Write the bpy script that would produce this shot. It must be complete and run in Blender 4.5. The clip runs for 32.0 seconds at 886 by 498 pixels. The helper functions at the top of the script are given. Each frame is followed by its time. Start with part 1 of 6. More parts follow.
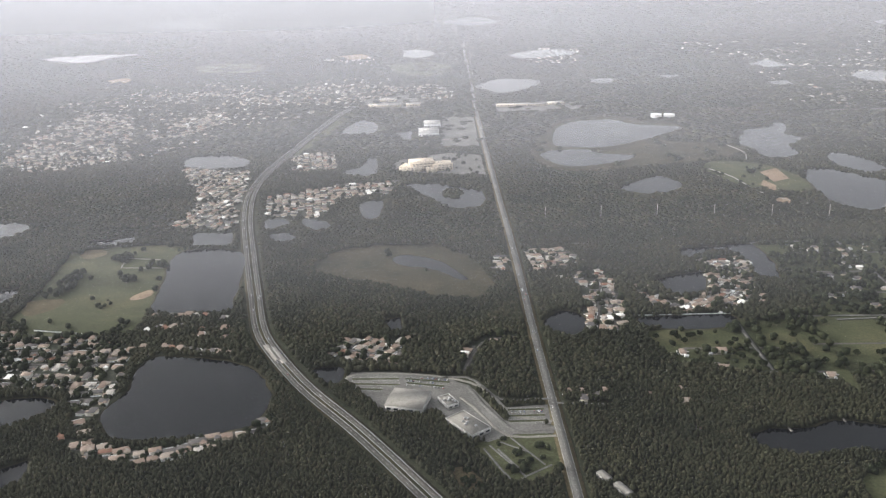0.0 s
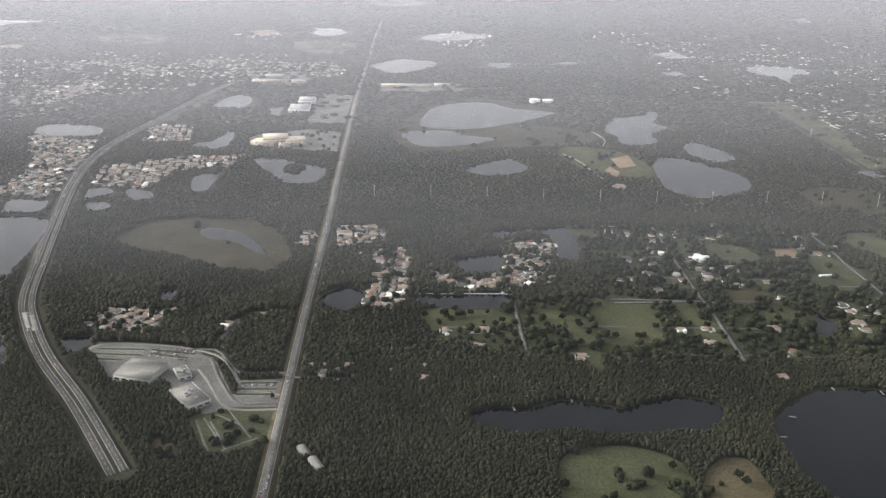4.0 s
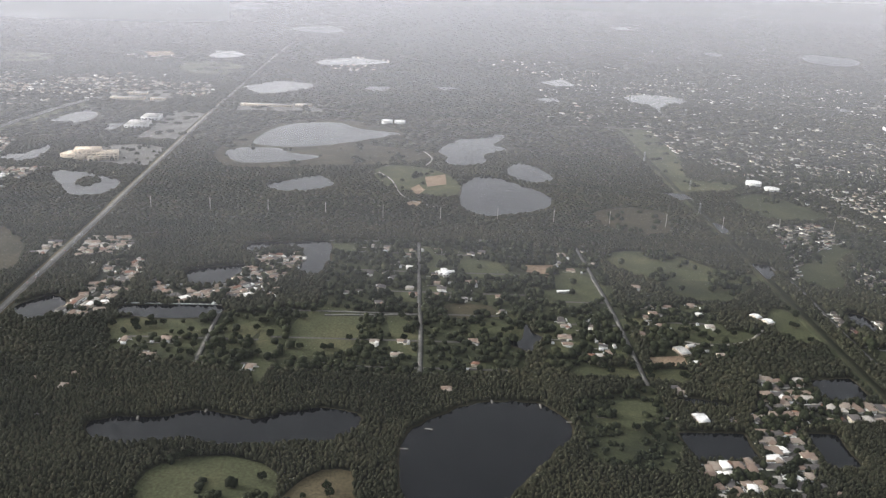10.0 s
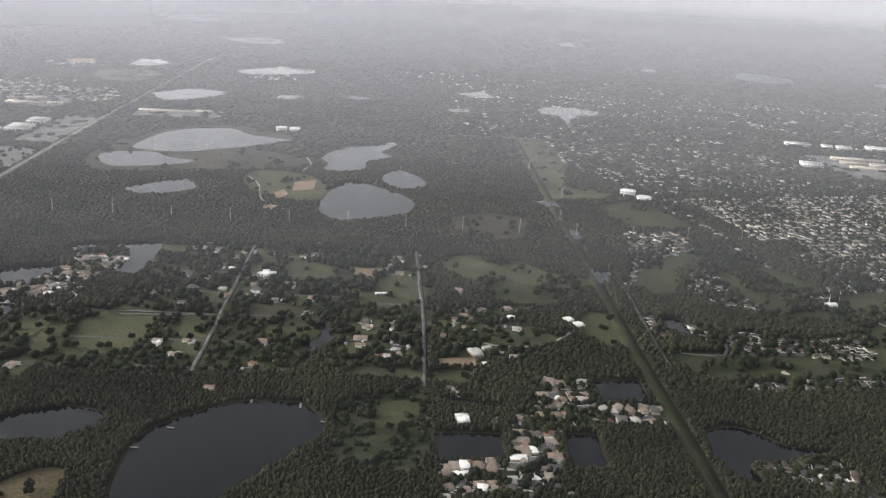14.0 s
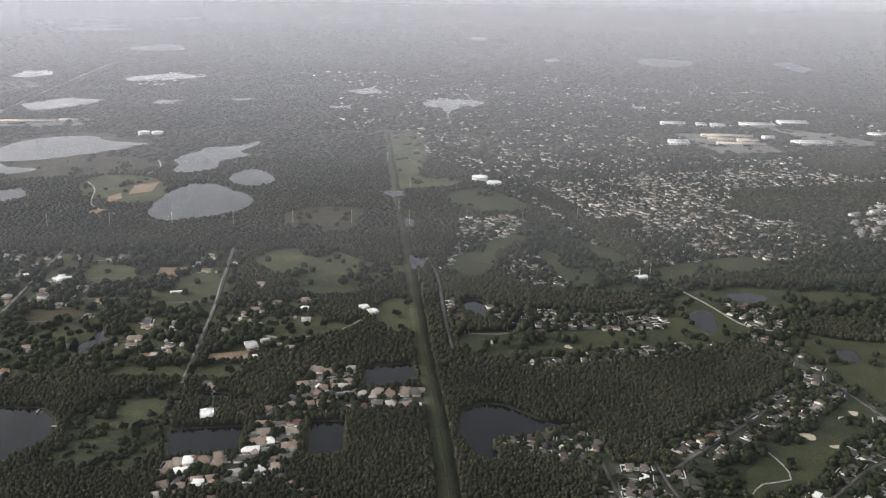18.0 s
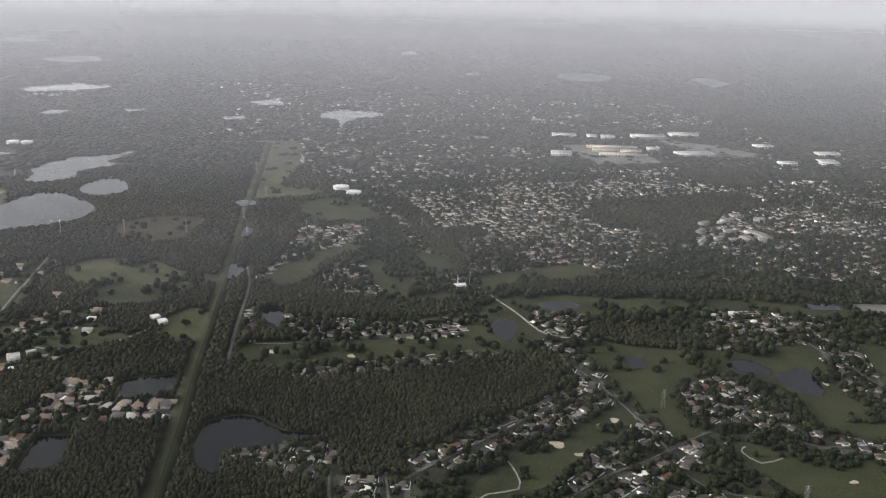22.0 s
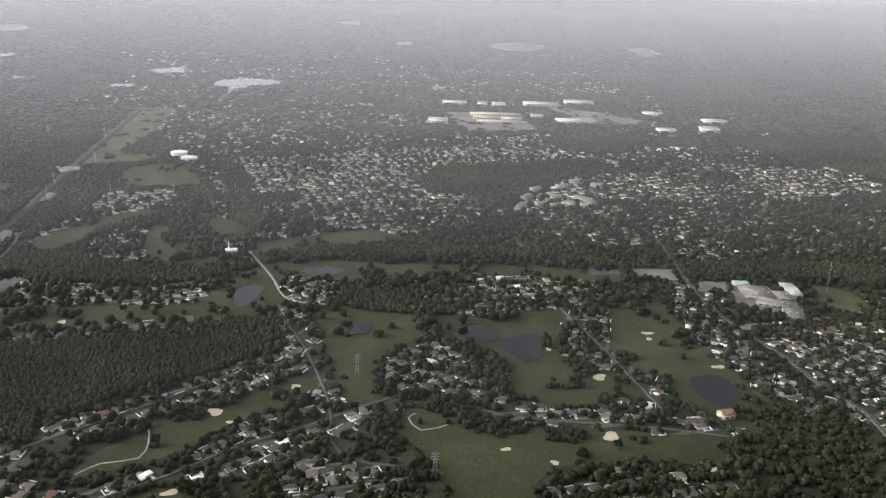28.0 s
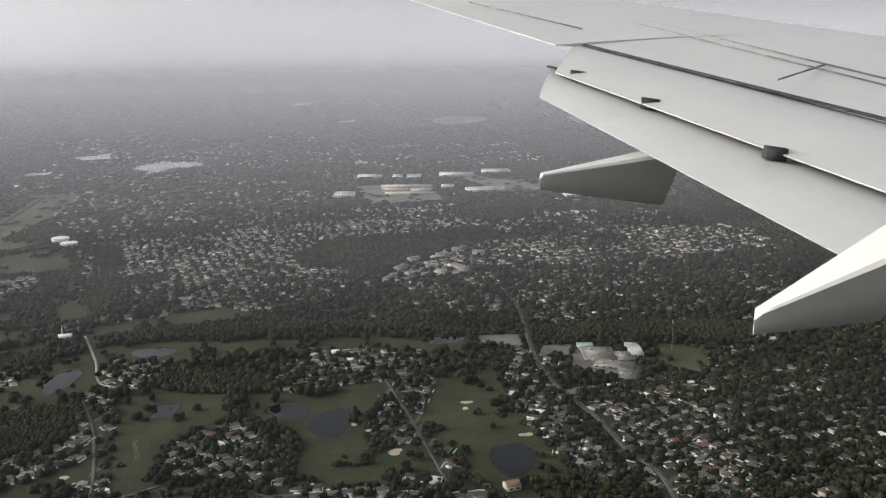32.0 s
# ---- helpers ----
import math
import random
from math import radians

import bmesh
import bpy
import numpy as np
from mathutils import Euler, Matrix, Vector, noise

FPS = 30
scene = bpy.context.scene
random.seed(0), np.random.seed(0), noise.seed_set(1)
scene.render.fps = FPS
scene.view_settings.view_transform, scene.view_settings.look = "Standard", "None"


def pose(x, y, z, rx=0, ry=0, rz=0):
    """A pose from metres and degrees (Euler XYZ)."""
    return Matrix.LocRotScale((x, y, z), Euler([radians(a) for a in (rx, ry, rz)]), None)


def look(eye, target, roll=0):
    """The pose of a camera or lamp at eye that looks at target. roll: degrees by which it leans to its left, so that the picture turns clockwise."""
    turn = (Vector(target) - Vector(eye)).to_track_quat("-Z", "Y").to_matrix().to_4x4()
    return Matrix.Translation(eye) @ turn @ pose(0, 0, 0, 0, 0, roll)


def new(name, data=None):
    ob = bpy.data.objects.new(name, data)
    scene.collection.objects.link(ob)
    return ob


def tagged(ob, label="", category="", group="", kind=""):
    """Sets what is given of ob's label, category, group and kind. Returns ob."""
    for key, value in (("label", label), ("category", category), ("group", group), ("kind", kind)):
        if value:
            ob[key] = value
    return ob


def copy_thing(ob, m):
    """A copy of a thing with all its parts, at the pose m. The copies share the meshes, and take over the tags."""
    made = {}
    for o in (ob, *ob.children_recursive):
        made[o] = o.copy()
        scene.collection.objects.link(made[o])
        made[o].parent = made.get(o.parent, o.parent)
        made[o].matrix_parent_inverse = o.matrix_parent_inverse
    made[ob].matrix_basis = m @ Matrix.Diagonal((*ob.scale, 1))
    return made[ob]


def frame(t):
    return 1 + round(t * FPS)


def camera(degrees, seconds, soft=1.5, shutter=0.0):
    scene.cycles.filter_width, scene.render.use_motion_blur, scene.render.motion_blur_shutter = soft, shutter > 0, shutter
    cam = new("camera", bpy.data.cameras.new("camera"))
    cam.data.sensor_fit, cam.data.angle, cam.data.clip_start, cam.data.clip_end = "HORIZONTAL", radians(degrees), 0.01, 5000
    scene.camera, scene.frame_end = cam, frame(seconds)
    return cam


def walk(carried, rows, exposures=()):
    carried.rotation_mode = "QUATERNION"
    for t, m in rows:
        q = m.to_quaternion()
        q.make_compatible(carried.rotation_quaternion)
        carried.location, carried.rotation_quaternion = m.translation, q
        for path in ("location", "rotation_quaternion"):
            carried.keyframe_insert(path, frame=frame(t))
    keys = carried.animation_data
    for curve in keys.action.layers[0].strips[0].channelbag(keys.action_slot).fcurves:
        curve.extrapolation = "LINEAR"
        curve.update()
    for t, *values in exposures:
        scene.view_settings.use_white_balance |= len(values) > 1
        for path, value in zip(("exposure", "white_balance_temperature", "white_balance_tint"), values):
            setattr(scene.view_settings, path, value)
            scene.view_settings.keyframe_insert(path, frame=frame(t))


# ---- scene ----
cam = camera(54.1, 32.0, soft=1.3)
# seconds, eye, turn to the left, tilt, roll
PATH = [
    (0, 0.0, 0.0, 312.7, 1.69, -20.11, -1.33),
    (0.5, 19.5, 1.1, 311.1, 1.09, -20.08, -0.58),
    (1, 38.9, 2.1, 309.4, 0.51, -20.23, 0.23),
    (1.5, 58.2, 3.2, 307.7, 0.15, -20.42, 0.40),
    (2, 77.4, 4.2, 306.1, -0.14, -20.44, 0.08),
    (2.5, 96.6, 5.2, 304.5, -0.32, -20.46, -0.11),
    (3, 115.7, 6.2, 302.9, -0.51, -20.72, 0.46),
    (3.5, 134.7, 7.2, 301.3, -0.68, -21.05, 1.12),
    (5.5, 210.0, 10.9, 295.0, -1.44, -20.82, 1.68),
    (6, 228.6, 11.7, 293.5, -1.61, -21.21, 1.82),
    (6.5, 247.2, 12.5, 292.0, -1.83, -21.17, 1.73),
    (7, 265.6, 13.3, 290.5, -1.93, -20.71, 1.38),
    (7.5, 284.0, 14.0, 289.1, -1.83, -20.28, 1.28),
    (8, 302.3, 14.7, 287.6, -1.90, -20.10, 1.76),
    (8.5, 320.5, 15.4, 286.2, -2.12, -20.04, 2.55),
    (9, 338.7, 16.0, 284.7, -2.41, -19.69, 2.86),
    (9.5, 356.8, 16.6, 283.3, -2.47, -19.33, 2.64),
    (10, 374.7, 17.2, 281.9, -2.46, -18.79, 2.67),
    (10.5, 392.6, 17.7, 280.5, -2.51, -18.27, 2.81),
    (11, 410.5, 18.1, 279.2, -2.76, -18.49, 3.10),
    (11.5, 428.2, 18.5, 277.8, -2.94, -18.33, 3.04),
    (12, 445.9, 18.9, 276.5, -3.15, -17.84, 2.77),
    (12.5, 463.5, 19.2, 275.2, -3.44, -17.36, 2.72),
    (13, 481.0, 19.5, 273.9, -3.70, -17.30, 3.10),
    (13.5, 498.4, 19.7, 272.6, -3.79, -17.61, 3.47),
    (15.5, 567.5, 20.1, 267.6, -5.20, -17.14, 3.61),
    (16, 584.5, 20.1, 266.4, -5.78, -16.70, 3.22),
    (16.5, 601.5, 20.0, 265.2, -6.73, -15.23, 2.29),
    (17, 618.5, 19.9, 264.0, -7.34, -14.04, 1.94),
    (17.5, 635.3, 19.7, 262.8, -7.31, -15.16, 1.54),
    (18, 652.1, 19.5, 261.7, -7.15, -17.38, 1.32),
    (18.5, 668.8, 19.3, 260.6, -6.96, -18.35, 0.55),
    (19, 685.5, 19.0, 259.4, -7.39, -18.88, 0.01),
    (19.5, 702.1, 18.6, 258.3, -8.13, -18.74, 0.22),
    (20, 718.6, 18.2, 257.3, -8.87, -18.48, 1.03),
    (20.5, 735.0, 17.8, 256.2, -9.45, -18.29, 2.12),
    (21, 751.4, 17.3, 255.1, -10.28, -18.23, 2.71),
    (21.5, 767.8, 16.8, 254.1, -10.41, -17.37, 2.19),
    (22, 784.1, 16.3, 253.1, -9.89, -16.26, 1.90),
    (22.5, 800.3, 15.7, 252.0, -9.69, -16.73, 2.03),
    (23, 816.5, 15.1, 251.0, -9.83, -17.83, 2.03),
    (23.5, 832.6, 14.4, 250.1, -9.93, -19.00, 1.34),
    (24, 848.6, 13.7, 249.1, -10.21, -19.82, 0.78),
    (24.5, 864.6, 13.0, 248.2, -10.34, -20.13, 1.09),
    (25, 880.6, 12.2, 247.2, -10.13, -19.87, 1.25),
    (25.5, 896.5, 11.5, 246.3, -10.13, -19.58, 1.69),
    (27.5, 959.7, 8.1, 242.8, -10.72, -18.30, 1.94),
    (28, 975.4, 7.2, 241.9, -10.75, -17.87, 2.03),
    (28.5, 991.1, 6.3, 241.1, -10.71, -17.39, 2.07),
    (29, 1006.7, 5.4, 240.3, -10.76, -16.99, 2.25),
    (29.5, 1022.3, 4.5, 239.5, -10.10, -16.54, 1.51),
    (30, 1037.9, 3.6, 238.7, -8.92, -15.76, 2.70),
    (30.5, 1053.5, 2.7, 238.0, -6.14, -15.34, 0.59),
    (31, 1069.0, 1.8, 237.2, -6.71, -15.49, -2.14),
    (31.5, 1084.5, 0.9, 236.5, -9.57, -14.13, -1.15),
    (32, 1100.0, 0.0, 235.8, -11.64, -12.96, -0.42),
]
EXPOSURES = [(0, 1.45), (1, 1.35), (2, 1.42), (3, 1.36), (7, 1.4), (11, 1.28), (13, 1.12), (16, 1.2), (17, 0.68), (18, 1.15), (19, 1.68), (21, 1.38), (22, 0.98), (23, 1.25), (25, 1.68), (28, 1.28), (30, 1.18), (31, 1.42), (32, 0.8)]
rows = []
for t, x, y, z, yaw, tilt, roll in PATH:
    a, b = radians(yaw), radians(tilt)
    ahead = Vector((-math.sin(a) * math.cos(b), math.cos(a) * math.cos(b), math.sin(b)))
    rows.append((t, look((x, y, z), Vector((x, y, z)) + 2 * ahead, roll)))
walk(cam, rows, exposures=EXPOSURES)

# ---- light: a hazy, mostly overcast sky with a weak broad sun ----
world = bpy.data.worlds.new("world")
scene.world = world
world.use_nodes = True
wn = world.node_tree.nodes
sky = wn.new("ShaderNodeTexSky")
sky.sky_type, sky.sun_disc = "NISHITA", False
sky.sun_elevation, sky.sun_rotation = radians(20), radians(-72)
sky.air_density, sky.dust_density, sky.ozone_density = 1.0, 5.0, 1.0
wn["Background"].inputs["Strength"].default_value = 0.15
cloud = wn.new("ShaderNodeHueSaturation")
cloud.inputs["Saturation"].default_value = 0.22
world.node_tree.links.new(sky.outputs[0], cloud.inputs["Color"])
world.node_tree.links.new(cloud.outputs[0], wn["Background"].inputs["Color"])
sun = new("sun", bpy.data.lights.new("sun", "SUN"))
sun.data.energy, sun.data.angle, sun.data.color = 0.5, radians(45), (1.0, 0.96, 0.9)
sun.matrix_world = look((-894, 290, 342), (0, 0, 0))


# ---- materials ----
class Nodes:
    """A small helper that strings shader nodes together."""

    def __init__(self, name):
        self.mat = bpy.data.materials.new(name)
        self.mat.use_nodes = True
        self.tree = self.mat.node_tree
        self.bsdf = self.tree.nodes["Principled BSDF"]
        self.out = self.tree.nodes["Material Output"]

    def add(self, kind, **inputs):
        n = self.tree.nodes.new(kind)
        for k, v in inputs.items():
            self.put(n, k.replace("_", " "), v)
        return n

    def put(self, n, key, v):
        if isinstance(v, bpy.types.NodeSocket):
            self.tree.links.new(v, n.inputs[key])
        else:
            n.inputs[key].default_value = v

    def place(self):
        return self.add("ShaderNodeNewGeometry").outputs["Position"]

    def noise(self, scale, detail=4.0, rough=0.6, where=None):
        n = self.add("ShaderNodeTexNoise", Vector=where or self.place(), Scale=scale, Detail=detail, Roughness=rough)
        return n.outputs["Fac"]

    def ramp(self, fac, stops, hard=False):
        n = self.add("ShaderNodeValToRGB")
        self.tree.links.new(fac, n.inputs["Fac"])
        r = n.color_ramp
        r.interpolation = "CONSTANT" if hard else "LINEAR"
        while len(r.elements) < len(stops):
            r.elements.new(0.5)
        for e, (at, c) in zip(r.elements, stops):
            e.position, e.color = at, (*c, 1)
        return n.outputs["Color"]

    def mix(self, fac, a, b, how="MIX"):
        n = self.tree.nodes.new("ShaderNodeMix")
        n.data_type, n.blend_type = "RGBA", how
        for i, v in ((0, fac), (6, a), (7, b)):
            if isinstance(v, bpy.types.NodeSocket):
                self.tree.links.new(v, n.inputs[i])
            else:
                n.inputs[i].default_value = v if i == 0 else (*v, 1)
        return n.outputs[2]

    def bump(self, height, strength, distance):
        n = self.add("ShaderNodeBump", Height=height, Strength=strength, Distance=distance)
        self.tree.links.new(n.outputs[0], self.bsdf.inputs["Normal"])

    def done(self, color, rough=0.9, spec=0.2):
        self.put(self.bsdf, "Base Color", color if isinstance(color, bpy.types.NodeSocket) else (*color, 1))
        self.bsdf.inputs["Roughness"].default_value = rough
        self.bsdf.inputs["Specular IOR Level"].default_value = spec
        return self.mat


def mottled(name, low, mid, high, big, small, rough=0.9, bump=0.0, spec=0.15):
    """A natural surface: broad patches over fine grain."""
    m = Nodes(name)
    coarse = m.ramp(m.noise(big, 5.0, 0.62), [(0.32, low), (0.5, mid), (0.7, high)])
    grain = m.ramp(m.noise(small, 4.0, 0.7), [(0.3, (0.55, 0.55, 0.55)), (0.7, (1.35, 1.35, 1.35))])
    if bump:
        m.bump(m.noise(small, 4.0, 0.7), 0.6, bump)
    return m.done(m.mix(1.0, coarse, grain, "MULTIPLY"), rough, spec)


def leafy(name, stops, island=True):
    """Foliage that varies from crown to crown, and within one."""
    m = Nodes(name)
    fac = m.add("ShaderNodeNewGeometry").outputs["Random Per Island"] if island else m.add("ShaderNodeObjectInfo").outputs["Random"]
    base = m.ramp(fac, stops)
    broad = m.ramp(m.noise(0.012, 4.0), [(0.34, (0.72, 0.75, 0.74)), (0.66, (1.28, 1.22, 1.12))])
    fine = m.ramp(m.noise(0.9, 4.0, 0.75), [(0.3, (0.7, 0.72, 0.7)), (0.7, (1.3, 1.3, 1.28))])
    c = m.mix(1.0, m.mix(1.0, base, broad, "MULTIPLY"), fine, "MULTIPLY")
    m.bump(m.noise(1.1, 3.0, 0.7), 0.5, 0.5)
    return m.done(c, 0.9, 0.1)


def built(name, stops, island=True, rough=0.8, grain=1.2):
    """Roofs and walls, one plain colour a building with weathering."""
    m = Nodes(name)
    fac = m.add("ShaderNodeNewGeometry").outputs["Random Per Island"] if island else m.add("ShaderNodeObjectInfo").outputs["Random"]
    base = m.ramp(fac, stops, hard=True)
    wear = m.ramp(m.noise(grain, 4.0, 0.7), [(0.3, (0.75, 0.74, 0.72)), (0.7, (1.15, 1.15, 1.15))])
    return m.done(m.mix(1.0, base, wear, "MULTIPLY"), rough, 0.3)


GROUND = mottled("woodland_floor", (0.0173, 0.0199, 0.0119), (0.0259, 0.029, 0.0166), (0.0389, 0.0398, 0.0238), 0.008, 0.35, bump=0.5)
GRASS = mottled("pasture_grass", (0.0338, 0.0384, 0.0182), (0.0468, 0.0522, 0.0248), (0.0728, 0.0702, 0.0352), 0.02, 0.5)
FAIRWAY = mottled("mown_fairway", (0.0213, 0.0255, 0.0108), (0.0305, 0.0359, 0.0158), (0.046, 0.0473, 0.0216), 0.022, 0.6)
MEADOW = mottled("country_lawn", (0.0202, 0.024, 0.0119), (0.0302, 0.0352, 0.0166), (0.0493, 0.05, 0.0247), 0.03, 0.5)
LAWN = mottled("suburban_lawn", (0.0173, 0.0207, 0.0127), (0.0259, 0.0303, 0.0198), (0.0518, 0.0516, 0.0378), 0.06, 0.4)
MARSH = mottled("marsh_grass", (0.022, 0.0225, 0.0125), (0.033, 0.0305, 0.0165), (0.05, 0.042, 0.023), 0.018, 0.4)
DRY = mottled("dry_grass", (0.0535, 0.0462, 0.0238), (0.0777, 0.0636, 0.0357), (0.0952, 0.0809, 0.0476), 0.03, 0.5)
CLAY = mottled("red_clay", (0.15, 0.107, 0.072), (0.195, 0.142, 0.096), (0.235, 0.178, 0.122), 0.05, 0.6)
SAND = mottled("bunker_sand", (0.307, 0.271, 0.203), (0.369, 0.326, 0.246), (0.406, 0.369, 0.295), 0.1, 1.2)
ASPHALT = mottled("worn_asphalt", (0.0533, 0.0515, 0.0496), (0.0746, 0.0705, 0.0645), (0.101, 0.0954, 0.084), 0.03, 0.8)
PAVING = mottled("car_park_paving", (0.093, 0.0907, 0.084), (0.125, 0.121, 0.112), (0.158, 0.154, 0.144), 0.03, 0.8)
CONCRETE = mottled("pale_concrete", (0.214, 0.198, 0.174), (0.265, 0.248, 0.222), (0.306, 0.288, 0.262), 0.1, 1.5)
PATIO_PAVING = mottled("white_patio_paving", (0.493, 0.476, 0.442), (0.578, 0.561, 0.527), (0.646, 0.629, 0.595), 0.1, 1.5)
PAINT = mottled("road_paint", (0.36, 0.36, 0.336), (0.42, 0.42, 0.389), (0.45, 0.45, 0.418), 0.2, 2.0)
WOODS = leafy("woodland_leaves", [(0.0, (0.0205, 0.0225, 0.0145)), (0.4, (0.0245, 0.0265, 0.0165)), (0.8, (0.0285, 0.0295, 0.0188)), (1.0, (0.035, 0.0335, 0.0222))])
YARD = leafy("garden_tree_leaves", [(0.0, (0.0105, 0.0135, 0.0075)), (0.6, (0.0165, 0.0205, 0.011)), (1.0, (0.027, 0.0305, 0.0165))])
LEAF = leafy("oak_leaves", [(0.0, (0.014, 0.019, 0.01)), (1.0, (0.03, 0.037, 0.02))])
BARK = mottled("bark", (0.06, 0.05, 0.04), (0.1, 0.08, 0.06), (0.14, 0.12, 0.09), 0.6, 3.0)
ROOF_STOPS = [(0.0, (0.184, 0.135, 0.105)), (0.22, (0.0895, 0.0821, 0.0779)), (0.4, (0.216, 0.167, 0.133)), (0.56, (0.0684, 0.0636, 0.0629)), (0.7, (0.238, 0.2, 0.167)), (0.85, (0.174, 0.0903, 0.0599)), (0.9, (0.316, 0.297, 0.27)), (0.955, (0.72, 0.71, 0.68))]
WALL_STOPS = [(0.0, (0.586, 0.531, 0.434)), (0.35, (0.684, 0.657, 0.595)), (0.6, (0.489, 0.415, 0.33)), (0.8, (0.733, 0.715, 0.678))]
OLD_STOPS = [(0.0, (0.058, 0.05, 0.044)), (0.25, (0.04, 0.038, 0.037)), (0.45, (0.08, 0.067, 0.057)), (0.62, (0.05, 0.043, 0.039)), (0.76, (0.105, 0.088, 0.075)), (0.88, (0.11, 0.055, 0.038)), (0.92, (0.19, 0.18, 0.165)), (0.965, (0.66, 0.65, 0.62))]
OLD_ROOFS = built("aged_shingle_roofs", OLD_STOPS)
OLD_ROOF = built("aged_shingle_roof", OLD_STOPS, island=False)
ROOFS = built("shingle_roofs", ROOF_STOPS)
ROOF = built("shingle_roof", ROOF_STOPS, island=False)
WALLS = built("stucco_walls", WALL_STOPS)
WALL = built("stucco_wall", WALL_STOPS, island=False)
WHITE = mottled("white_painted_metal", (0.578, 0.578, 0.561), (0.646, 0.646, 0.629), (0.68, 0.68, 0.663), 0.05, 0.5, rough=0.5)
FLAT = mottled("pale_flat_roof", (0.31, 0.304, 0.285), (0.372, 0.366, 0.347), (0.422, 0.415, 0.397), 0.06, 0.5)
TAN = mottled("tan_masonry", (0.496, 0.415, 0.32), (0.614, 0.525, 0.41), (0.684, 0.61, 0.499), 0.05, 0.8)
DARK_GLASS = mottled("dark_window_glass", (0.02, 0.025, 0.03), (0.03, 0.035, 0.04), (0.04, 0.045, 0.05), 0.1, 1.0, rough=0.15, spec=0.5)
STEEL = mottled("galvanised_steel", (0.24, 0.24, 0.24), (0.288, 0.288, 0.288), (0.33, 0.33, 0.33), 0.2, 2.0, rough=0.5)


def water_material(name, rough, gloss):
    m = Nodes(name)
    depth = m.ramp(m.noise(0.01, 3.0), [(0.3, (0.002, 0.0026, 0.0036)), (0.7, (0.004, 0.005, 0.006))])
    m.bump(m.noise(0.05, 2.0), 0.004, 0.2)
    m.bsdf.inputs["IOR"].default_value = 1.333
    return m.done(depth, rough, gloss)


WATER = water_material("still_lake_water", 0.025, 0.17)
RUFFLED = water_material("wind_ruffled_lake_water", 0.5, 0.6)


def haze_sheet_material(share, base, low_top, thin, gone, tint):
    """See-through sheet painted as grey haze, which thickens from the ground up, thins out again high above and is
    denser in the west.
    """
    m = Nodes("painted_haze")
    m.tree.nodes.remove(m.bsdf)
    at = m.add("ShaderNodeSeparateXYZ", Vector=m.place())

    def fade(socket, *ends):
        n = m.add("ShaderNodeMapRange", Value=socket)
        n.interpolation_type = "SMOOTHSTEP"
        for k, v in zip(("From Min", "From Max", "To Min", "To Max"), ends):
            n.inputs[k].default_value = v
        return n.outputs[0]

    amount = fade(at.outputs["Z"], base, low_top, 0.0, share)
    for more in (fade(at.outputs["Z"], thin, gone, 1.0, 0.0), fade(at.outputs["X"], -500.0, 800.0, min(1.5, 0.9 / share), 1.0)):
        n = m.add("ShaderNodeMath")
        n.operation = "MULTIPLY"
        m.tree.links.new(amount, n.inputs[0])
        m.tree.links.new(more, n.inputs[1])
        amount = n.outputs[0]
    # Both scatter at full tint, so the sheet looks as bright as haze.
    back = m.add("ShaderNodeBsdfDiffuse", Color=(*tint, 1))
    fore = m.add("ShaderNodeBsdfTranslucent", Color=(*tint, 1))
    haze_paint = m.add("ShaderNodeAddShader")
    m.tree.links.new(back.outputs[0], haze_paint.inputs[0])
    m.tree.links.new(fore.outputs[0], haze_paint.inputs[1])
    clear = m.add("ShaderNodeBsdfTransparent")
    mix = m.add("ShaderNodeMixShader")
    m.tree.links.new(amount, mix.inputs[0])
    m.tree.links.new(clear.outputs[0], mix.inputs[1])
    m.tree.links.new(haze_paint.outputs[0], mix.inputs[2])
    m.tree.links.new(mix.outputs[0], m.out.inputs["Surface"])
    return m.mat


# ---- mesh helpers ----
rng = np.random.default_rng(7)


def mesh_of(name, verts, faces, mats, index=None):
    """A mesh from arrays of corners and of triangles or quads."""
    verts, faces = np.asarray(verts, np.float32), np.asarray(faces, np.int32)
    me = bpy.data.meshes.new(name)
    n, k = faces.shape
    me.vertices.add(len(verts))
    me.vertices.foreach_set("co", verts.ravel())
    me.loops.add(n * k)
    me.loops.foreach_set("vertex_index", faces.ravel())
    me.polygons.add(n)
    me.polygons.foreach_set("loop_start", np.arange(0, n * k, k, dtype=np.int32))
    me.polygons.foreach_set("loop_total", np.full(n, k, np.int32))
    for m in mats:
        me.materials.append(m)
    if index is not None:
        me.polygons.foreach_set("material_index", np.asarray(index, np.int32))
    me.update(calc_edges=True)
    me.validate()
    return me


def curve_round(points, closed=True, step=8.0, rough=0.0):
    """A smooth line through a few plan points."""
    p = np.array(points, float)
    n = len(p)
    out = []
    for i in range(n if closed else n - 1):
        a, b, c, d = (p[(i + k) % n] if closed else p[min(max(i + k, 0), n - 1)] for k in (-1, 0, 1, 2))
        m = max(2, int(np.hypot(*(c - b)) / step))
        for s in np.arange(m) / m:
            out.append(0.5 * (2 * b + (c - a) * s + (2 * a - 5 * b + 4 * c - d) * s**2 + (3 * b - a - 3 * c + d) * s**3))
    if not closed:
        out.append(p[-1])
    out = np.array(out)
    if rough:
        out += rough * np.array([noise.noise_vector((x * 0.06, y * 0.06, 3.0)).to_2d() for x, y in out]) + rng.normal(0, rough * 0.2, out.shape)
    return out


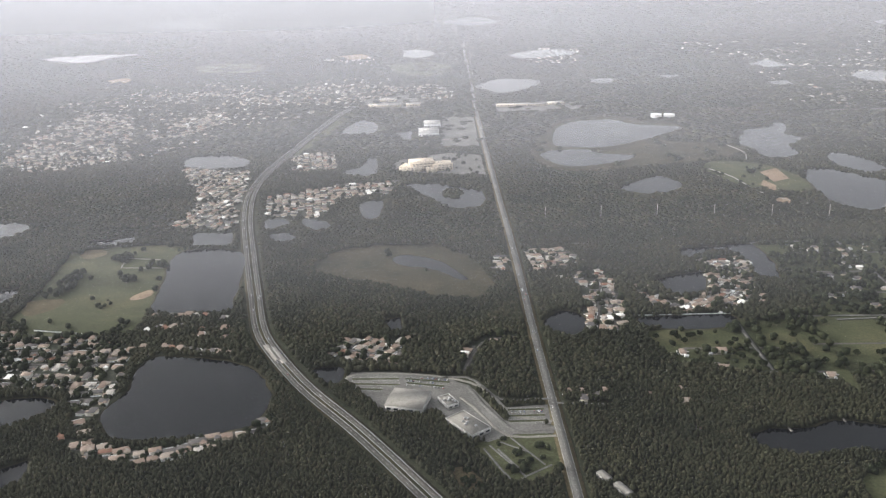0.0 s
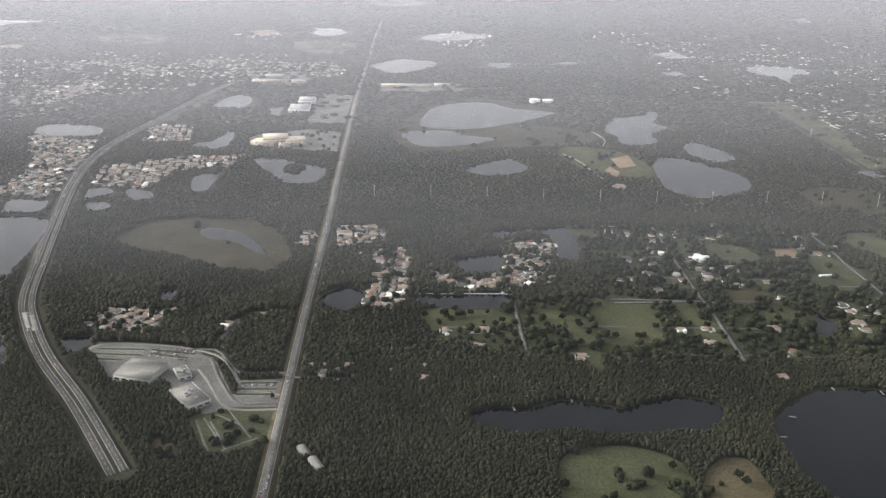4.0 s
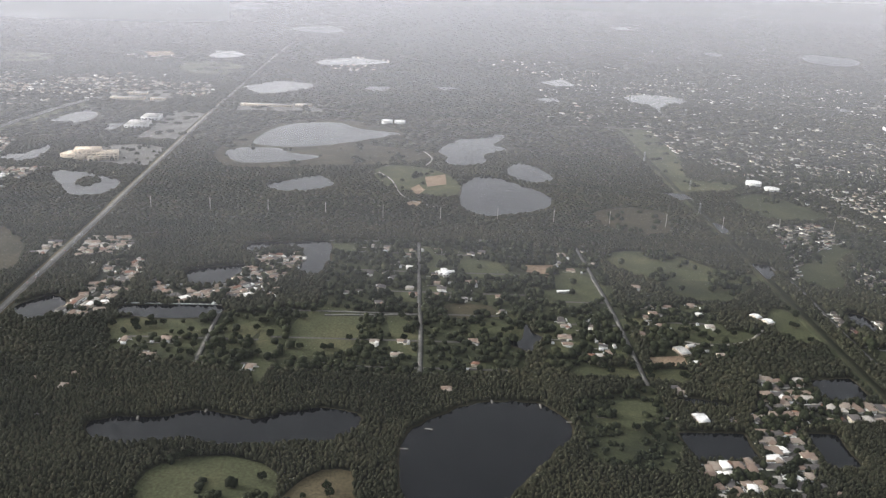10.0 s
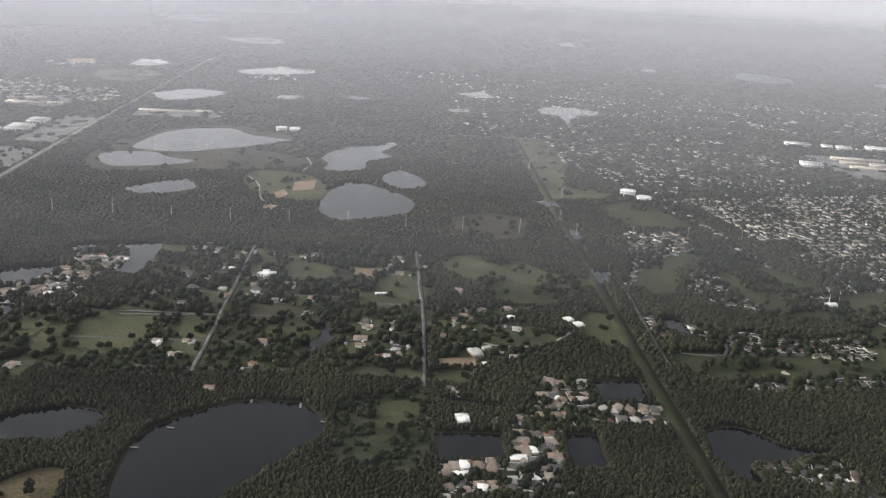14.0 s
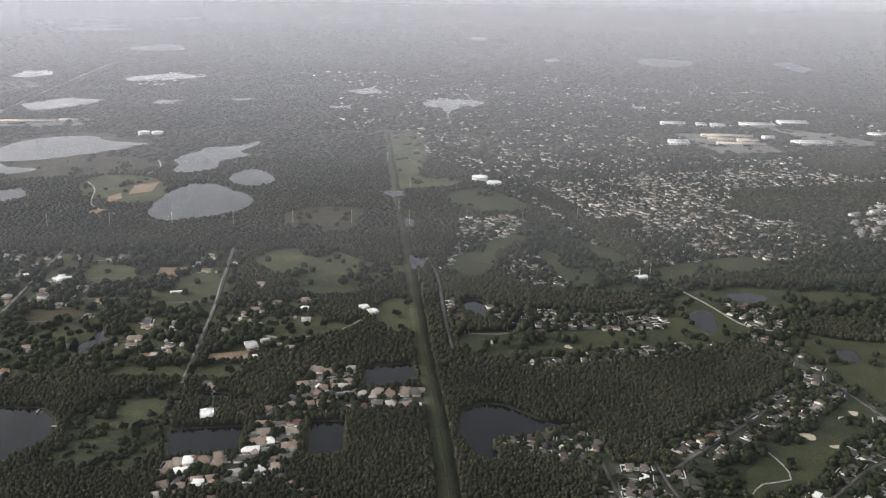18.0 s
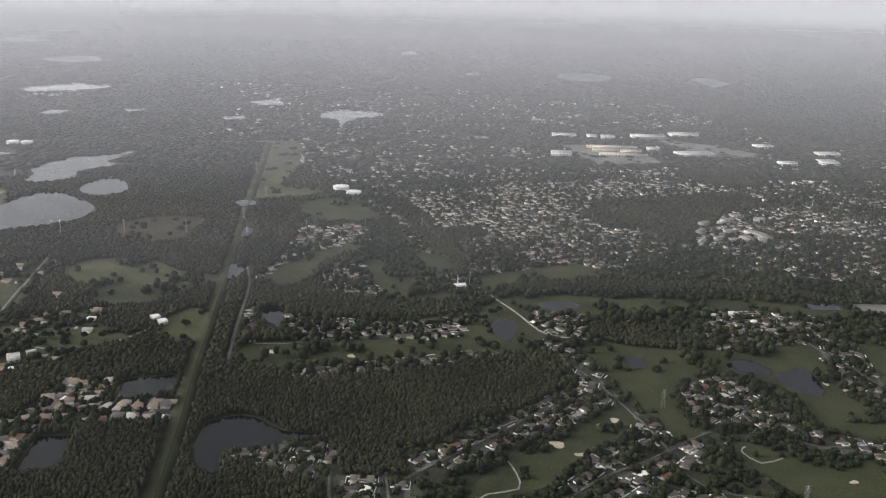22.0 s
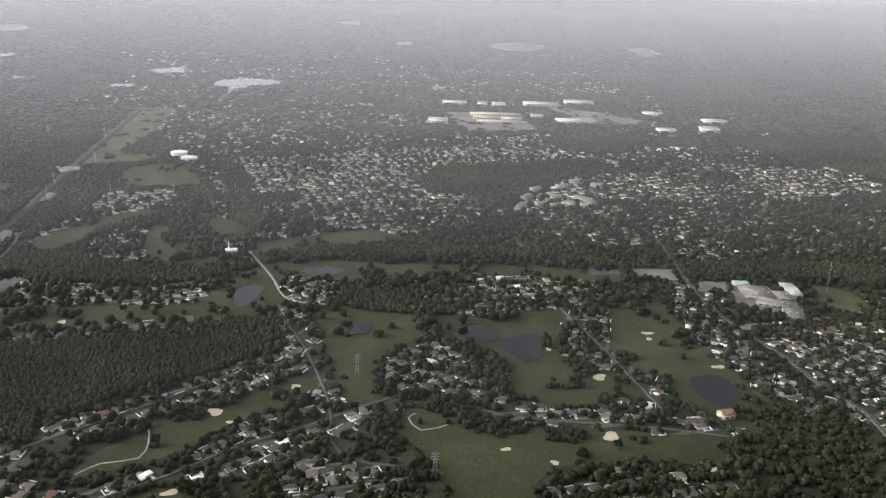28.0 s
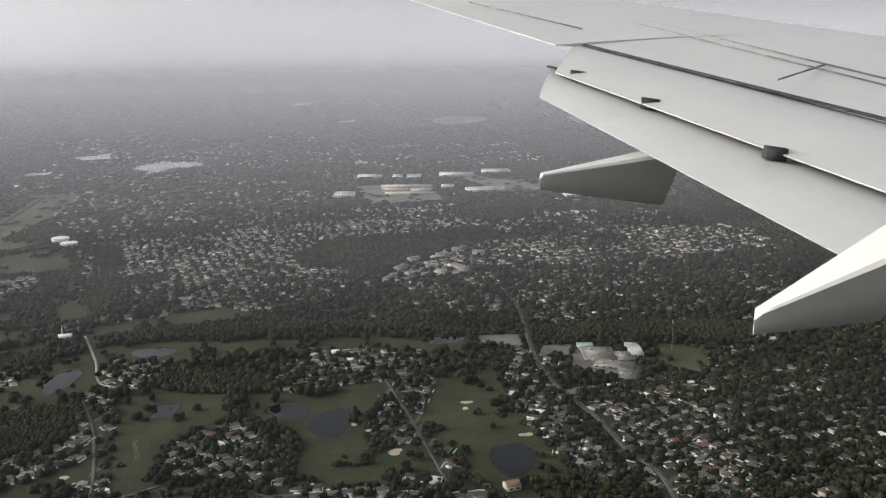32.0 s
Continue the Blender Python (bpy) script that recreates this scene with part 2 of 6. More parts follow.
def inside(px, py, poly):
    """Which of the points lie in a closed outline."""
    px, py = np.asarray(px, float), np.asarray(py, float)
    hit = np.zeros(px.shape, bool)
    lo, hi = poly.min(0), poly.max(0)
    near = np.flatnonzero((px > lo[0]) & (px < hi[0]) & (py > lo[1]) & (py < hi[1]))
    x, y = px[near], py[near]
    got = np.zeros(len(near), bool)
    for (ax, ay), (bx, by) in zip(poly, np.roll(poly, -1, 0)):
        if ay != by:
            got ^= ((ay > y) != (by > y)) & (x < (bx - ax) * (y - ay) / (by - ay) + ax)
    hit[near] = got
    return hit


def sheet(name, poly, z, mat, label, category, kind="structure", thick=0.0):
    """A flat piece of ground with an outline; with a thickness it gets a rim down to the ground."""
    n = len(poly)
    me = bpy.data.meshes.new(name)
    verts = [(x, y, z + up) for x, y, up in zip(*land(*np.asarray(poly, float).T))]
    faces = [tuple(range(n))]
    if thick:
        verts += [(x, y, q - thick) for x, y, q in verts]
        faces += [(i, i + n, (i + 1) % n + n, (i + 1) % n) for i in range(n)]
    me.from_pydata(verts, [], faces)
    me.materials.append(mat)
    me.update()
    me.polygons[0].flip() if me.polygons[0].normal.z < 0 else None
    return tagged(new(name, me), label, category, kind=kind)


def ribbon(line, half, off=0.0):
    """The two edges of a strip along a line."""
    d = np.gradient(line, axis=0)
    d /= np.maximum(np.hypot(d[:, 0], d[:, 1]), 1e-6)[:, None]
    side = np.stack([-d[:, 1], d[:, 0]], 1)
    return line + side * (off + half), line + side * (off - half)


def strip_mesh(name, line, width, z, mat, off=0.0, thick=0.15):
    a, b = ribbon(line, width / 2, off)
    n = len(line)
    v = np.concatenate([np.c_[a, np.full(n, z)], np.c_[b, np.full(n, z)], np.c_[a, np.full(n, z - thick)], np.c_[b, np.full(n, z - thick)]])
    i = np.arange(n - 1)
    f = np.concatenate([np.c_[i, i + n, i + n + 1, i + 1], np.c_[i + 2 * n, i, i + 1, i + 2 * n + 1], np.c_[i + n, i + 3 * n, i + 3 * n + 1, i + n + 1]])
    return mesh_of(name, v, f, [mat])


def part(name, me, parent, label=""):
    ob = new(name, me)
    ob.parent = parent
    return tagged(ob, label) if label else ob


def dashes(line, off, z, width=0.08, length=2.0, gap=4.0):
    """Painted lane dashes along a line."""
    seg = np.hypot(*np.diff(line, axis=0).T)
    run = np.r_[0, np.cumsum(seg)]
    v, f = [], []
    for s in np.arange(0, run[-1] - length, length + gap):
        p = [np.array([np.interp(q, run, line[:, 0]), np.interp(q, run, line[:, 1])]) for q in (s, s + length)]
        d = (p[1] - p[0]) / max(np.hypot(*(p[1] - p[0])), 1e-6)
        w = np.array([-d[1], d[0]])
        k = len(v)
        v += [(*(q + w * (off + e)), z) for q, e in ((p[0], -width), (p[1], -width), (p[1], width), (p[0], width))]
        f.append((k, k + 1, k + 2, k + 3))
    return v, f


# ---- ground, sheets painted as haze ----
FLAT_TO = 3600.0  # beyond this the land climbs slowly to the skyline


def land(x, y):
    """Where a far point of the plan lies on the rising land: nearer, and higher."""
    x, y = np.asarray(x, float), np.asarray(y, float)
    over = np.maximum(y - FLAT_TO, 0.0)
    d = np.minimum(y, FLAT_TO) + 1200.0 * (1 - np.exp(-over / 1200.0))
    k = np.where(over > 0, d / np.maximum(y, 1.0), 1.0)
    return 550 + (x - 550) * k, np.where(over > 0, d, y), 268.0 * (1 - k)


def build_ground():
    xs = np.unique(np.r_[np.linspace(-60000, -7000, 12), np.linspace(-7000, -900, 14), np.linspace(-900, 2500, 60), np.linspace(2500, 8000, 12), np.linspace(8000, 60000, 12)])
    ys = np.unique(np.r_[np.linspace(-2500, 250, 8), np.linspace(250, 2200, 40), np.linspace(2200, 7000, 50), np.geomspace(7000, 60000, 24)])
    gx, gy = np.meshgrid(xs, ys)
    px, py, pz = land(gx.ravel(), gy.ravel())
    v = np.c_[px, py, pz]
    w = len(xs)
    i = (np.arange(len(ys) - 1)[:, None] * w + np.arange(w - 1)).ravel()
    f = np.c_[i, i + 1, i + w + 1, i + w]
    tagged(new("ground", mesh_of("ground", v, f, [GROUND])), "dark green flat woodland ground reaching the horizon", "ground", kind="structure")


build_ground()

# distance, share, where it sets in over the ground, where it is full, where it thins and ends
HAZE_SHEETS = [(340, 0.012, 6, 80, 300, 480), (620, 0.065, 8, 100, 300, 480), (1000, 0.13, 10, 110, 300, 480), (1500, 0.14, 10, 110, 290, 480), (2200, 0.16, 10, 110, 280, 480), (3200, 0.18, 10, 120, 270, 480), (4450, 0.4, 60, 230, 290, 650)]
# Upright sheets stand in for haze; the farthest is paler for the bright horizon.
for far, *how in HAZE_SHEETS:
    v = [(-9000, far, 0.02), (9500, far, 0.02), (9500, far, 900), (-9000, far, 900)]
    tagged(new("haze_sheet", mesh_of("haze_sheet", v, [(0, 1, 2, 3)], [haze_sheet_material(*how, (0.8, 0.805, 0.82) if far > 4000 else (0.57, 0.575, 0.63))])), "upright see-through sheet painted as thin grey haze over the land", "haze", kind="structure")

# ---- water ----
TAKEN = []  # outlines on which no tree grows
WET = []  # outlines on which nothing stands
ISLANDS = []


def lake(points, what="lake", label="dark still lake with a wooded shore", rough=2.5):
    if len(points) < 5:
        points = [tuple(np.array(p) * (1 - k) + np.array(q) * k) for p, q in zip(points, points[1:] + points[:1]) for k in (0.06, 0.35, 0.65, 0.94)]
    shore = curve_round(points, step=7.0, rough=rough)
    mid = shore.mean(0)
    out = shore - mid
    bank = mid + out * (1 + 2.2 / np.maximum(np.hypot(out[:, 0], out[:, 1]), 4))[:, None]
    sheet("lake_bank", bank, 0.22 + 0.004 * (len(WET) % 9), MARSH, "reedy grass bank round the water", "bank", thick=0.2)
    sheet(what, shore, 0.32 + 0.004 * (len(WET) % 9), WATER if mid[1] < 2600 else RUFFLED, label, "lake")
    clear = 0.0 if mid[1] < 1250 else 4.0 if mid[1] < 2000 else 16.0 if mid[1] < 3000 else 38.0  # far crowns are broad
    TAKEN.append(mid + out * (1 + (2.2 + clear) / np.maximum(np.hypot(out[:, 0], out[:, 1]), 4))[:, None])
    WET.append(bank)


lake([(-249, 613), (-224, 612), (-190, 604), (-164, 590), (-146, 559), (-142, 527), (-150, 509), (-170, 498), (-199, 493), (-230, 493), (-248, 506), (-257, 525), (-255, 540), (-252, 561), (-255, 587)])
lake([(-302, 852), (-239, 853), (-220, 783), (-214, 727), (-215, 699), (-269, 697), (-283, 706), (-293, 770)])
lake([(-308, 916), (-262, 914), (-253, 871), (-294, 871)], "pond", "small dark pond with grassy banks", 1.0)
lake([(-415, 1233), (-410, 1274), (-364, 1278), (-323, 1251), (-320, 1205), (-360, 1198), (-399, 1206)])
lake([(-235, 960), (-216, 963), (-203, 948), (-222, 926), (-229, 931)], "pond", "small dark pond with grassy banks", 1.5)
lake([(-192, 962), (-164, 952), (-155, 931), (-169, 920), (-185, 937)], "pond", "small dark pond with grassy banks", 1.5)
lake([(-219, 909), (-199, 912), (-186, 888), (-200, 880), (-211, 884)], "pond", "small dark pond with grassy banks", 1.0)
lake([(-173, 1171), (-149, 1201), (-142, 1249), (-129, 1232), (-126, 1153), (-160, 1155)], "pond", "small dark pond with grassy banks", 1.5)
lake([(-80, 1103), (-48, 1104), (-18, 1091), (18, 1068), (23, 1043), (20, 1010), (3, 997), (-24, 1003), (-42, 1037), (-62, 1067)])
lake([(-129, 1022), (-106, 1032), (-101, 1016), (-104, 964), (-119, 961), (-127, 987)], "pond", "small dark pond with grassy banks", 1.5)
lake([(-76, 819), (-70, 834), (-55, 835), (-38, 826), (-20, 808), (-8, 786), (1, 769), (-9, 768), (-24, 786), (-40, 800), (-58, 804)])
lake([(-207, 1427), (-185, 1527), (-152, 1481), (-154, 1418), (-186, 1412)], "pond", "small dark pond with grassy banks", 1.5)
lake([(-113, 1411), (-89, 1431), (-87, 1364), (-102, 1369)], "pond", "small dark pond with grassy banks", 1.5)
lake([(-72, 677), (-58, 683), (-55, 654), (-65, 657)], "pond", "small dark pond with grassy banks", 1.0)
lake([(136, 1321), (154, 1437), (194, 1483), (253, 1493), (287, 1451), (356, 1424), (323, 1382), (271, 1333), (214, 1295), (163, 1295)])
lake([(110, 1245), (128, 1276), (179, 1280), (202, 1252), (246, 1238), (222, 1208), (164, 1183), (133, 1192)])
lake([(420, 1317), (436, 1360), (459, 1403), (478, 1402), (499, 1421), (512, 1440), (529, 1440), (520, 1400), (505, 1360), (520, 1345), (522, 1330), (500, 1305), (484, 1287), (486, 1260), (479, 1233), (455, 1216), (438, 1212), (424, 1230), (428, 1262), (417, 1290)])
lake([(508, 1187), (518, 1222), (533, 1239), (546, 1228), (559, 1208), (566, 1178), (568, 1150), (548, 1132), (531, 1128), (514, 1150)], "pond", "small dark pond with grassy banks", 1.5)
lake([(442, 1093), (450, 1125), (468, 1153), (486, 1150), (504, 1138), (520, 1112), (528, 1104), (545, 1075), (551, 1050), (543, 1018), (525, 995), (510, 983), (485, 972), (466, 966), (448, 978), (438, 1000), (437, 1045)])
lake([(196, 1072), (221, 1098), (258, 1126), (277, 1082), (258, 1051), (225, 1044), (202, 1056)])
lake([(179, 762), (224, 779), (224, 760), (213, 729), (189, 727), (180, 744)], "pond", "small dark pond with grassy banks", 1.0)
lake([(219, 842), (255, 849), (297, 852), (297, 772), (287, 764), (274, 766), (274, 817), (260, 833), (237, 823), (222, 814)])
lake([(145, 676), (180, 680), (224, 680), (218, 659), (182, 654), (149, 659)])
lake([(63, 666), (83, 693), (100, 676), (92, 647), (79, 646)], "pond", "small dark pond with grassy banks", 1.0)
lake([(183, 494), (207, 501), (229, 502), (242, 510), (263, 507), (284, 502), (304, 512), (327, 517), (345, 510), (348, 497), (336, 480), (307, 472), (278, 468), (251, 476), (230, 472), (209, 468), (187, 477)], "lake", "dark slate round lake ringed by trees and small docks", 3.0)
lake([(376, 481), (393, 505), (417, 525), (447, 532), (469, 528), (480, 508), (479, 487), (454, 452), (433, 423), (417, 406), (392, 397), (379, 417), (373, 450)], "lake", "dark slate round lake ringed by trees and small docks", 3.0)
lake([(453, 634), (460, 628), (467, 634), (473, 665), (476, 646), (483, 636), (474, 622), (471, 608), (463, 616), (455, 622)], "pond", "small dark pond with grassy banks", 1.0)
lake([(668, 575), (702, 580), (702, 548), (668, 542)], "pond", "small dark pond with grassy banks", 1.0)
lake([(550, 497), (593, 498), (592, 468), (553, 465)], "pond", "small dark pond with grassy banks", 1.0)
lake([(634, 500), (654, 499), (652, 462), (632, 461)], "pond", "small dark pond with grassy banks", 1.0)
lake([(733, 450), (724, 471), (726, 498), (731, 509), (740, 514), (752, 514), (762, 505), (774, 493), (800, 486), (784, 480), (771, 475), (753, 472), (741, 464), (741, 446)])
lake([(755, 702), (770, 703), (771, 674), (766, 656), (757, 673)], "pond", "small dark pond with grassy banks", 1.0)
lake([(700, 1102), (732, 1098), (736, 1073), (717, 1067)], "pond", "small dark pond with grassy banks", 1.5)
lake([(726, 970), (736, 964), (734, 929), (724, 931)], "pond", "small dark pond with grassy banks", 1.5)
lake([(720, 830), (738, 827), (730, 788), (719, 786)], "pond", "small dark pond with grassy banks", 1.0)
lake([(936, 654), (948, 666), (958, 658), (950, 628), (941, 618), (934, 630)], "pond", "small dark pond with grassy banks", 1.0)
lake([(989, 701), (1010, 705), (1024, 694), (1013, 681), (992, 685)], "pond", "small dark pond with grassy banks", 1.0)
lake([(1021, 581), (1036, 579), (1030, 559), (1017, 559)], "pond", "small dark pond with grassy banks", 1.0)
lake([(1093, 560), (1111, 568), (1121, 547), (1112, 538), (1094, 547)], "pond", "small dark pond with grassy banks", 1.0)
lake([(1118, 538), (1132, 544), (1148, 549), (1141, 512), (1127, 503), (1118, 522)], "pond", "small dark pond with grassy banks", 1.0)
lake([(1225, 468), (1246, 471), (1247, 444), (1227, 430), (1221, 449)], "pond", "small dark pond with grassy banks", 1.0)
lake([(1229, 681), (1259, 680), (1253, 661), (1225, 664)], "pond", "small dark pond with grassy banks", 1.0)
lake([(840, 1913), (889, 1972), (968, 1943), (965, 1880), (916, 1834), (886, 1782), (867, 1687), (870, 1824), (840, 1844)], "lake", "far pale lake shining with sky light", 6.0)
lake([(676, 2110), (744, 2178), (760, 2067), (708, 2054)], "lake", "far pale lake shining with sky light", 6.0)
lake([(635, 1854), (681, 1873), (681, 1816), (641, 1813)], "pond", "small dark pond with grassy banks", 1.5)
lake([(27, 1884), (85, 1954), (164, 1922), (140, 1836), (77, 1775), (32, 1827)], "lake", "far pale lake shining with sky light", 6.0)
lake([(-166, 2419), (-123, 2497), (-80, 2407), (-108, 2332), (-153, 2338)], "lake", "far pale lake shining with sky light", 6.0)
lake([(277, 1932), (328, 1941), (316, 1867), (269, 1872)], "pond", "small dark pond with grassy banks", 1.5)
lake([(125, 2343), (216, 2446), (302, 2385), (264, 2323), (157, 2273)], "lake", "far pale lake shining with sky light", 6.0)
lake([(-65, 3302), (41, 3459), (117, 3264), (57, 3154), (-43, 3194)], "lake", "far pale lake shining with sky light", 6.0)
lake([(-1262, 3462), (-1125, 3523), (-957, 3488), (-974, 3238), (-1152, 3333)], "lake", "far pale lake shining with sky light", 6.0)
lake([(-1195, 2450), (-1101, 2495), (-921, 2517), (-983, 2443), (-1025, 2349), (-1144, 2409)], "lake", "far pale lake shining with sky light", 6.0)
lake([(-588, 4229), (-502, 4416), (-301, 4324), (-391, 4112)], "lake", "far pale lake shining with sky light", 6.0)
lake([(1673, 2933), (1772, 3090), (1875, 2976), (1782, 2791), (1673, 2770)], "lake", "far pale lake shining with sky light", 6.0)
lake([(2144, 2925), (2258, 3002), (2206, 2751), (2086, 2602)], "lake", "far pale lake shining with sky light", 6.0)
lake([(-551, 4327), (-526, 4736), (-401, 4688), (-401, 4270)], "lake", "far pale lake shining with sky light", 6.0)
lake([(-1043, 3534), (-1031, 3582), (-975, 3447), (-987, 3403)], "lake", "far pale lake shining with sky light", 6.0)
lake([(407, 1962), (455, 1978), (486, 1953), (436, 1920)], "lake", "far pale lake shining with sky light", 6.0)
lake([(-174, 2479), (-116, 2498), (-104, 2393), (-139, 2373)], "lake", "far pale lake shining with sky light", 6.0)
lake([(1255, 4037), (1341, 4152), (1320, 3906), (1249, 3881)], "lake", "far pale lake shining with sky light", 6.0)
lake([(1354, 2992), (1421, 3054), (1397, 2915), (1347, 2904)], "lake", "far pale lake shining with sky light", 6.0)
lake([(1296, 1886), (1321, 1888), (1311, 1833), (1286, 1831)], "pond", "small dark pond with grassy banks", 1.5)
for pts in ([(-548, 955), (-529, 960), (-506, 944), (-513, 911), (-530, 910)], [(-449, 752), (-428, 757), (-421, 728), (-432, 719)], [(-420, 889), (-396, 895), (-371, 905), (-364, 885), (-391, 876)], [(-118, 588), (-106, 592), (-95, 590), (-97, 566), (-110, 570)], [(-340, 542), (-310, 549), (-295, 537), (-305, 520), (-322, 508)], [(-297, 458), (-283, 470), (-275, 450), (-285, 434)], [(563, 544), (579, 542), (596, 535), (593, 531), (573, 535), (560, 539)]):
    lake(pts, "pond", "small dark pond among trees", 1.0)
isle = np.array([(-17, 1057)]) + 13.0 * np.array([(math.cos(a), 1.6 * math.sin(a)) for a in np.linspace(0, 2 * math.pi, 20, endpoint=False)]) * rng.uniform(0.9, 1.1, (20, 1))
sheet("island", isle, 0.6, MARSH, "small round wooded island in a pond", "island", thick=0.5)
ISLANDS.append(isle)
# ---- open land ----
OPEN = []  # outline, share of trees, rank: estates first, then woods, then fields and lots


def field(points, mat, name, label, keep=0.02, z=0.066, rough=2.0):
    edge = curve_round(points, step=9.0, rough=rough)
    if name == "golf_course" and edge[:, 1].mean() > 500:  # mown rough beyond the fairway
        d = np.roll(edge, -1, 0) - np.roll(edge, 1, 0)
        turn = np.sign(np.sum(edge[:, 0] * np.roll(edge[:, 1], -1) - np.roll(edge[:, 0], -1) * edge[:, 1]))
        edge = edge + 5.0 * turn * np.stack([d[:, 1], -d[:, 0]], 1) / np.maximum(np.hypot(d[:, 0], d[:, 1]), 1e-3)[:, None]
    sheet(name, edge, z + 0.003 * len(OPEN), mat, label, name.replace("_", " "))
    OPEN.append((edge, keep, 2))


field([(-412, 861), (-300, 866), (-284, 704), (-293, 652), (-391, 665), (-403, 732), (-416, 836)], GRASS, "sports_park", "green playing fields beside a lake", 0.03)
field([(-152, 811), (-123, 856), (-76, 871), (-22, 855), (13, 805), (23, 746), (6, 721), (-30, 728), (-79, 756), (-124, 772)], MARSH, "marsh", "brownish wet marsh clearing in the woods", 0.009, rough=9.0)
field([(94, 1252), (123, 1393), (197, 1527), (303, 1498), (363, 1424), (306, 1333), (420, 1296), (359, 1209), (250, 1177), (154, 1155), (116, 1176)], MARSH, "marsh", "brownish reed marsh round shallow lakes", 0.05)
field([(572, 838), (600, 858), (650, 846), (677, 812), (709, 799), (711, 774), (667, 764), (658, 743), (639, 731), (623, 747), (579, 799)], GRASS, "pasture", "open green pasture with a few trees", 0.06)
field([(686, 704), (708, 708), (706, 640), (681, 649)], GRASS, "pasture", "open green pasture with a few trees", 0.06)
field([(1404, 622), (1432, 609), (1423, 564), (1392, 571)], GRASS, "playing_field", "green school playing field", 0.01)
field([(233, 440), (250, 458), (284, 456), (306, 442), (305, 400), (278, 381), (248, 380), (230, 398)], GRASS, "pasture", "open green pasture with a few trees", 0.06)
field([(314, 426), (330, 446), (347, 446), (351, 416), (352, 396), (312, 395)], DRY, "dry_field", "pale dry grass field", 0.02)
field([(264, 639), (282, 635), (280, 551), (270, 551)], GRASS, "pasture", "open green pasture with a few trees", 0.06)
field([(288, 657), (309, 686), (338, 670), (334, 607), (313, 595), (288, 595)], GRASS, "pasture", "open green pasture with a few trees", 0.06)
field([(425, 810), (461, 809), (468, 776), (431, 760)], GRASS, "pasture", "open green pasture with a few trees", 0.06)
field([(150, 650), (205, 653), (221, 622), (184, 620), (156, 619)], GRASS, "pasture", "open green pasture with a few trees", 0.06)
field([(514, 780), (545, 776), (544, 713), (496, 712)], GRASS, "pasture", "open green pasture with a few trees", 0.06)
field([(607, 643), (647, 662), (669, 658), (652, 641), (617, 633)], GRASS, "pasture", "open green pasture with a few trees", 0.06)
field([(587, 987), (641, 1024), (679, 997), (661, 926), (612, 921)], MARSH, "scrub", "rough brownish scrub clearing", 0.05)
field([(-188, 2208), (-90, 2245), (-31, 2140), (-68, 2012), (-163, 2066)], GRASS, "pasture", "open green pasture with a few trees", 0.06)
field([(-686, 2243), (-596, 2292), (-491, 2218), (-524, 2110), (-638, 2124)], GRASS, "pasture", "open green pasture with a few trees", 0.06)
field([(-261, 1410), (-231, 1571), (-211, 1622), (-201, 1584), (-228, 1407), (-251, 1274), (-262, 1285)], GRASS, "pasture", "open green pasture with a few trees", 0.06)
field([(149, 647), (182, 651), (186, 630), (150, 631)], GRASS, "pasture", "open green pasture with a few trees", 0.06)
field([(-12, 453), (-4, 459), (8, 447), (5, 433), (-6, 436)], DRY, "clearing", "pale grassy clearing in the woods", 0.02)
field([(426, 657), (465, 660), (469, 639), (432, 633)], GRASS, "pasture", "open green pasture with a few trees", 0.06)
field([(408, 698), (447, 699), (446, 674), (413, 672)], MARSH, "scrub", "rough brownish scrub clearing", 0.05)
field([(551, 677), (578, 679), (573, 659), (551, 658)], GRASS, "pasture", "open green pasture with a few trees", 0.06)
field([(497, 586), (547, 588), (547, 571), (497, 568)], GRASS, "pasture", "open green pasture with a few trees", 0.06)
field([(361, 670), (380, 671), (383, 630), (366, 629)], GRASS, "pasture", "open green pasture with a few trees", 0.06)
field([(591, 673), (613, 663), (605, 636), (588, 639)], GRASS, "pasture", "open green pasture with a few trees", 0.06)
field([(552, 585), (583, 587), (580, 568), (552, 567)], GRASS, "pasture", "open green pasture with a few trees", 0.06)
field([(524, 503), (536, 503), (536, 487), (523, 487)], GRASS, "pasture", "open green pasture with a few trees", 0.06)
field([(300, 849), (319, 851), (322, 826), (303, 824)], GRASS, "pasture", "open green pasture with a few trees", 0.06)
field([(387, 844), (400, 845), (404, 779), (387, 777)], GRASS, "pasture", "open green pasture with a few trees", 0.06)
field([(207, 606), (224, 607), (224, 583), (208, 583)], GRASS, "pasture", "open green pasture with a few trees", 0.06)
field([(237, 607), (256, 608), (258, 576), (241, 573)], GRASS, "pasture", "open green pasture with a few trees", 0.06)
field([(243, 665), (267, 665), (258, 622), (238, 622)], GRASS, "pasture", "open green pasture with a few trees", 0.06)
field([(747, 628), (787, 627), (827, 626), (885, 625), (927, 620), (952, 611), (947, 601), (893, 602), (841, 598), (791, 594), (753, 593)], FAIRWAY, "golf_course", "mown dark green golf fairway with scattered trees", 0.05)
field([(915, 633), (931, 668), (958, 706), (962, 678), (972, 632), (961, 616), (927, 617)], FAIRWAY, "golf_course", "mown dark green golf fairway with scattered trees", 0.05)
field([(969, 712), (1014, 715), (1061, 702), (1135, 694), (1222, 677), (1250, 659), (1238, 646), (1177, 667), (1105, 678), (1035, 673), (980, 687)], FAIRWAY, "golf_course", "mown dark green golf fairway with scattered trees", 0.05)
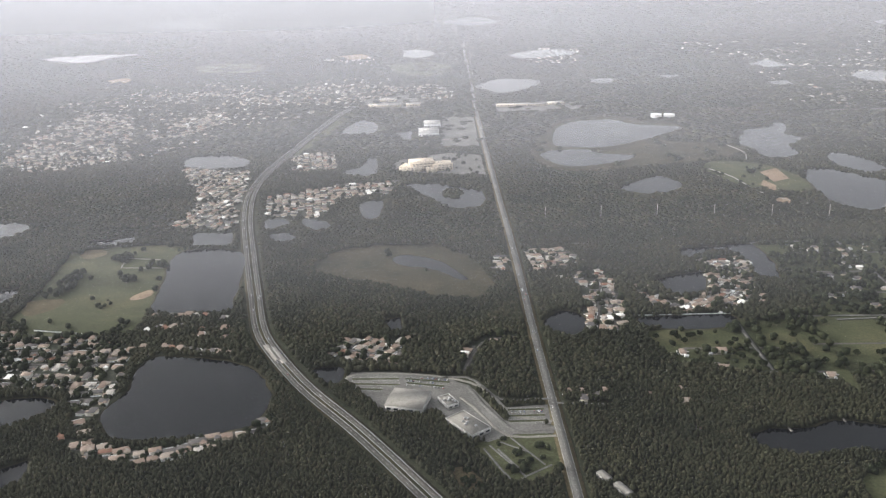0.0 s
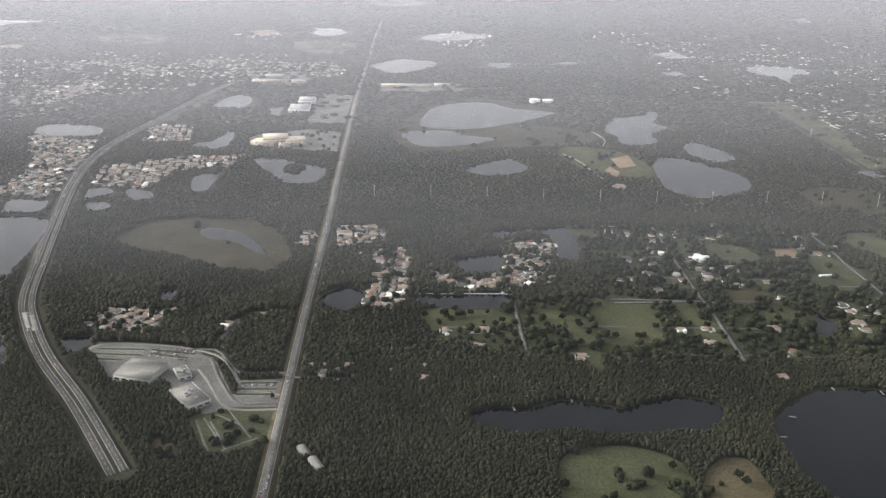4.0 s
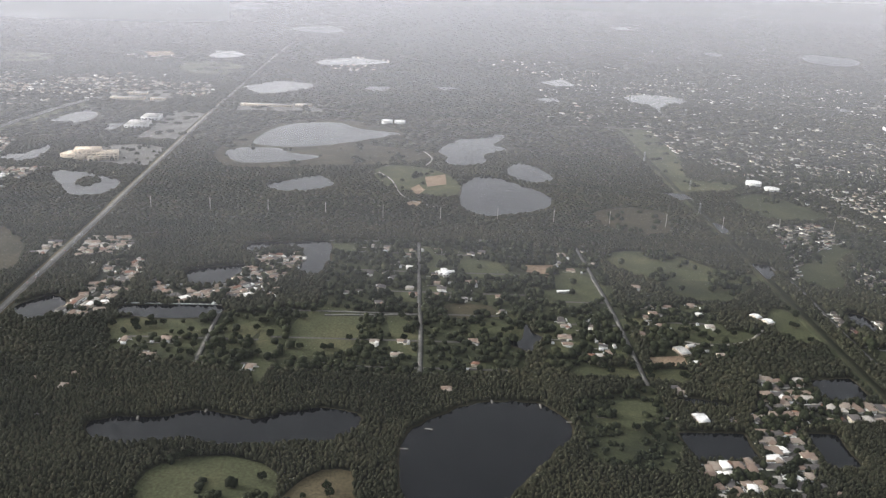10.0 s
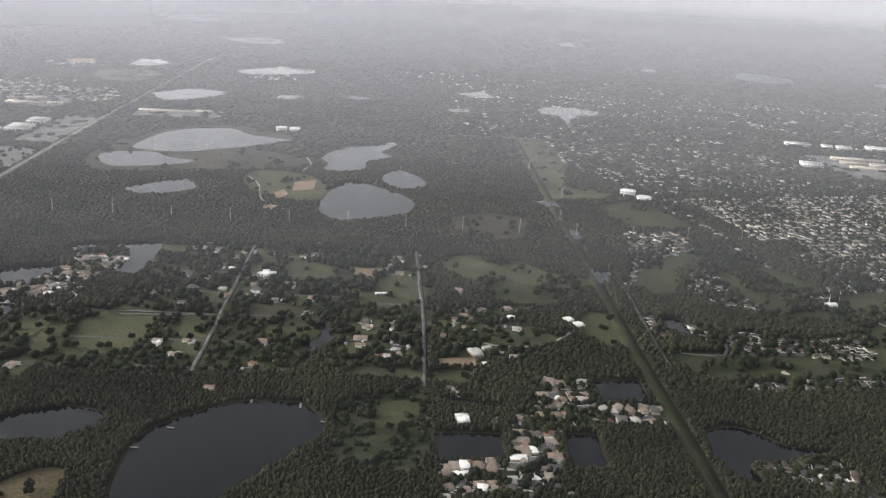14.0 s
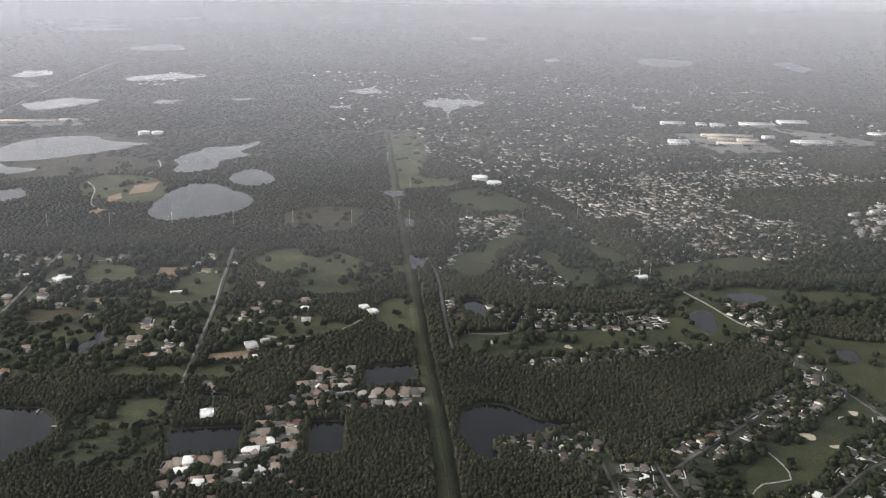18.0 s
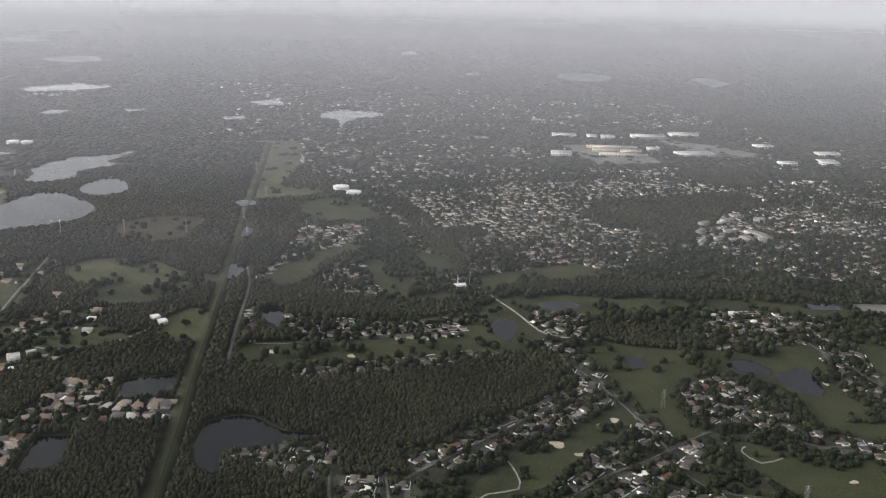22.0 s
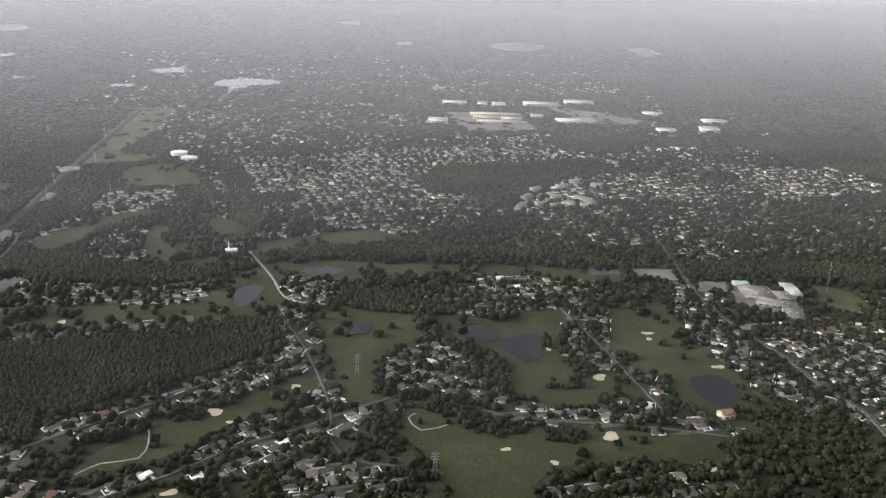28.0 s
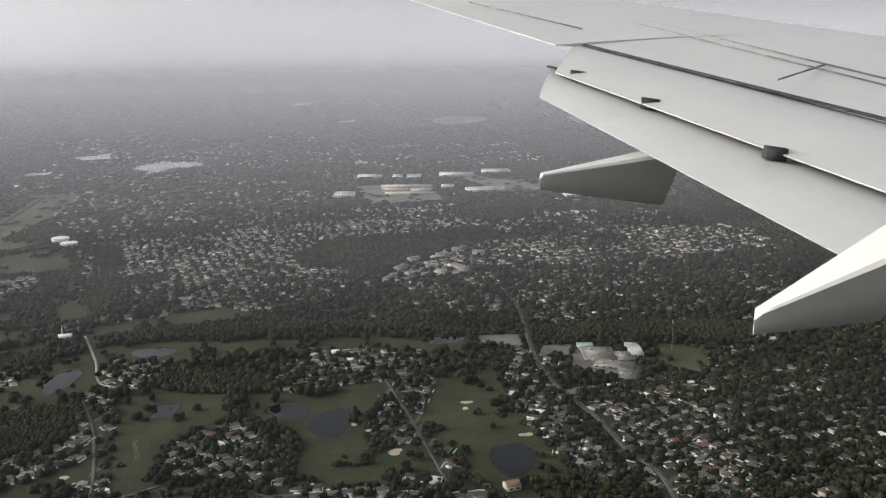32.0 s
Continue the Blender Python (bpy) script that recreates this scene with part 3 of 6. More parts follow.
field([(999, 600), (1016, 607), (1039, 595), (1076, 585), (1110, 581), (1137, 572), (1168, 591), (1167, 568), (1149, 511), (1152, 476), (1159, 459), (1137, 447), (1112, 465), (1118, 497), (1102, 536), (1065, 550), (1040, 534), (1021, 493), (1026, 469), (1013, 463), (1007, 511), (1003, 548)], FAIRWAY, "golf_course", "mown dark green golf fairway with scattered trees", 0.05)
field([(1221, 585), (1250, 570), (1242, 518), (1231, 474), (1241, 449), (1236, 420), (1218, 415), (1212, 452), (1204, 478), (1196, 505), (1203, 543)], FAIRWAY, "golf_course", "mown dark green golf fairway with scattered trees", 0.05)
field([(1149, 470), (1178, 488), (1192, 471), (1186, 448), (1154, 445)], FAIRWAY, "golf_course", "mown dark green golf fairway with scattered trees", 0.05)
field([(869, 402), (875, 418), (900, 444), (927, 454), (949, 472), (970, 492), (989, 497), (993, 481), (975, 461), (953, 450), (930, 428), (910, 413), (886, 403), (872, 397)], FAIRWAY, "golf_course", "mown dark green golf fairway with scattered trees", 0.05)
field([(1036, 446), (1053, 444), (1068, 428), (1089, 413), (1127, 421), (1163, 409), (1208, 397), (1208, 381), (1190, 372), (1146, 381), (1113, 380), (1096, 366), (1087, 337), (1065, 327), (1048, 334), (1049, 357), (1048, 394), (1038, 420)], FAIRWAY, "golf_course", "mown dark green golf fairway with scattered trees", 0.05)
field([(902, 378), (920, 385), (935, 373), (955, 361), (976, 353), (968, 333), (907, 341)], FAIRWAY, "golf_course", "mown dark green golf fairway with scattered trees", 0.05)
field([(1227, 594), (1257, 605), (1252, 550), (1251, 504), (1255, 448), (1257, 427), (1228, 423), (1222, 443), (1222, 496), (1219, 551)], FAIRWAY, "golf_course", "mown dark green golf fairway with scattered trees", 0.05)
field([(757, 785), (765, 810), (796, 856), (846, 900), (851, 886), (807, 837), (787, 776), (772, 765), (759, 769)], FAIRWAY, "golf_course", "mown dark green golf fairway with scattered trees", 0.05)
field([(857, 836), (869, 799), (888, 749), (914, 725), (888, 719), (866, 742), (854, 791)], FAIRWAY, "golf_course", "mown dark green golf fairway with scattered trees", 0.05)
field([(901, 864), (925, 834), (929, 797), (914, 807)], FAIRWAY, "golf_course", "mown dark green golf fairway with scattered trees", 0.05)
field([(798, 1087), (838, 1104), (862, 1059), (874, 1011), (830, 995), (798, 1016)], FAIRWAY, "golf_course", "mown dark green golf fairway with scattered trees", 0.05)
field([(950, 768), (989, 787), (1052, 803), (1072, 794), (1051, 768), (991, 756), (951, 750)], FAIRWAY, "golf_course", "mown dark green golf fairway with scattered trees", 0.05)
field([(730, 1520), (792, 1527), (787, 1325), (764, 1185), (813, 1169), (810, 1129), (726, 1116), (731, 1239)], GRASS, "grass_strip", "mown green power line corridor", 0.02)
field([(324, 1160), (352, 1200), (408, 1180), (440, 1110), (424, 1040), (385, 1052), (345, 1085)], GRASS, "park", "green park lawn round small ball fields", 0.08)
field([(612, 768), (645, 776), (703, 768), (689, 750), (654, 719), (612, 734)], MEADOW, "pasture", "rough green meadow below the open pasture", 0.09)
field([(490, 761), (520, 764), (555, 760), (547, 725), (504, 721), (490, 733)], GRASS, "pasture", "green paddock round a long white stable", 0.03)
field([(515, 530), (543, 538), (542, 517), (518, 501)], GRASS, "pasture", "open lawn behind a lake house", 0.06)
field([(517, 500), (539, 499), (531, 475), (508, 474)], MEADOW, "pasture", "open lawn behind a lake house", 0.06)
field([(-393, 694), (-404, 716), (-402, 728), (-376, 732), (-372, 716), (-380, 700)], DRY, "sand_patch", "pale worn sandy patch on the playing field", 0.0)
field([(-312, 730), (-306, 746), (-298, 750), (-294, 738), (-304, 728)], CLAY, "sand_patch", "pale worn sandy patch on the playing field", 0.0)
field([(-407, 844), (-404, 865), (-385, 860), (-380, 848), (-392, 837)], DRY, "sand_patch", "pale worn sandy patch on the playing field", 0.0)
field([(4, 481), (26, 441), (55, 458), (56, 496), (32, 496), (15, 489)], GRASS, "overflow_parking", "grass overflow car park between pale lanes", 0.12)
# ---- roads ----
LINES = []


def road(points, width, name="street", label="narrow grey asphalt street", mat=None, z=0.3, clear=2.0, verge=0.0, verge_mat=None, lines=False):
    line = curve_round(points, closed=False, step=10.0)
    z += 0.004 * (len(LINES) % 12)
    if verge:
        tagged(new("road_verge", strip_mesh("road_verge", line, verge, z - 0.06, verge_mat or DRY)), "grass verge beside the way", "verge", kind="structure")
    ob = tagged(new(name, strip_mesh(name, line, width, z, mat or ASPHALT)), label, "road", kind="structure")
    if lines:
        v, f = dashes(line, 0.0, z + 0.03)
        part("lane_dash", mesh_of("lane_dash", v, f, [PAINT]), ob)
        for e in (-1, 1):
            part("edge_line", strip_mesh("edge_line", line, 0.12, z + 0.025, PAINT, e * (width / 2 - 0.25), 0.01), ob)
    LINES.append((line, width / 2 + clear))
    return ob, line


def highway(points, width):
    """Two carriageways with a grass median, edge lines and lane dashes."""
    line = curve_round(points, closed=False, step=10.0)
    tagged(new("road_verge", strip_mesh("road_verge", line, width * 1.35, 0.24, MARSH)), "mown grass verge along the highway", "verge", kind="structure")
    LINES.append((line, width * 0.9))
    for s in (-1, 1):
        ob = tagged(new("highway", strip_mesh("highway", line, width * 0.36, 0.36, ASPHALT, s * width * 0.3)), "grey asphalt highway carriageway with white lane lines", "road", kind="structure")
        v, f = dashes(line, s * width * 0.3, 0.39)
        part("lane_dash", mesh_of("lane_dash", v, f, [PAINT]), ob)
        for e in (-1, 1):
            part("edge_line", strip_mesh("edge_line", line, 0.12, 0.385, PAINT, s * width * 0.3 + e * width * 0.165, 0.01), ob)
            part("guard_rail", strip_mesh("guard_rail", line, 0.1, 0.75, STEEL, s * width * 0.3 + e * width * 0.19, 0.4), ob)
    for s in (-1, 1):
        k = int(np.argmin(np.hypot(line[:, 0] + 172, line[:, 1] - 612)))
        deck = line[k - 2 : k + 2] + np.array([[0, s * 4.0]] * 4)
        tagged(new("bridge_deck", strip_mesh("bridge_deck", deck, width * 0.37, 0.41, CONCRETE, s * width * 0.3)), "pale concrete bridge deck on the highway", "bridge", kind="structure")


highway([(-21, 424), (-72, 498), (-118, 558), (-151, 611), (-175, 660), (-198, 740), (-227, 846), (-257, 961), (-276, 1066), (-279, 1162), (-268, 1275), (-250, 1430), (-231, 1571), (-208, 1662)], 12.3)
road([(67, 320), (64, 409), (59, 534), (54, 664), (48, 861), (37, 1131), (21, 1557)], 6.2, "main_road", "straight grey two-lane main road with pale verges", PAVING, clear=4.5, verge=11.0, lines=True)
road([(21, 1557), (14, 1864), (1, 2367), (-3, 2766)], 6.2, "main_road", "far end of the straight grey main road", PAVING, clear=1.6, verge=11.0, lines=True)
road([(56, 864), (133, 864)], 3, "street", "narrow pale asphalt country street", PAVING, clear=1.6, verge=4.5, verge_mat=LAWN)
road([(225, 674), (226, 586)], 2.4, "street", "narrow pale asphalt country street", PAVING, clear=1.6, verge=4.5, verge_mat=LAWN)
road([(386, 862), (386, 712), (387, 653), (386, 570)], 3, "street", "narrow pale asphalt country street", PAVING, clear=1.6, verge=4.5, verge_mat=LAWN)
road([(306, 677), (386, 676)], 2.4, "street", "narrow pale asphalt country street", PAVING, clear=1.6, verge=4.5, verge_mat=LAWN)
road([(224, 670), (227, 581)], 2.6, "street", "narrow pale asphalt country street", PAVING, clear=1.6, verge=4.5, verge_mat=LAWN)
road([(548, 862), (550, 707), (549, 636), (547, 560)], 3, "street", "narrow pale asphalt country street", PAVING, clear=1.6, verge=4.5, verge_mat=LAWN)
road([(295, 859), (384, 866)], 2.4, "street", "narrow pale asphalt country street", PAVING, clear=1.6, verge=4.5, verge_mat=LAWN)
road([(309, 669), (383, 675)], 2.4, "street", "narrow pale asphalt country street", PAVING, clear=1.6, verge=4.5, verge_mat=LAWN)
road([(737, 1531), (726, 1124), (720, 852), (715, 694), (712, 582), (711, 498), (709, 434), (707, 387)], 1.1, "service_track", "pale track along the grassy power line strip", MARSH, clear=6.5, verge=12.0, verge_mat=MEADOW)
road([(737, 822), (741, 762), (736, 666), (734, 597)], 3, "street", "narrow pale asphalt country street", PAVING, clear=1.6, verge=4.5, verge_mat=LAWN)
road([(793, 684), (795, 658), (785, 630), (750, 631)], 2.5, "street", "narrow pale asphalt country street", PAVING, clear=1.6, verge=4.5, verge_mat=LAWN)
road([(-1042, 1927), (-825, 1868), (-601, 1747), (-443, 1672)], 6, "cross_road", "far grey road crossing the suburbs", ASPHALT, clear=1.6)
road([(622, 1546), (739, 1548), (900, 1552), (1101, 1526), (1237, 1496)], 6, "cross_road", "far grey road crossing the suburbs", ASPHALT, clear=1.6)
road([(47, 641), (19, 639), (6, 619), (-2, 586)], 3, "street", "curved residential street", ASPHALT, clear=1.6)
road([(943, 751), (963, 683), (976, 631), (1009, 616)], 2, "cart_path", "narrow pale concrete golf cart path", CONCRETE, clear=1.6)
road([(62, 536), (99, 534)], 2.4, "lane", "narrow pale access lane", PAVING, clear=1.6)
road([(-38, 567), (-2, 575), (22, 542), (46, 542), (59, 542)], 2.6, "lane", "narrow pale access lane", PAVING, clear=1.6)
road([(596, 637), (616, 631), (647, 640), (669, 664)], 2.2, "lane", "curved pale gravel drive", CONCRETE, clear=1.6)
road([(548, 776), (550, 708)], 2.4, "lane", "narrow pale access lane", PAVING, clear=1.6)
road([(332, 1158), (351, 1116), (368, 1037), (407, 993)], 1.8, "park_path", "winding pale park path", CONCRETE, clear=1.6)
road([(390, 1309), (406, 1248), (395, 1201)], 1.8, "park_path", "winding pale park path", CONCRETE, clear=1.6)
road([(-362, 2135), (-380, 2392), (-411, 2491)], 3.5, "street", "far grey road", ASPHALT, clear=1.6)
road([(-618, 1800), (-491, 1706), (-540, 1910)], 4, "street", "far grey road", ASPHALT, clear=1.6)
road([(839, 431), (875, 457), (909, 481), (947, 511), (987, 522)], 2.2, "street", "grey residential street under trees", ASPHALT, clear=1.6)
road([(886, 380), (915, 396), (948, 420), (979, 434), (1018, 456), (1033, 464)], 2.2, "street", "grey residential street under trees", ASPHALT, clear=1.6)
road([(968, 603), (984, 550), (996, 480), (998, 444), (995, 425), (1006, 400), (1028, 391)], 2.2, "street", "grey residential street under trees", ASPHALT, clear=1.6)
road([(800, 443), (798, 407), (807, 373)], 2.2, "street", "grey residential street under trees", ASPHALT, clear=1.6)
road([(830, 439), (830, 403), (840, 379)], 2.2, "street", "grey residential street under trees", ASPHALT, clear=1.6)
road([(1179, 595), (1184, 543), (1188, 482), (1191, 431)], 2.2, "street", "grey residential street under trees", ASPHALT, clear=1.6)
road([(1085, 444), (1115, 429), (1175, 413), (1220, 396)], 2.2, "street", "grey residential street under trees", ASPHALT, clear=1.6)
road([(1333, 965), (1324, 913), (1328, 823), (1325, 747), (1313, 683), (1298, 604), (1298, 549), (1305, 492), (1305, 445), (1311, 418), (1304, 376)], 3.6, "boulevard", "winding grey suburban boulevard", ASPHALT, clear=1.6, lines=True)
road([(871, 402), (881, 411), (899, 414), (902, 429), (900, 443)], 1.0, "cart_path", "narrow pale concrete golf cart path", CONCRETE, clear=1.6)
road([(1046, 444), (1041, 439), (1046, 425), (1062, 429)], 1.0, "cart_path", "narrow pale concrete golf cart path", CONCRETE, clear=1.6)
road([(907, 372), (909, 358), (915, 344)], 1.0, "cart_path", "narrow pale concrete golf cart path", CONCRETE, clear=1.6)
road([(9, 480), (26, 444), (34, 449), (51, 461)], 1.5, "lane", "narrow pale access lane", PAVING, clear=1.6)
road([(13, 483), (34, 449)], 1.5, "lane", "narrow pale access lane", PAVING, clear=1.6)
road([(20, 487), (38, 475)], 1.5, "lane", "narrow pale access lane", PAVING, clear=1.6)
road([(27, 492), (47, 461)], 1.5, "lane", "narrow pale access lane", PAVING, clear=1.6)
road([(18, 479), (30, 458)], 1.5, "lane", "narrow pale access lane", PAVING, clear=1.6)
road([(-18, 569), (-1, 561), (9, 537), (29, 502), (42, 501), (57, 502)], 3.2, "lane", "narrow pale access lane", PAVING, clear=1.6)
# ---- paved lots ----
def lot(points, mat, name, label):
    edge = np.array(points, float)
    sheet(name, edge, 0.262 + 0.002 * (len(OPEN) % 12), mat, label, name.replace("_", " "), thick=0.2)
    OPEN.append((edge, 0.14 if mat is PAVING and edge[:, 1].mean() > 1000 else 0.0, 2))
    WET.append(edge)


lot([(-92, 571), (-89, 584), (-54, 584), (-14, 573), (4, 556), (24, 513), (57, 506), (56, 497), (29, 496), (12, 487), (-4, 496), (-23, 525), (-63, 528)], PAVING, "car_park", "grey paved car park round the church complex")
lot([(23, 530), (55, 534), (55, 508), (28, 508)], PAVING, "car_park", "grey paved car park with pale edges")
lot([(-107, 1182), (-102, 1230), (-21, 1276), (22, 1256), (27, 1144), (-50, 1149)], PAVING, "car_park", "grey paved car park with pale edges")
lot([(-42, 1554), (15, 1534), (21, 1302), (-39, 1321)], PAVING, "car_park", "grey paved car park with pale edges")
lot([(-206, 1721), (-119, 1775), (-70, 1708), (-89, 1628), (-185, 1626)], PAVING, "car_park", "grey paved car park with pale edges")
lot([(49, 1660), (194, 1682), (236, 1598), (141, 1575), (59, 1582)], PAVING, "car_park", "grey paved car park with pale edges")
lot([(1334, 624), (1356, 629), (1371, 577), (1358, 550), (1343, 562), (1322, 593)], PAVING, "car_park", "grey paved car park with pale edges")
lot([(1253, 1527), (1390, 1526), (1378, 1343), (1263, 1335)], PAVING, "car_park", "grey paved car park with pale edges")
lot([(1453, 1622), (1558, 1519), (1614, 1402), (1484, 1404)], PAVING, "car_park", "grey paved car park with pale edges")
lot([(1267, 679), (1305, 672), (1298, 644), (1263, 658)], PAVING, "tennis_court", "grey fenced sports court")
lot([(559, 606), (587, 611), (586, 595), (558, 590)], CLAY, "clay_ground", "bare reddish clay ground")
lot([(488, 804), (516, 807), (509, 780), (488, 784)], CLAY, "clay_ground", "bare reddish clay ground")
lot([(376, 1077), (386, 1098), (394, 1072), (384, 1044)], CLAY, "ball_field", "reddish clay baseball infield")
lot([(394, 1138), (422, 1157), (422, 1104), (397, 1089)], CLAY, "ball_field", "reddish clay baseball infield")
lot([(371, 1017), (388, 1019), (391, 1000), (374, 993)], CLAY, "ball_field", "reddish clay baseball infield")
lot([(-356, 2389), (-283, 2425), (-245, 2351), (-299, 2294)], CLAY, "building_site", "pale bare building site")
lot([(-849, 2021), (-808, 2075), (-762, 2003), (-805, 1977)], CLAY, "building_site", "pale bare building site")
# ---- houses ----
def house_shape(w, d, h, pitch, hip):
    """Wall box and roof of a bungalow: corners and triangles."""
    x, y = w / 2, d / 2
    wall = np.array([(-x, -y, 0), (x, -y, 0), (x, y, 0), (-x, y, 0), (-x, -y, h), (x, -y, h), (x, y, h), (-x, y, h)])
    wf = np.array([(0, 1, 5), (0, 5, 4), (1, 2, 6), (1, 6, 5), (2, 3, 7), (2, 7, 6), (3, 0, 4), (3, 4, 7)])
    o = 0.35
    r = max(w - d * hip, 0.3) / 2
    X, Y, top = x + o, y + o, h + pitch * (y + o)
    e = h - 0.12
    roof = np.array([(-X, -Y, e), (X, -Y, e), (X, Y, e), (-X, Y, e), (-r, 0, top), (r, 0, top)])
    rf = np.array([(0, 1, 5), (0, 5, 4), (1, 2, 5), (2, 3, 4), (2, 4, 5), (3, 0, 4)])
    return wall, wf, roof, rf


def with_wing(w, d, h, pitch, hip, wide, deep, side):
    """A house with a garage wing towards the street."""
    a, af, b, bf = house_shape(w, d, h, pitch, hip)
    c, cf, e, ef = house_shape(deep + d * 0.5, wide, h * 0.94, pitch, 1.0)
    for q in (c, e):
        x, y = q[:, 0].copy(), q[:, 1].copy()
        q[:, 0], q[:, 1] = y + side * (w - wide) / 2, -x - (deep + d * 0.5) / 2 + 0.1
    return np.concatenate([a, c]), np.concatenate([af, cf + len(a)]), np.concatenate([b, e]), np.concatenate([bf, ef + len(b)])


KINDS = []
for w, d, h, pitch, hip, wide, deep, side in ((7.2, 4.6, 1.5, 0.42, 1.0, 3.0, 1.6, 1), (7.8, 4.6, 1.5, 0.38, 0.9, 3.4, 2.2, 1), (6.4, 4.6, 1.6, 0.45, 1.0, 2.8, 1.4, 1), (8.8, 4.4, 1.5, 0.36, 0.3, 3.2, 1.8, 1), (6.4, 4.4, 2.6, 0.42, 0.9, 3.0, 1.2, 1)):
    KINDS.append(with_wing(w, d, h, pitch, hip, wide, deep, side))
for w, d, h, pitch, hip, wide, deep, side in ((6.0, 3.5, 1.4, 0.3, 1.0, 2.4, 1.5, 1), (6.6, 3.4, 1.4, 0.28, 0.3, 2.6, 2.0, -1), (5.2, 3.6, 1.4, 0.34, 1.0, 2.3, 1.8, 1), (7.4, 3.2, 1.4, 0.28, 0.9, 2.4, 1.2, -1), (5.4, 3.4, 2.3, 0.36, 0.9, 2.4, 1.3, 1)):
    KINDS.append(with_wing(w, d, h, pitch, hip, wide, deep, side))  # the older, smaller homes
OLD_FROM = 720.0  # the older estates begin east of here

HOUSES = []  # x, y, turn, size
STREETS = []  # straight bits of back street


def mid_x(edge):
    return edge[:, 0].mean()


def suburb(points, gap, block, trees, turn, name=""):
    """Rows of houses along parallel streets inside an outline."""
    edge = np.array(points, float)
    gap = gap * (1.06 if mid_x(edge) < OLD_FROM else 1.02) if gap < 12 else gap
    OPEN.append((edge, trees, 0))
    c, s = math.cos(radians(turn)), math.sin(radians(turn))
    mid = edge.mean(0)
    far = np.hypot(*(edge - mid).T).max()
    spots = []
    for k in np.arange(-far, far, block):
        wave = rng.normal(0, 2.0)
        u = np.arange(-far, far, gap)
        for side in (-1, 1):
            du = u + rng.normal(0, gap * 0.1, len(u))
            dv = k + wave + side * min(block * 0.27, 7.0) + rng.normal(0, 0.6, len(u))
            spots.append(np.c_[mid[0] + du * c - dv * s, mid[1] + du * s + dv * c, np.full(len(u), turn + (0 if side < 0 else 180)) + rng.choice([0, 0, 0, 90], len(u)) + rng.normal(0, 5, len(u))])
        line = np.c_[mid[0] + u * c - (k + wave) * s, mid[1] + u * s + (k + wave) * c]
        ok = inside(line[:, 0], line[:, 1], edge)
        for w in WET:
            ok &= ~inside(line[:, 0], line[:, 1], w)
        for run in np.split(np.arange(len(u)), np.flatnonzero(np.diff(ok.astype(int))) + 1):
            if len(run) > 2 and ok[run[0]]:
                STREETS.append((line[run[0]], line[run[-1]]))
    spots = np.concatenate(spots)
    keep = inside(spots[:, 0], spots[:, 1], edge) & (rng.random(len(spots)) < (0.92 if gap < 11.5 else 0.78))
    if gap > 11.5:
        broken = np.array([noise.noise((a * 0.014, b * 0.01, 2.0)) + 0.5 * noise.noise((a * 0.05, b * 0.04, 5.0)) for a, b in spots[:, :2]])
        keep &= broken > (-0.28 if gap < 13 or edge[:, 0].mean() < 0 else -0.05 if gap < 16 else 0.08)
        keep &= (spots[:, 1] < 1300) | (rng.random(len(spots)) < np.where(spots[:, 0] < 300, 0.95, 0.6))
    HOUSES.extend(np.c_[spots[keep], np.clip(rng.normal(1.0, 0.1, keep.sum()), 0.8, 1.25)])
    if gap > 23 and mid[1] < 900 and keep.any():
        for x, y, turn, _ in np.array(HOUSES[-int(keep.sum()):])[::2]:
            w, d = rng.uniform(7, 13), rng.uniform(10, 18)
            yard = np.array([(x - w, y - d), (x + w, y - d), (x + w, y + d * 0.5), (x - w, y + d * 0.5)]) + rng.normal(0, 1, (4, 2))
            if any(inside(yard[:, 0], yard[:, 1], q).any() for q in WET):
                continue
            sheet("house_lawn", yard, 0.05 + 0.002 * (len(OPEN) % 7), GRASS, "open green lawn round a country house", "lawn")
            OPEN.append((yard, 0.12, 1.5))
    if trees < 0.6:
        sheet("suburban_lawns", curve_round(points, step=12.0, rough=2.0), 0.008 + 0.001 * (len(STREETS) % 37), MEADOW if gap > 20 else LAWN, "patchy lawns and yards between the houses", "lawn")


def woods_patch(points):
    """A stand of trees left between the estates."""
    OPEN.append((curve_round(points, step=10.0, rough=3.0), 0.97, 1))


def homes(turn, size, *spots):
    """Houses that stand at known places."""
    HOUSES.extend((x, y, turn + rng.normal(0, 4), size * rng.uniform(0.92, 1.08)) for x, y in spots)


homes(0, 1.25, (635, 574), (635, 561), (634, 550), (634, 539), (660, 574), (656, 554), (654, 544), (654, 533))
homes(90, 1.2, (666, 534), (675, 534), (684, 536), (693, 535), (701, 534), (674, 517), (683, 516), (692, 515), (701, 514), (672, 507), (656, 513), (647, 514))
homes(0, 1.25, (604, 499), (604, 489), (603, 478), (600, 469), (597, 459), (625, 509), (623, 499), (623, 489), (623, 480), (622, 469), (622, 459), (605, 518), (612, 517))
homes(90, 1.2, (567, 458), (575, 459), (583, 457), (557, 455), (555, 426), (575, 435), (583, 436), (591, 437), (573, 416), (583, 420))
homes(35, 1.25, (618, 439), (624, 431), (630, 424), (636, 415), (642, 407), (647, 400), (601, 428), (619, 405), (605, 448))
homes(90, 1.15, (-287, 691), (-276, 690), (-260, 690), (-253, 690), (-245, 690), (-238, 691), (-231, 691), (-272, 662), (-265, 666), (-258, 666), (-251, 666), (-244, 667), (-225, 661), (-222, 649))
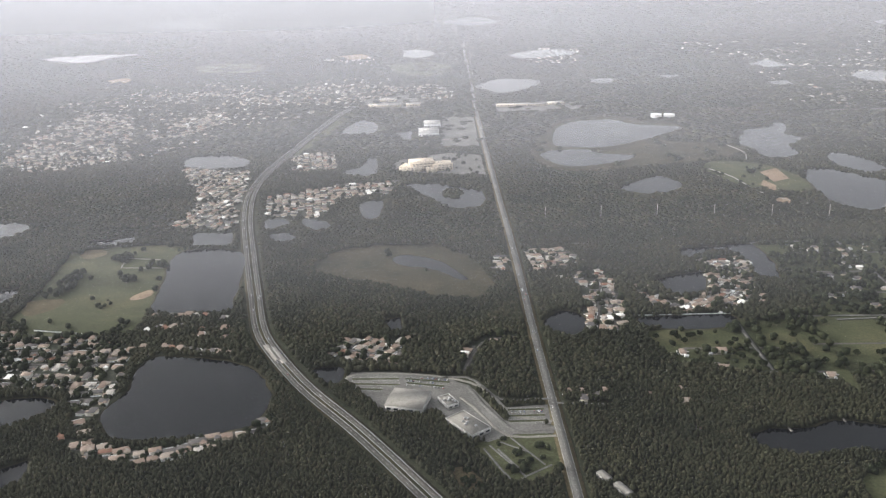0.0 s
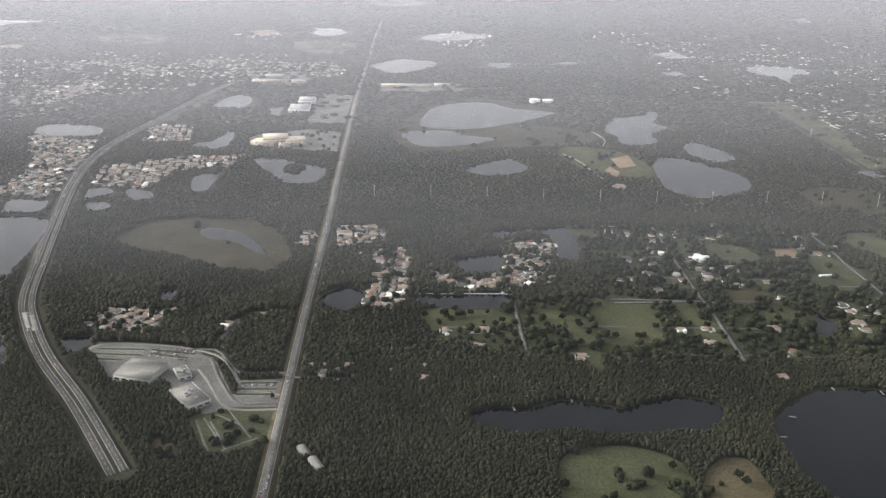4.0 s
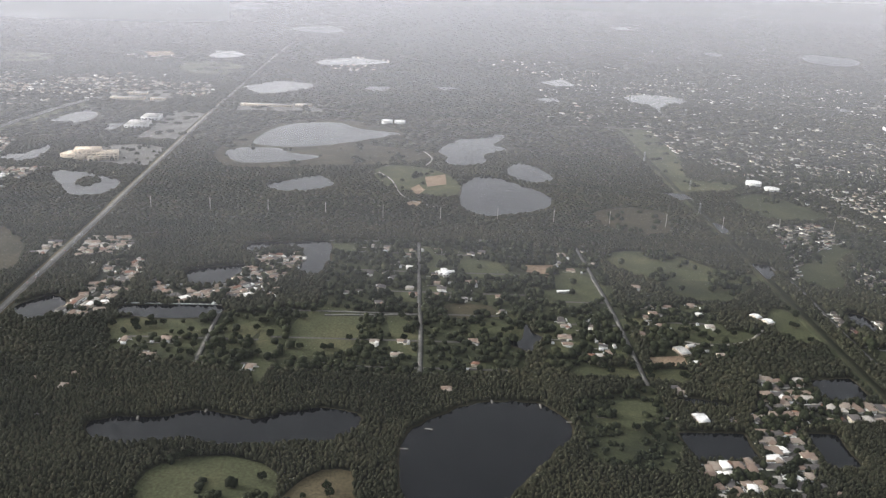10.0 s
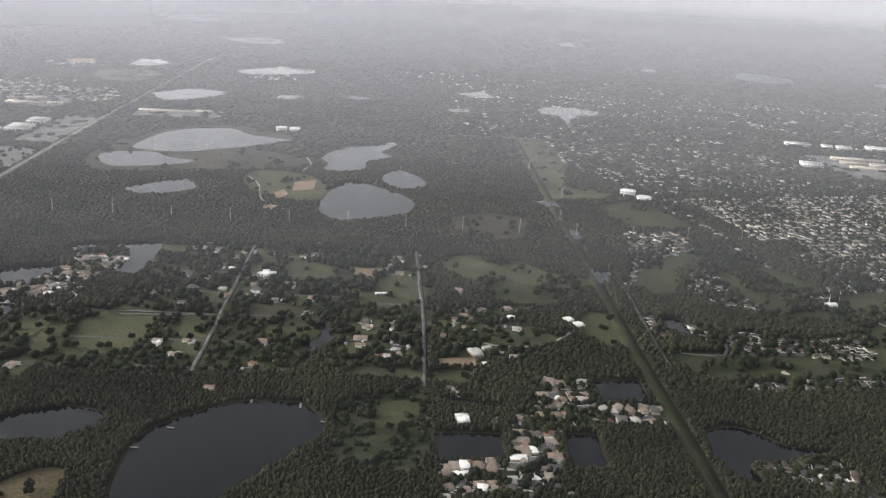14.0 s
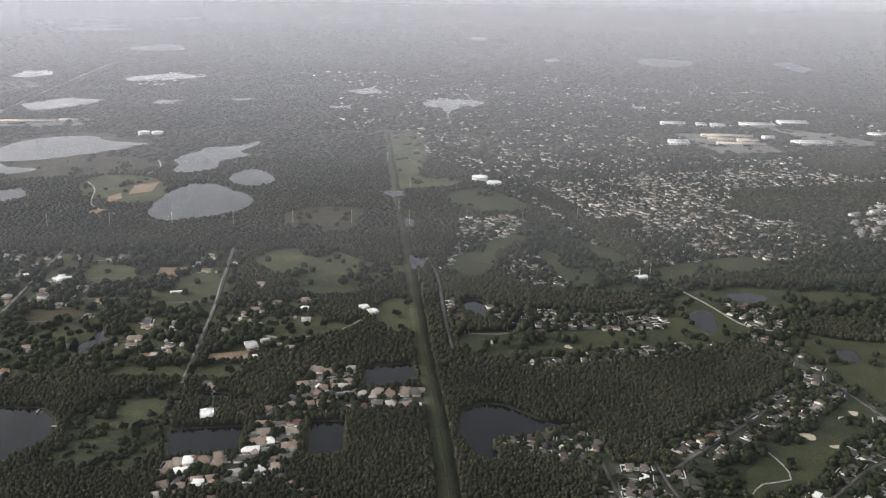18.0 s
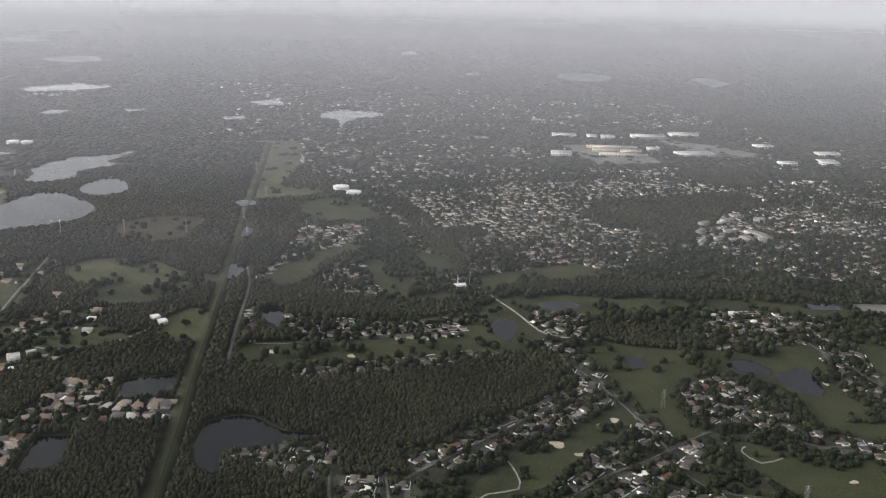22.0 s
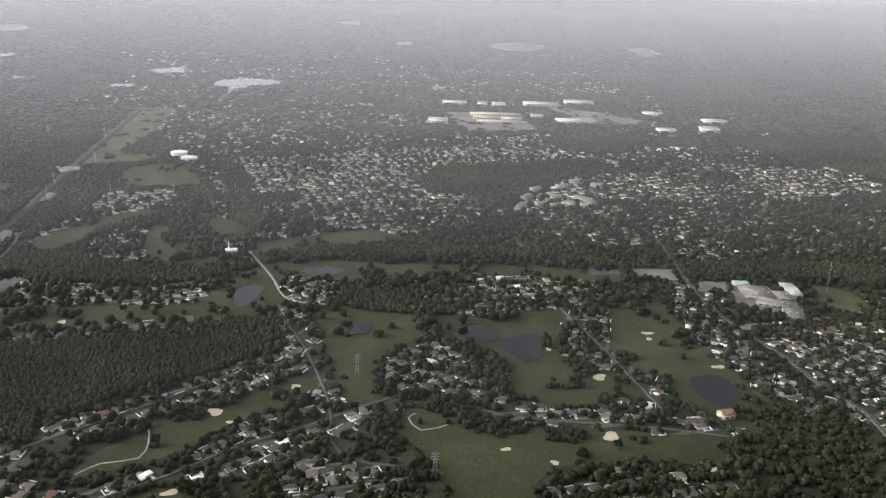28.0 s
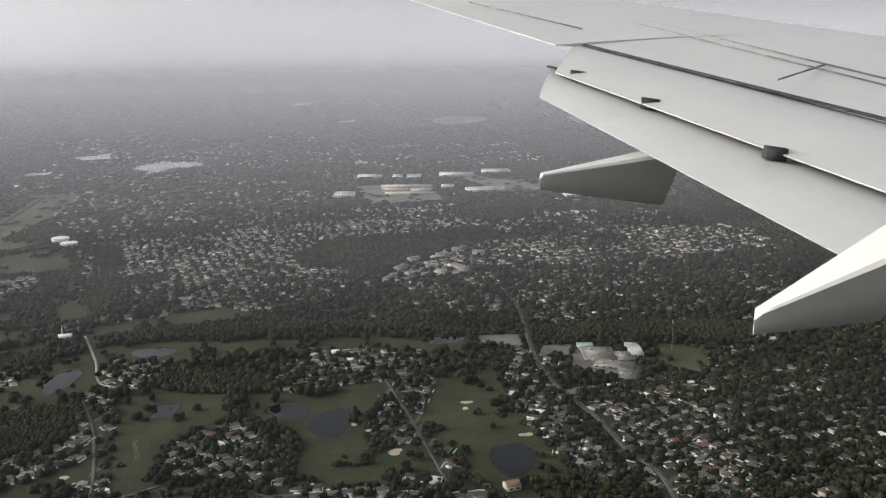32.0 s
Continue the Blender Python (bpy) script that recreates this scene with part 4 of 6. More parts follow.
homes(90, 1.15, (-273, 624), (-265, 630), (-247, 630), (-240, 627), (-232, 624), (-224, 623), (-217, 621), (-211, 620), (-204, 618), (-198, 617), (-191, 616), (-212, 682), (-206, 662), (-202, 645))
homes(20, 1.15, (-252, 489), (-239, 484), (-226, 479), (-213, 475), (-203, 477), (-194, 478), (-186, 482), (-179, 489), (-171, 495), (-165, 502), (-147, 508), (-141, 515), (-259, 501), (-269, 514))
homes(60, 1.05, (-93, 636), (-81, 628), (-69, 628), (-55, 636), (-100, 616), (-90, 610), (-80, 609), (-70, 608), (-59, 605), (-77, 626), (-59, 626), (-87, 624), (-102, 622), (-69, 639))
homes(60, 1.1, (-3, 590), (-1, 598), (2, 607), (5, 615), (9, 624), (13, 632), (20, 637), (28, 641))
homes(90, 1.2, (72, 551), (81, 551), (72, 540), (81, 540), (91, 545), (97, 550), (128, 545), (152, 553), (151, 534), (150, 496))
homes(10, 1.05, (107, 721), (109, 707), (108, 693), (101, 672), (117, 667), (120, 656), (127, 785), (127, 769), (128, 749), (129, 729), (131, 709), (131, 694), (130, 679), (130, 666), (106, 769), (108, 753), (89, 769))
homes(10, 1.05, (68, 844), (71, 829), (73, 814), (75, 801), (87, 834), (90, 814), (94, 798), (89, 847), (96, 848), (101, 850))
homes(40, 1.1, (156, 747), (166, 742), (180, 728), (189, 722), (165, 711), (173, 705), (180, 700), (190, 695), (199, 698), (211, 698), (220, 727), (212, 722), (230, 702), (241, 706))
homes(0, 1.1, (239, 816), (237, 792), (236, 770), (237, 755), (260, 786), (258, 764), (256, 746), (263, 718), (260, 707), (273, 802), (254, 809), (270, 786))
homes(0, 1.1, (337, 846), (354, 840), (370, 798), (340, 767), (356, 769), (363, 758), (400, 833), (438, 832), (448, 833), (450, 867), (404, 747), (427, 771), (433, 752), (372, 662), (373, 622), (369, 598), (352, 694), (409, 714), (424, 711), (428, 625), (450, 655), (500, 638), (524, 639), (515, 605), (522, 603), (583, 749), (563, 649), (584, 707), (565, 581), (404, 545), (520, 808), (504, 766), (519, 757), (533, 772))
homes(0, 1.1, (581, 749), (583, 712), (586, 691), (600, 706), (623, 691), (584, 663), (561, 650), (616, 610), (592, 597), (565, 582), (579, 586), (564, 555), (568, 550), (571, 519), (590, 513), (528, 513))
KNOWN = len(HOUSES)
suburb([(706, 1602), (1130, 1559), (1458, 1245), (1664, 1194), (1751, 966), (1684, 713), (1556, 548), (1447, 573), (1420, 634), (1324, 671), (1305, 708), (1139, 763), (947, 808), (864, 1113)], 15, 38, 0.75, 5)
suburb([(549, 2534), (1155, 2525), (1559, 2108), (1798, 1615), (1823, 1318), (1642, 1250), (1128, 1494), (706, 1602)], 17, 42, 0.78, 0)
suburb([(658, 1861), (900, 2015), (1241, 1877), (1321, 1643), (1158, 1332), (952, 1414), (739, 1484)], 22, 50, 0.85, 0)
suburb([(-777, 1406), (-816, 1706), (-670, 1962), (-157, 1982), (-3, 1817), (-198, 1649), (-392, 1463), (-480, 1237), (-681, 1217)], 19, 46, 0.8, 0)
suburb([(-398, 660), (-334, 658), (-270, 627), (-254, 536), (-267, 501), (-293, 553), (-348, 562)], 9, 26, 0.35, 0)
suburb([(-276, 496), (-252, 492), (-222, 482), (-186, 488), (-159, 516), (-133, 523), (-134, 505), (-159, 485), (-180, 469), (-210, 461), (-250, 469)], 9, 18, 0.3, 20)
suburb([(-405, 1201), (-302, 1179), (-284, 1066), (-268, 920), (-349, 940), (-347, 1057)], 9, 20, 0.3, 70)
suburb([(-254, 1047), (-154, 1112), (-91, 1123), (-97, 1057), (-160, 1042), (-170, 967), (-237, 970)], 9, 20, 0.3, 10)
suburb([(-260, 1274), (-201, 1281), (-178, 1187), (-242, 1175)], 9, 20, 0.3, 10)
suburb([(-695, 1244), (-718, 1402), (-732, 1642), (-620, 1605), (-503, 1256), (-615, 1182)], 10, 24, 0.4, 30)
suburb([(-538, 1431), (-496, 1621), (-451, 1617), (-420, 1537), (-459, 1425), (-513, 1387)], 10, 24, 0.4, 0)
suburb([(-659, 1817), (-278, 1918), (-27, 1854), (-26, 1703), (-203, 1696), (-443, 1672), (-614, 1717)], 12, 30, 0.4, 0)
suburb([(-101, 642), (-48, 641), (-54, 592), (-110, 605)], 8, 18, 0.3, 60)
suburb([(-7, 584), (-3, 622), (13, 645), (40, 648), (19, 622), (1, 584)], 8, 16, 0.2, 80)
suburb([(57, 852), (106, 847), (110, 811), (64, 783)], 8, 20, 0.3, 5)
suburb([(96, 780), (133, 796), (139, 700), (125, 648), (97, 656), (103, 738)], 8, 20, 0.25, 80)
suburb([(23, 824), (43, 835), (43, 788), (25, 788)], 8, 20, 0.25, 10)
suburb([(150, 752), (173, 712), (220, 722), (233, 819), (276, 819), (265, 745), (245, 700), (189, 688), (157, 706)], 8, 18, 0.3, 40)
suburb([(302, 853), (507, 871), (463, 579), (393, 567), (285, 567), (268, 643), (225, 662), (301, 692)], 26, 50, 0.53, 0)
suburb([(512, 862), (568, 851), (552, 603), (480, 580), (481, 708)], 26, 45, 0.53, 0)
suburb([(152, 634), (223, 674), (268, 643), (277, 567), (228, 572), (167, 595)], 24, 40, 0.48, 0)
suburb([(489, 533), (551, 560), (551, 485), (534, 448), (489, 458)], 24, 44, 0.58, 0)
suburb([(561, 708), (635, 714), (629, 611), (563, 597)], 24, 44, 0.58, 0)
suburb([(630, 572), (665, 575), (665, 540), (710, 540), (704, 512), (633, 505), (623, 461), (608, 430), (554, 428), (552, 463), (596, 463), (600, 505)], 9.5, 20, 0.5, 10)
suburb([(1225, 888), (1255, 959), (1321, 1019), (1348, 981), (1314, 741), (1274, 732), (1232, 819)], 10, 25, 0.4, 30)
suburb([(1358, 994), (1497, 1103), (1720, 1048), (1714, 909), (1520, 611), (1432, 564), (1443, 660), (1334, 701), (1330, 796)], 11, 28, 0.64, 20)
suburb([(1297, 538), (1438, 575), (1551, 537), (1416, 366), (1302, 391), (1306, 479)], 11, 27, 0.65, 10)
suburb([(761, 1654), (1132, 1629), (1225, 1304), (1455, 1297), (1663, 1299), (1628, 1156), (1366, 1025), (1161, 1109), (1030, 1178), (905, 1248)], 14, 34, 0.68, 0)
suburb([(599, 1641), (782, 1753), (1063, 1761), (1189, 1510), (1097, 1215), (984, 1263), (807, 1406), (744, 1511)], 18, 40, 0.7, 0)
suburb([(-417, 2289), (-278, 2378), (-211, 2314), (-261, 2217)], 14, 34, 0.5, 0)
suburb([(134, 2346), (212, 2473), (307, 2445), (304, 2200), (184, 2154)], 14, 34, 0.5, 0)
suburb([(653, 2359), (1147, 2222), (1731, 2201), (1719, 1726), (1248, 1760), (794, 1879)], 14, 34, 0.6, 0)
suburb([(762, 663), (783, 698), (812, 669), (869, 650), (913, 664), (907, 639), (827, 632), (786, 634)], 9, 20, 0.5, 5)
suburb([(765, 587), (799, 585), (849, 599), (889, 604), (948, 617), (951, 600), (892, 579), (831, 567), (780, 565)], 9, 20, 0.5, 10)
suburb([(961, 652), (990, 688), (1020, 671), (1015, 621), (979, 619)], 9, 20, 0.4, 40)
suburb([(1081, 601), (1123, 673), (1170, 690), (1227, 676), (1230, 620), (1208, 586), (1120, 585), (1082, 590)], 9, 21, 0.5, 5)
suburb([(1038, 525), (1064, 545), (1093, 523), (1105, 474), (1092, 453), (1057, 465), (1030, 484)], 9, 20, 0.5, 30)
suburb([(1173, 590), (1212, 586), (1192, 515), (1191, 455), (1188, 426), (1168, 429), (1171, 482), (1158, 538)], 9, 20, 0.45, 70)
suburb([(1292, 640), (1316, 597), (1290, 512), (1255, 463), (1254, 517), (1265, 579)], 9, 22, 0.5, 60)
suburb([(968, 620), (992, 595), (994, 513), (1007, 472), (990, 470), (976, 515), (969, 592)], 8.5, 16, 0.4, 60)
suburb([(847, 455), (876, 474), (903, 496), (942, 528), (982, 537), (990, 509), (951, 485), (915, 466), (881, 444), (844, 431)], 8.5, 15, 0.45, 35)
suburb([(869, 380), (898, 399), (929, 415), (952, 444), (984, 459), (1024, 477), (1020, 442), (994, 419), (985, 389), (940, 390), (903, 390), (885, 368)], 8.5, 16, 0.45, 35)
suburb([(982, 403), (1020, 404), (1038, 374), (1024, 346), (982, 357), (958, 360)], 10, 22, 0.6, 10)
suburb([(743, 464), (774, 474), (800, 478), (806, 439), (839, 436), (852, 400), (869, 381), (864, 356), (790, 366), (784, 403), (796, 429)], 8.5, 18, 0.5, 75)
suburb([(1097, 456), (1136, 439), (1187, 425), (1229, 426), (1220, 414), (1128, 422), (1086, 438)], 9, 16, 0.5, 0)
suburb([(1100, 363), (1140, 371), (1161, 362), (1188, 369), (1206, 361), (1169, 312), (1089, 324)], 9.5, 20, 0.6, 5)
suburb([(1266, 579), (1289, 570), (1290, 493), (1287, 419), (1274, 412), (1261, 461), (1256, 529)], 9, 16, 0.45, 60)
suburb([(1310, 538), (1383, 545), (1419, 487), (1337, 368), (1304, 370), (1294, 432), (1305, 492)], 9.5, 21, 0.6, 30)
suburb([(1175, 598), (1203, 595), (1200, 533), (1201, 497), (1198, 430), (1185, 449), (1170, 497), (1164, 544)], 9, 17, 0.45, 60)
suburb([(1086, 452), (1116, 437), (1179, 426), (1224, 405), (1232, 392), (1172, 401), (1114, 422), (1084, 436)], 9, 16, 0.5, 5)
suburb([(1034, 513), (1056, 539), (1092, 519), (1103, 486), (1087, 463), (1054, 472)], 9, 18, 0.5, 20)
suburb([(901, 1138), (1049, 1178), (1233, 1224), (1369, 1154), (1325, 1084), (1168, 1050), (1129, 966), (1186, 916), (1176, 850), (1119, 793), (1014, 795), (953, 779), (917, 764), (912, 854), (902, 991)], 10.2, 23, 0.62, 10)
suburb([(754, 1523), (931, 1541), (1134, 1532), (1195, 1453), (1058, 1216), (914, 1248), (835, 1285), (787, 1325)], 12, 30, 0.62, 5)
suburb([(766, 856), (789, 965), (861, 978), (856, 907), (797, 866), (741, 769)], 9, 20, 0.4, 25)
suburb([(798, 784), (823, 836), (851, 836), (862, 750), (839, 728), (811, 744)], 9, 20, 0.45, 30)
suburb([(741, 704), (749, 710), (749, 614), (741, 589)], 8, 12, 0.35, 80)
suburb([(782, 657), (806, 681), (850, 666), (904, 676), (925, 662), (913, 633), (835, 620), (784, 623)], 9, 20, 0.5, 5)
OPEN.append((np.array([(860, 330), (1420, 330), (1560, 420), (1560, 760), (1320, 940), (860, 940), (800, 700)], float), 0.72, -1))  # gardens round the golf course
woods_patch([(1159, 1075), (1219, 1102), (1294, 1106), (1393, 1128), (1393, 1071), (1352, 1028), (1289, 996), (1242, 962), (1201, 893), (1187, 927), (1164, 995)])
woods_patch([(1367, 1268), (1469, 1349), (1536, 1320), (1478, 1193), (1401, 1159)])
woods_patch([(766, 729), (790, 759), (834, 720), (885, 702), (908, 711), (929, 696), (898, 677), (826, 680), (779, 686)])
woods_patch([(720, 581), (740, 578), (774, 563), (842, 560), (926, 584), (977, 588), (963, 550), (899, 513), (845, 488), (807, 480), (777, 490), (756, 515), (727, 521)])
woods_patch([(1014, 627), (1033, 644), (1076, 634), (1097, 602), (1089, 584), (1052, 588), (1020, 597)])
woods_patch([(962, 744), (1033, 759), (1103, 747), (1175, 738), (1223, 718), (1282, 678), (1284, 659), (1218, 703), (1146, 724), (1030, 724)])
woods_patch([(1316, 683), (1387, 685), (1499, 653), (1475, 619), (1367, 649), (1309, 651)])
woods_patch([(6, 622), (41, 637), (51, 632), (54, 550), (25, 550), (6, 584)])
woods_patch([(61, 632), (132, 637), (157, 612), (139, 567), (63, 560)])
woods_patch([(664, 506), (702, 506), (705, 433), (655, 433)])
woods_patch([(912, 1124), (932, 1032), (948, 862), (942, 786), (924, 787), (918, 906), (895, 1092)])
woods_patch([(-561, 1210), (-477, 1254), (-366, 1110), (-336, 1008), (-350, 944), (-420, 889), (-526, 912), (-649, 1154)])
woods_patch([(718, 583), (777, 560), (839, 565), (892, 575), (946, 595), (962, 578), (956, 535), (933, 508), (889, 491), (850, 464), (805, 477), (770, 495), (744, 513), (720, 548)])
woods_patch([(1013, 633), (1038, 643), (1086, 631), (1087, 606), (1060, 590), (1024, 602)])
woods_patch([(1150, 1043), (1302, 1022), (1258, 936), (1194, 936), (1136, 966)])
woods_patch([(949, 953), (984, 965), (997, 936), (971, 906), (944, 913)])
HOUSES = np.array(HOUSES)
ok = np.ones(len(HOUSES), bool)
for w in WET:
    ok &= ~inside(HOUSES[:, 0], HOUSES[:, 1], w)
OPEN.sort(key=lambda q: q[2])
for edge, keep, _ in OPEN:
    if keep < 0.1 or keep > 0.9:
        ok &= ~inside(HOUSES[:, 0], HOUSES[:, 1], edge)


def road_distance(x, y, line):
    best = np.full(len(x), 1e9)
    for a, b in zip(line[:-1], line[1:]):
        d = b - a
        s = np.clip(((x - a[0]) * d[0] + (y - a[1]) * d[1]) / max(d @ d, 1e-6), 0, 1)
        best = np.minimum(best, np.hypot(x - a[0] - s * d[0], y - a[1] - s * d[1]))
    return best


def near_line(x, y, line, reach):
    got = np.zeros(len(x), bool)
    lo, hi = line.min(0) - reach, line.max(0) + reach
    k = np.flatnonzero((x > lo[0]) & (x < hi[0]) & (y > lo[1]) & (y < hi[1]))
    got[k] = road_distance(x[k], y[k], line) < reach
    return got


for line, reach in LINES:
    ok &= ~near_line(HOUSES[:, 0], HOUSES[:, 1], line, reach + 2.2)
HOUSES = HOUSES[ok]
# no two on one plot
cells, ok = {}, []
for i, (x, y, *_) in enumerate(HOUSES):
    key = (int(x // 6.5), int(y // 6.5))
    if all((x - HOUSES[j][0]) ** 2 + (y - HOUSES[j][1]) ** 2 > 30 for a in (-1, 0, 1) for b in (-1, 0, 1) for j in cells.get((key[0] + a, key[1] + b), ())):
        cells.setdefault(key, []).append(i)
        ok.append(i)
HOUSES = HOUSES[ok]


def placed(shape, faces, spots):
    """One copy of a shape for each row of x, y, turn, size."""
    a = np.radians(spots[:, 2])
    c, s, k = np.cos(a)[:, None], np.sin(a)[:, None], spots[:, 3][:, None]
    x, y, z = shape.T
    v = np.stack([spots[:, :1] + k * (x * c - y * s), spots[:, 1:2] + k * (x * s + y * c), k * z + 0 * c], -1)
    f = faces[None] + (np.arange(len(spots)) * len(shape))[:, None, None]
    return v.reshape(-1, 3), f.reshape(-1, 3)


def joined(bits):
    v, f, n = [], [], 0
    for a, b in bits:
        v.append(a)
        f.append(b + n)
        n += len(a)
    return np.concatenate(v), np.concatenate(f)


kind = rng.integers(0, 5, len(HOUSES)) + 5 * (HOUSES[:, 0] > OLD_FROM)
order = np.argsort(HOUSES[:, 1])
single = np.zeros(len(HOUSES), bool)
single[order[:300]] = True


def box(x0, x1, y0, y1, z0, z1):
    v = np.array([(x, y, z) for z in (z0, z1) for y in (y0, y1) for x in (x0, x1)], float)
    return v, np.array([(0, 1, 5, 4), (1, 3, 7, 5), (3, 2, 6, 7), (2, 0, 4, 6), (4, 5, 7, 6), (0, 2, 3, 1)])


def model_house(k):
    wall, wf, roof, rf = KINDS[k]
    ob = new("house")
    part("wall", mesh_of("wall", wall, wf, [WALL]), ob)
    part("roof", mesh_of("roof", roof, rf, [ROOF if k < 5 else OLD_ROOF]), ob)
    x, y, g = wall[1, 0], wall[2, 1], wall[8:, 1].min()
    door = part("garage_door", mesh_of("garage_door", *box(x * 0.3, x * 0.85, g - 0.06, g + 0.02, 0.05, 1.05), [WHITE]), ob)
    part("door_groove", mesh_of("door_groove", *box(x * 0.32, x * 0.83, g - 0.07, g - 0.055, 0.53, 0.57), [STEEL]), door)
    part("door", mesh_of("door", *box(-x * 0.1, x * 0.06, -y - 0.06, -y + 0.02, 0.05, 1.0), [TAN]), ob)
    for a in (-0.75, -0.4):
        part("window", mesh_of("window", *box(x * a, x * (a + 0.2), -y - 0.05, -y + 0.02, 0.45, 1.0), [DARK_GLASS]), ob)
    part("driveway", mesh_of("driveway", *box(x * 0.35, x * 0.8, g - 3.4, g, 0.0, 0.16), [PATIO_PAVING]), ob)
    part("patio", mesh_of("patio", *box(-x * 0.5, x * 0.2, y, y + 1.3, 0.0, 0.15), [PATIO_PAVING]), ob)
    runs = ((-x - 0.9, x + 0.7, y + 2.4, y + 2.75), (x + 0.7, x + 1.05, -y * 0.2, y + 2.4)) if k % 2 else ((-x - 1.3, -x - 0.95, -y, y + 2.5), (-x - 1.3, x * 0.3, y + 2.5, y + 2.85))
    for a, b, c, e in runs:
        part("fence", mesh_of("fence", *box(a, b, c, e, 0.0, 0.75), [WHITE]), ob, "white garden fence")
    return tagged(ob, "single-storey stucco house with a shingled roof and white fence" if k < 5 else "low older house with a dark shingled roof among trees", "house", "suburban houses")


MODELS = [model_house(k) for k in range(len(KINDS))]
used = set()
for i in np.flatnonzero(single):
    x, y, turn, size = HOUSES[i]
    k = int(kind[i])
    m = pose(x, y, 0.0, 0, 0, turn)
    if k in used:
        copy_thing(MODELS[k], m)
    else:
        used.add(k)
        MODELS[k].matrix_basis = m
rest = ~single
DRIVE = np.array([(0.7, -5.8, 0.16), (2.2, -5.8, 0.16), (2.2, -2.0, 0.16), (0.7, -2.0, 0.16)])
PATIO = np.array([(-1.8, 1.9, 0.15), (0.4, 1.9, 0.15), (0.4, 3.1, 0.15), (-1.8, 3.1, 0.15)])
TWO = np.array([(0, 1, 2), (0, 2, 3)])
BOARD = np.array([(-3.6, 4.0, 0.0), (2.6, 4.0, 0.0), (2.6, 4.4, 0.0), (-3.6, 4.4, 0.0), (-3.6, 4.0, 0.75), (2.6, 4.0, 0.75), (2.6, 4.4, 0.75), (-3.6, 4.4, 0.75)])
SIX = np.array([(0, 1, 5), (0, 5, 4), (2, 3, 7), (2, 7, 6), (4, 5, 6), (4, 6, 7)])
for old, words in ((False, "newer tracts of houses with tan and grey roofs"), (True, "endless older tracts of low houses with dark roofs")):
    here = rest & ((HOUSES[:, 0] > OLD_FROM) == old)
    walls, roofs = [], []
    for k in range(5 * old, 5 * old + 5):
        wall, wf, roof, rf = KINDS[k]
        spots = HOUSES[here & (kind == k)]
        if len(spots):
            walls.append(placed(wall, wf, spots))
            roofs.append(placed(roof, rf, spots))
    tract = tagged(new("housing_tract"), words, "houses", kind="stuff")
    part("walls", mesh_of("walls", *joined(walls), [WALLS]), tract)
    part("roofs", mesh_of("roofs", *joined(roofs), [OLD_ROOFS if old else ROOFS]), tract)
    some = rng.random(len(HOUSES))
    part("driveways", mesh_of("driveways", *joined([placed(DRIVE, TWO, HOUSES[here & ((HOUSES[:, 1] < 800) | (some < 0.55))]), placed(PATIO, TWO, HOUSES[here & (some < 0.5)])]), [PATIO_PAVING]), tract)
    part("fences", mesh_of("fences", *placed(BOARD, SIX, HOUSES[here & (some > np.where(HOUSES[:, 1] > 760, 0.75, 0.35))]), [WHITE]), tract)
v, f = [], []
for a, b in STREETS:
    d = (b - a) / np.hypot(*(b - a))
    w = np.array([-d[1], d[0]]) * 1.5
    n = len(v)
    v += [(*(a - w), 0.13), (*(b - w), 0.13), (*(b + w), 0.13), (*(a + w), 0.13)]
    f.append((n, n + 1, n + 2, n + 3))
tagged(new("back_streets", mesh_of("back_streets", v, f, [ASPHALT])), "grey asphalt back streets between rows of houses", "road", kind="stuff")

# ---- trees ----
def crown_shape(level, seed, tall=1.0, lump=0.35):
    """A lumpy crown of unit width, open below."""
    bm = bmesh.new()
    bmesh.ops.create_icosphere(bm, subdivisions=level, radius=0.5)
    for q in bm.verts:
        n = noise.noise(q.co * 3.5 + Vector((seed * 7.1, 0, 0)))
        q.co *= 1 + lump * n
        q.co.z = (q.co.z + 0.42) * tall
    bmesh.ops.delete(bm, geom=[q for q in bm.faces if q.calc_center_median().z < 0.1 * tall], context="FACES")
    bmesh.ops.delete(bm, geom=[q for q in bm.verts if not q.link_faces], context="VERTS")
    bm.verts.index_update()
    v = np.array([q.co for q in bm.verts])
    f = np.array([[q.index for q in p.verts] for p in bm.faces])
    bm.free()
    return v, f


def allowed(x, y, woods=0.97):
    """The share of places that carry a tree."""
    share = np.full(len(x), woods)
    for edge, keep, _ in OPEN:
        hit = inside(x, y, edge)
        if 0.01 < keep < 0.1:
            clump = np.array([noise.noise((a * 0.035, b * 0.035, 7.0)) for a, b in zip(x[hit], y[hit])])
            share[hit] = np.where(clump > 0.3, 0.7, keep * 0.4)
        else:
            share[hit] = keep
    for edge in TAKEN:
        share[inside(x, y, edge)] = 0
    for line, reach in LINES:
        share[near_line(x, y, line, reach)] = 0
    for edge in ISLANDS:
        share[inside(x, y, edge)] = 0.97
    return share


HOME = set()
for x, y, *_ in HOUSES:
    for a in (-1.3, 0, 1.3):
        for b in (-1.9, 0, 1.3):
            HOME.add((int((x + a) // 1.8), int((y + b) // 1.8)))


